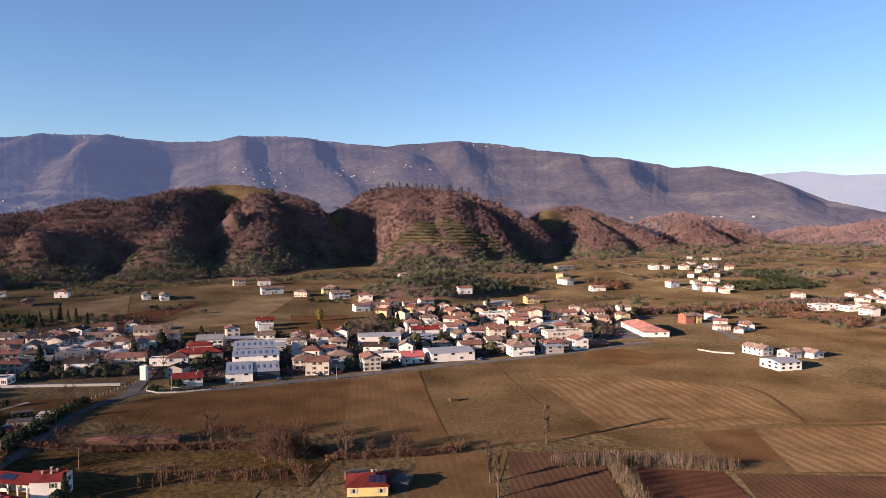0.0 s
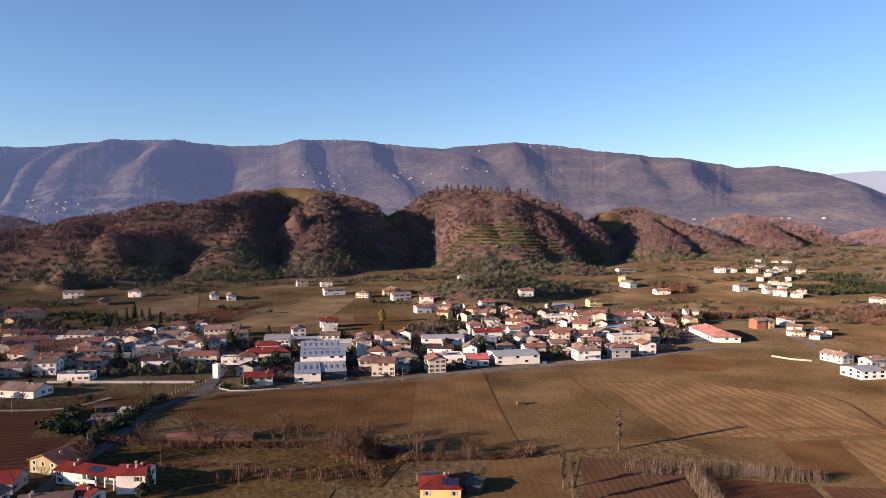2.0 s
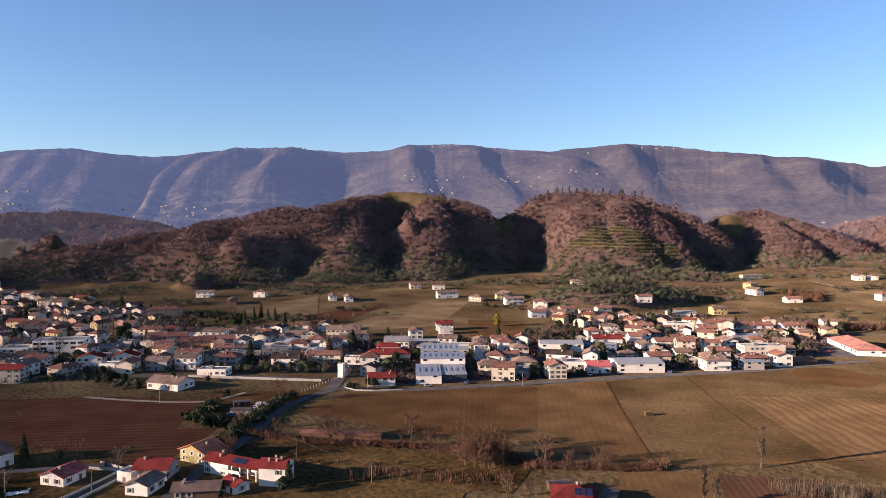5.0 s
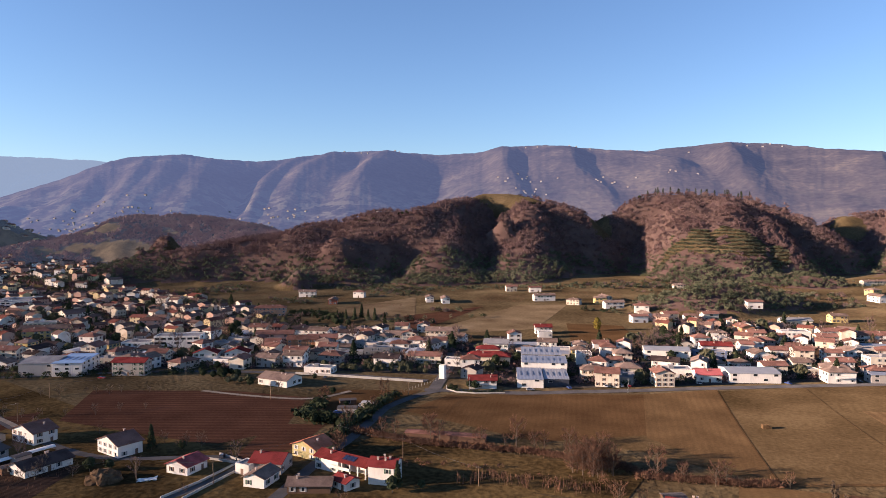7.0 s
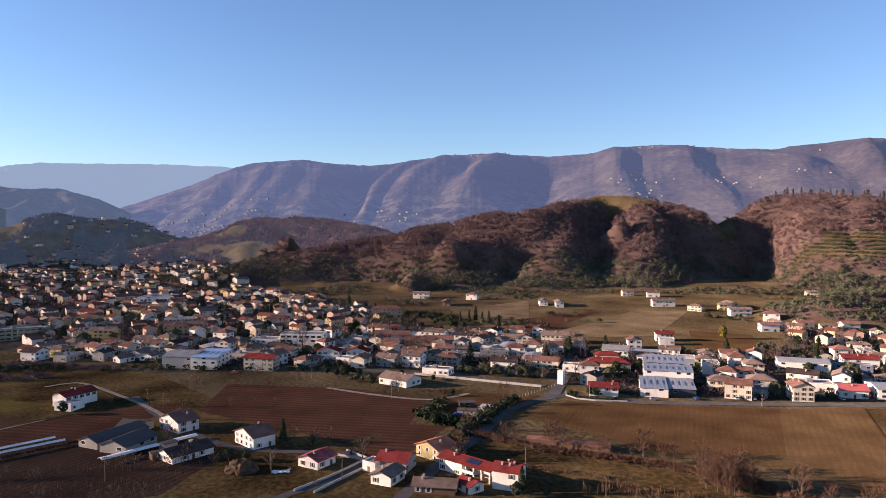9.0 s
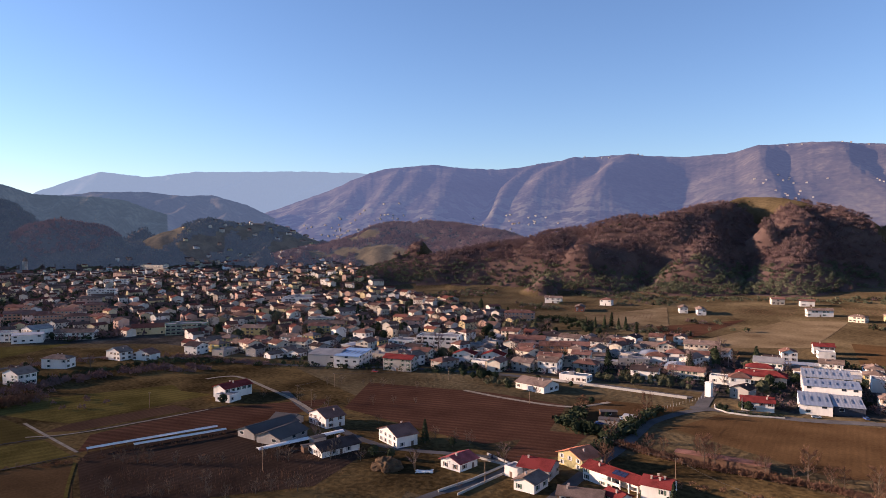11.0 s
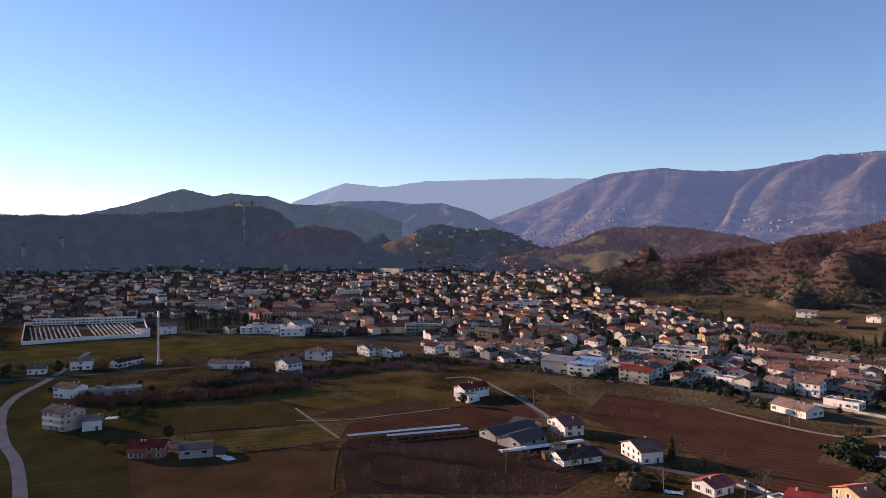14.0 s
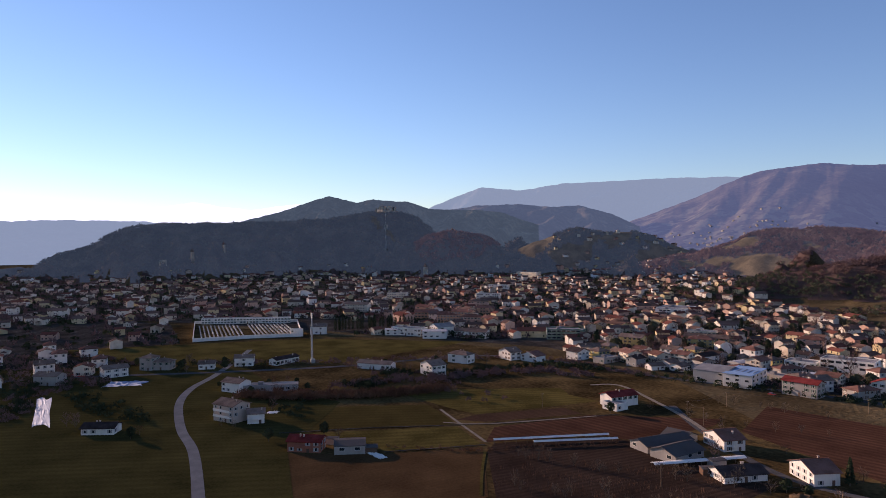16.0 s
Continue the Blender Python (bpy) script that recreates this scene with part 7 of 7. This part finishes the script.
# ---- castle, towers and the old town ----
M_STONE = surface("castle_stone", [(0.26, 0.23, 0.20), (0.40, 0.36, 0.31), (0.52, 0.47, 0.41)], scale=0.15, fine=1.2, bump=0.4)


def tower(name, x, y, wide, high, label, crenels=True, cap=False, z=None, parent=None):
    thing = lump(name, label, "tower")
    thing.matrix_basis = pose(x, y, float(land(x, y)) if z is None else z, 0, 0, 30)
    bm = bmesh.new()
    w = wide / 2
    box(bm, -w, -w, -8, w, w, high)
    part("shaft", bm, M_STONE, thing)
    if crenels:
        n = max(2, int(wide // 3))
        for k in range(n):
            for side in range(4):
                bm = bmesh.new()
                c = -w + (k + 0.5) * wide / n
                box(bm, c - wide / n * 0.28, -w, high, c + wide / n * 0.28, -w + 0.8, high + 1.6)
                part("merlon", bm, M_STONE, thing, at=pose(0, 0, 0, 0, 0, side * 90))
    if cap:
        bm = bmesh.new()
        base = [bm.verts.new((sx * w * 1.1, sy * w * 1.1, high)) for sx, sy in ((-1, -1), (1, -1), (1, 1), (-1, 1))]
        tip = bm.verts.new((0, 0, high + wide * 1.2))
        bm.faces.new(base)
        for e in range(4):
            bm.faces.new((base[e], base[(e + 1) % 4], tip))
        part("spire", bm, ROOFS["brown"][0], thing)
    return thing


tower("castle_keep", -2150, 590, 22, 11, "ruined stone keep crowning the castle hill")
tower("castle_tower", -2156, 572, 11, 14, "square stone castle tower on the hill top")
tower("castle_tower", -2146, 610, 9, 12, "square stone castle tower on the hill top")
long_wall("castle_wall", [(-2160, 560), (-2130, 570), (-2122, 596), (-2136, 620), (-2162, 600), (-2160, 560)], 7, 2.0, M_STONE, "stone curtain wall of the hill castle")
long_wall("castle_wall", [(-2141, 581), (-2100, 570), (-2063, 560), (-2030, 550), (-1996, 541), (-1960, 531), (-1933, 523)], 6, 2.5, M_STONE, "stone wall climbing from the town to the castle")
tower("wall_tower", -2050, 556, 8, 14, "small stone tower on the climbing wall")
tower("wall_tower", -1940, 524, 9, 12, "small stone tower on the climbing wall")
tower("castle_tower", -1930, -60, 14, 34, "tall crenellated stone tower of the lower castle")
tower("bell_tower", -1950, -170, 8, 28, "slender pale bell tower over the town", False, True)
tower("bell_tower", -1980, 10, 8, 27, "slender pale bell tower over the town", False, True)
tower("bell_tower", -2000, 90, 7, 25, "slender bell tower over the roofs", False, True)
tower("bell_tower", -1700, 560, 8, 26, "dark square bell tower below the hill", False, True)
tower("hill_chapel", -1851, 692, 5, 7, "small stone chapel tower on the cone-shaped hill", False, True)
house(-1545, 770, 72, 14, 14, 15, "f", "cream", "grey", "flats", 0.6)
house(-1940, -40, 40, 20, 60, 10, "f", "grey", "grey", "flats", 0.4)

M_HAMLETROOF = surface("hamlet_roofs", [(0.16, 0.12, 0.11), (0.26, 0.20, 0.18)], scale=0.02, fine=0.3, per="island", bump=0)
M_HAMLET = surface("hamlet_walls", [(0.22, 0.22, 0.21), (0.32, 0.31, 0.30), (0.45, 0.44, 0.42)], scale=0.02, fine=0.3, per="island", bump=0)
# ---- hamlets on the slopes of the far range ----
g = random.Random(81)
hamlets = []
for a0, r0, n, s in ((16, 3060, 14, 1.8), (13.5, 3160, 7, 0.9), (41, 2750, 26, 2.4), (46, 2800, 34, 2.6), (50, 2700, 30, 2.4), (36, 2720, 22, 2.5), (30, 2650, 20, 2.4), (47, 2960, 22, 2.4), (43, 2560, 22, 3.0), (34, 2900, 14, 2.0), (26, 2760, 14, 2.2), (-17, 2680, 10, 0.8), (-3, 3880, 5, 1.4), (6, 3900, 7, 1.6), (-22, 2760, 8, 0.9), (12, 3880, 5, 1.2), (27, 3910, 8, 1.5), (2.5, 3350, 4, 0.4), (8, 3200, 8, 1.2)):
    for _ in range(n):
        hamlets.append((a0 + g.gauss(0, s * 1.2), r0 + g.gauss(0, 28) + 120 * (g.random() < 0.25)))
ha, hr = np.array([h[0] for h in hamlets]), np.array([h[1] for h in hamlets])
hz = main_height(ha, hr)
verts, tris, slots = [], [], []
for a, r, z in zip(np.radians(ha), hr, hz):
    x, y, w, d, e = CX - r * math.sin(a), CY + r * math.cos(a), g.uniform(2.5, 5.5), g.uniform(2.5, 4), g.uniform(2.5, 4.5)
    n = len(verts)
    verts += [(x + sx * w, y + sy * d, z + q) for q in (-8, e) for sx, sy in ((-1, -1), (1, -1), (1, 1), (-1, 1))] + [(x - w, y, z + e + 2), (x + w, y, z + e + 2)]
    for f, s in (((0, 1, 5), 0), ((0, 5, 4), 0), ((1, 2, 6), 0), ((1, 6, 5), 0), ((2, 3, 7), 0), ((2, 7, 6), 0), ((3, 0, 4), 0), ((3, 4, 7), 0), ((5, 6, 9), 0), ((7, 4, 8), 0), ((4, 5, 9), 1), ((4, 9, 8), 1), ((6, 7, 8), 1), ((6, 8, 9), 1)):
        tris.append([n + i for i in f])
        slots.append(s)
me = raw_mesh("mountain_hamlets", np.array(verts), np.array(tris), M_HAMLET)
me.materials.append(M_HAMLETROOF)
me.polygons.foreach_set("material_index", np.array(slots, np.int32))
tagged(new("mountain_hamlets", me), "scattered pale hamlets on the mountain slopes", "hamlets", kind="stuff")
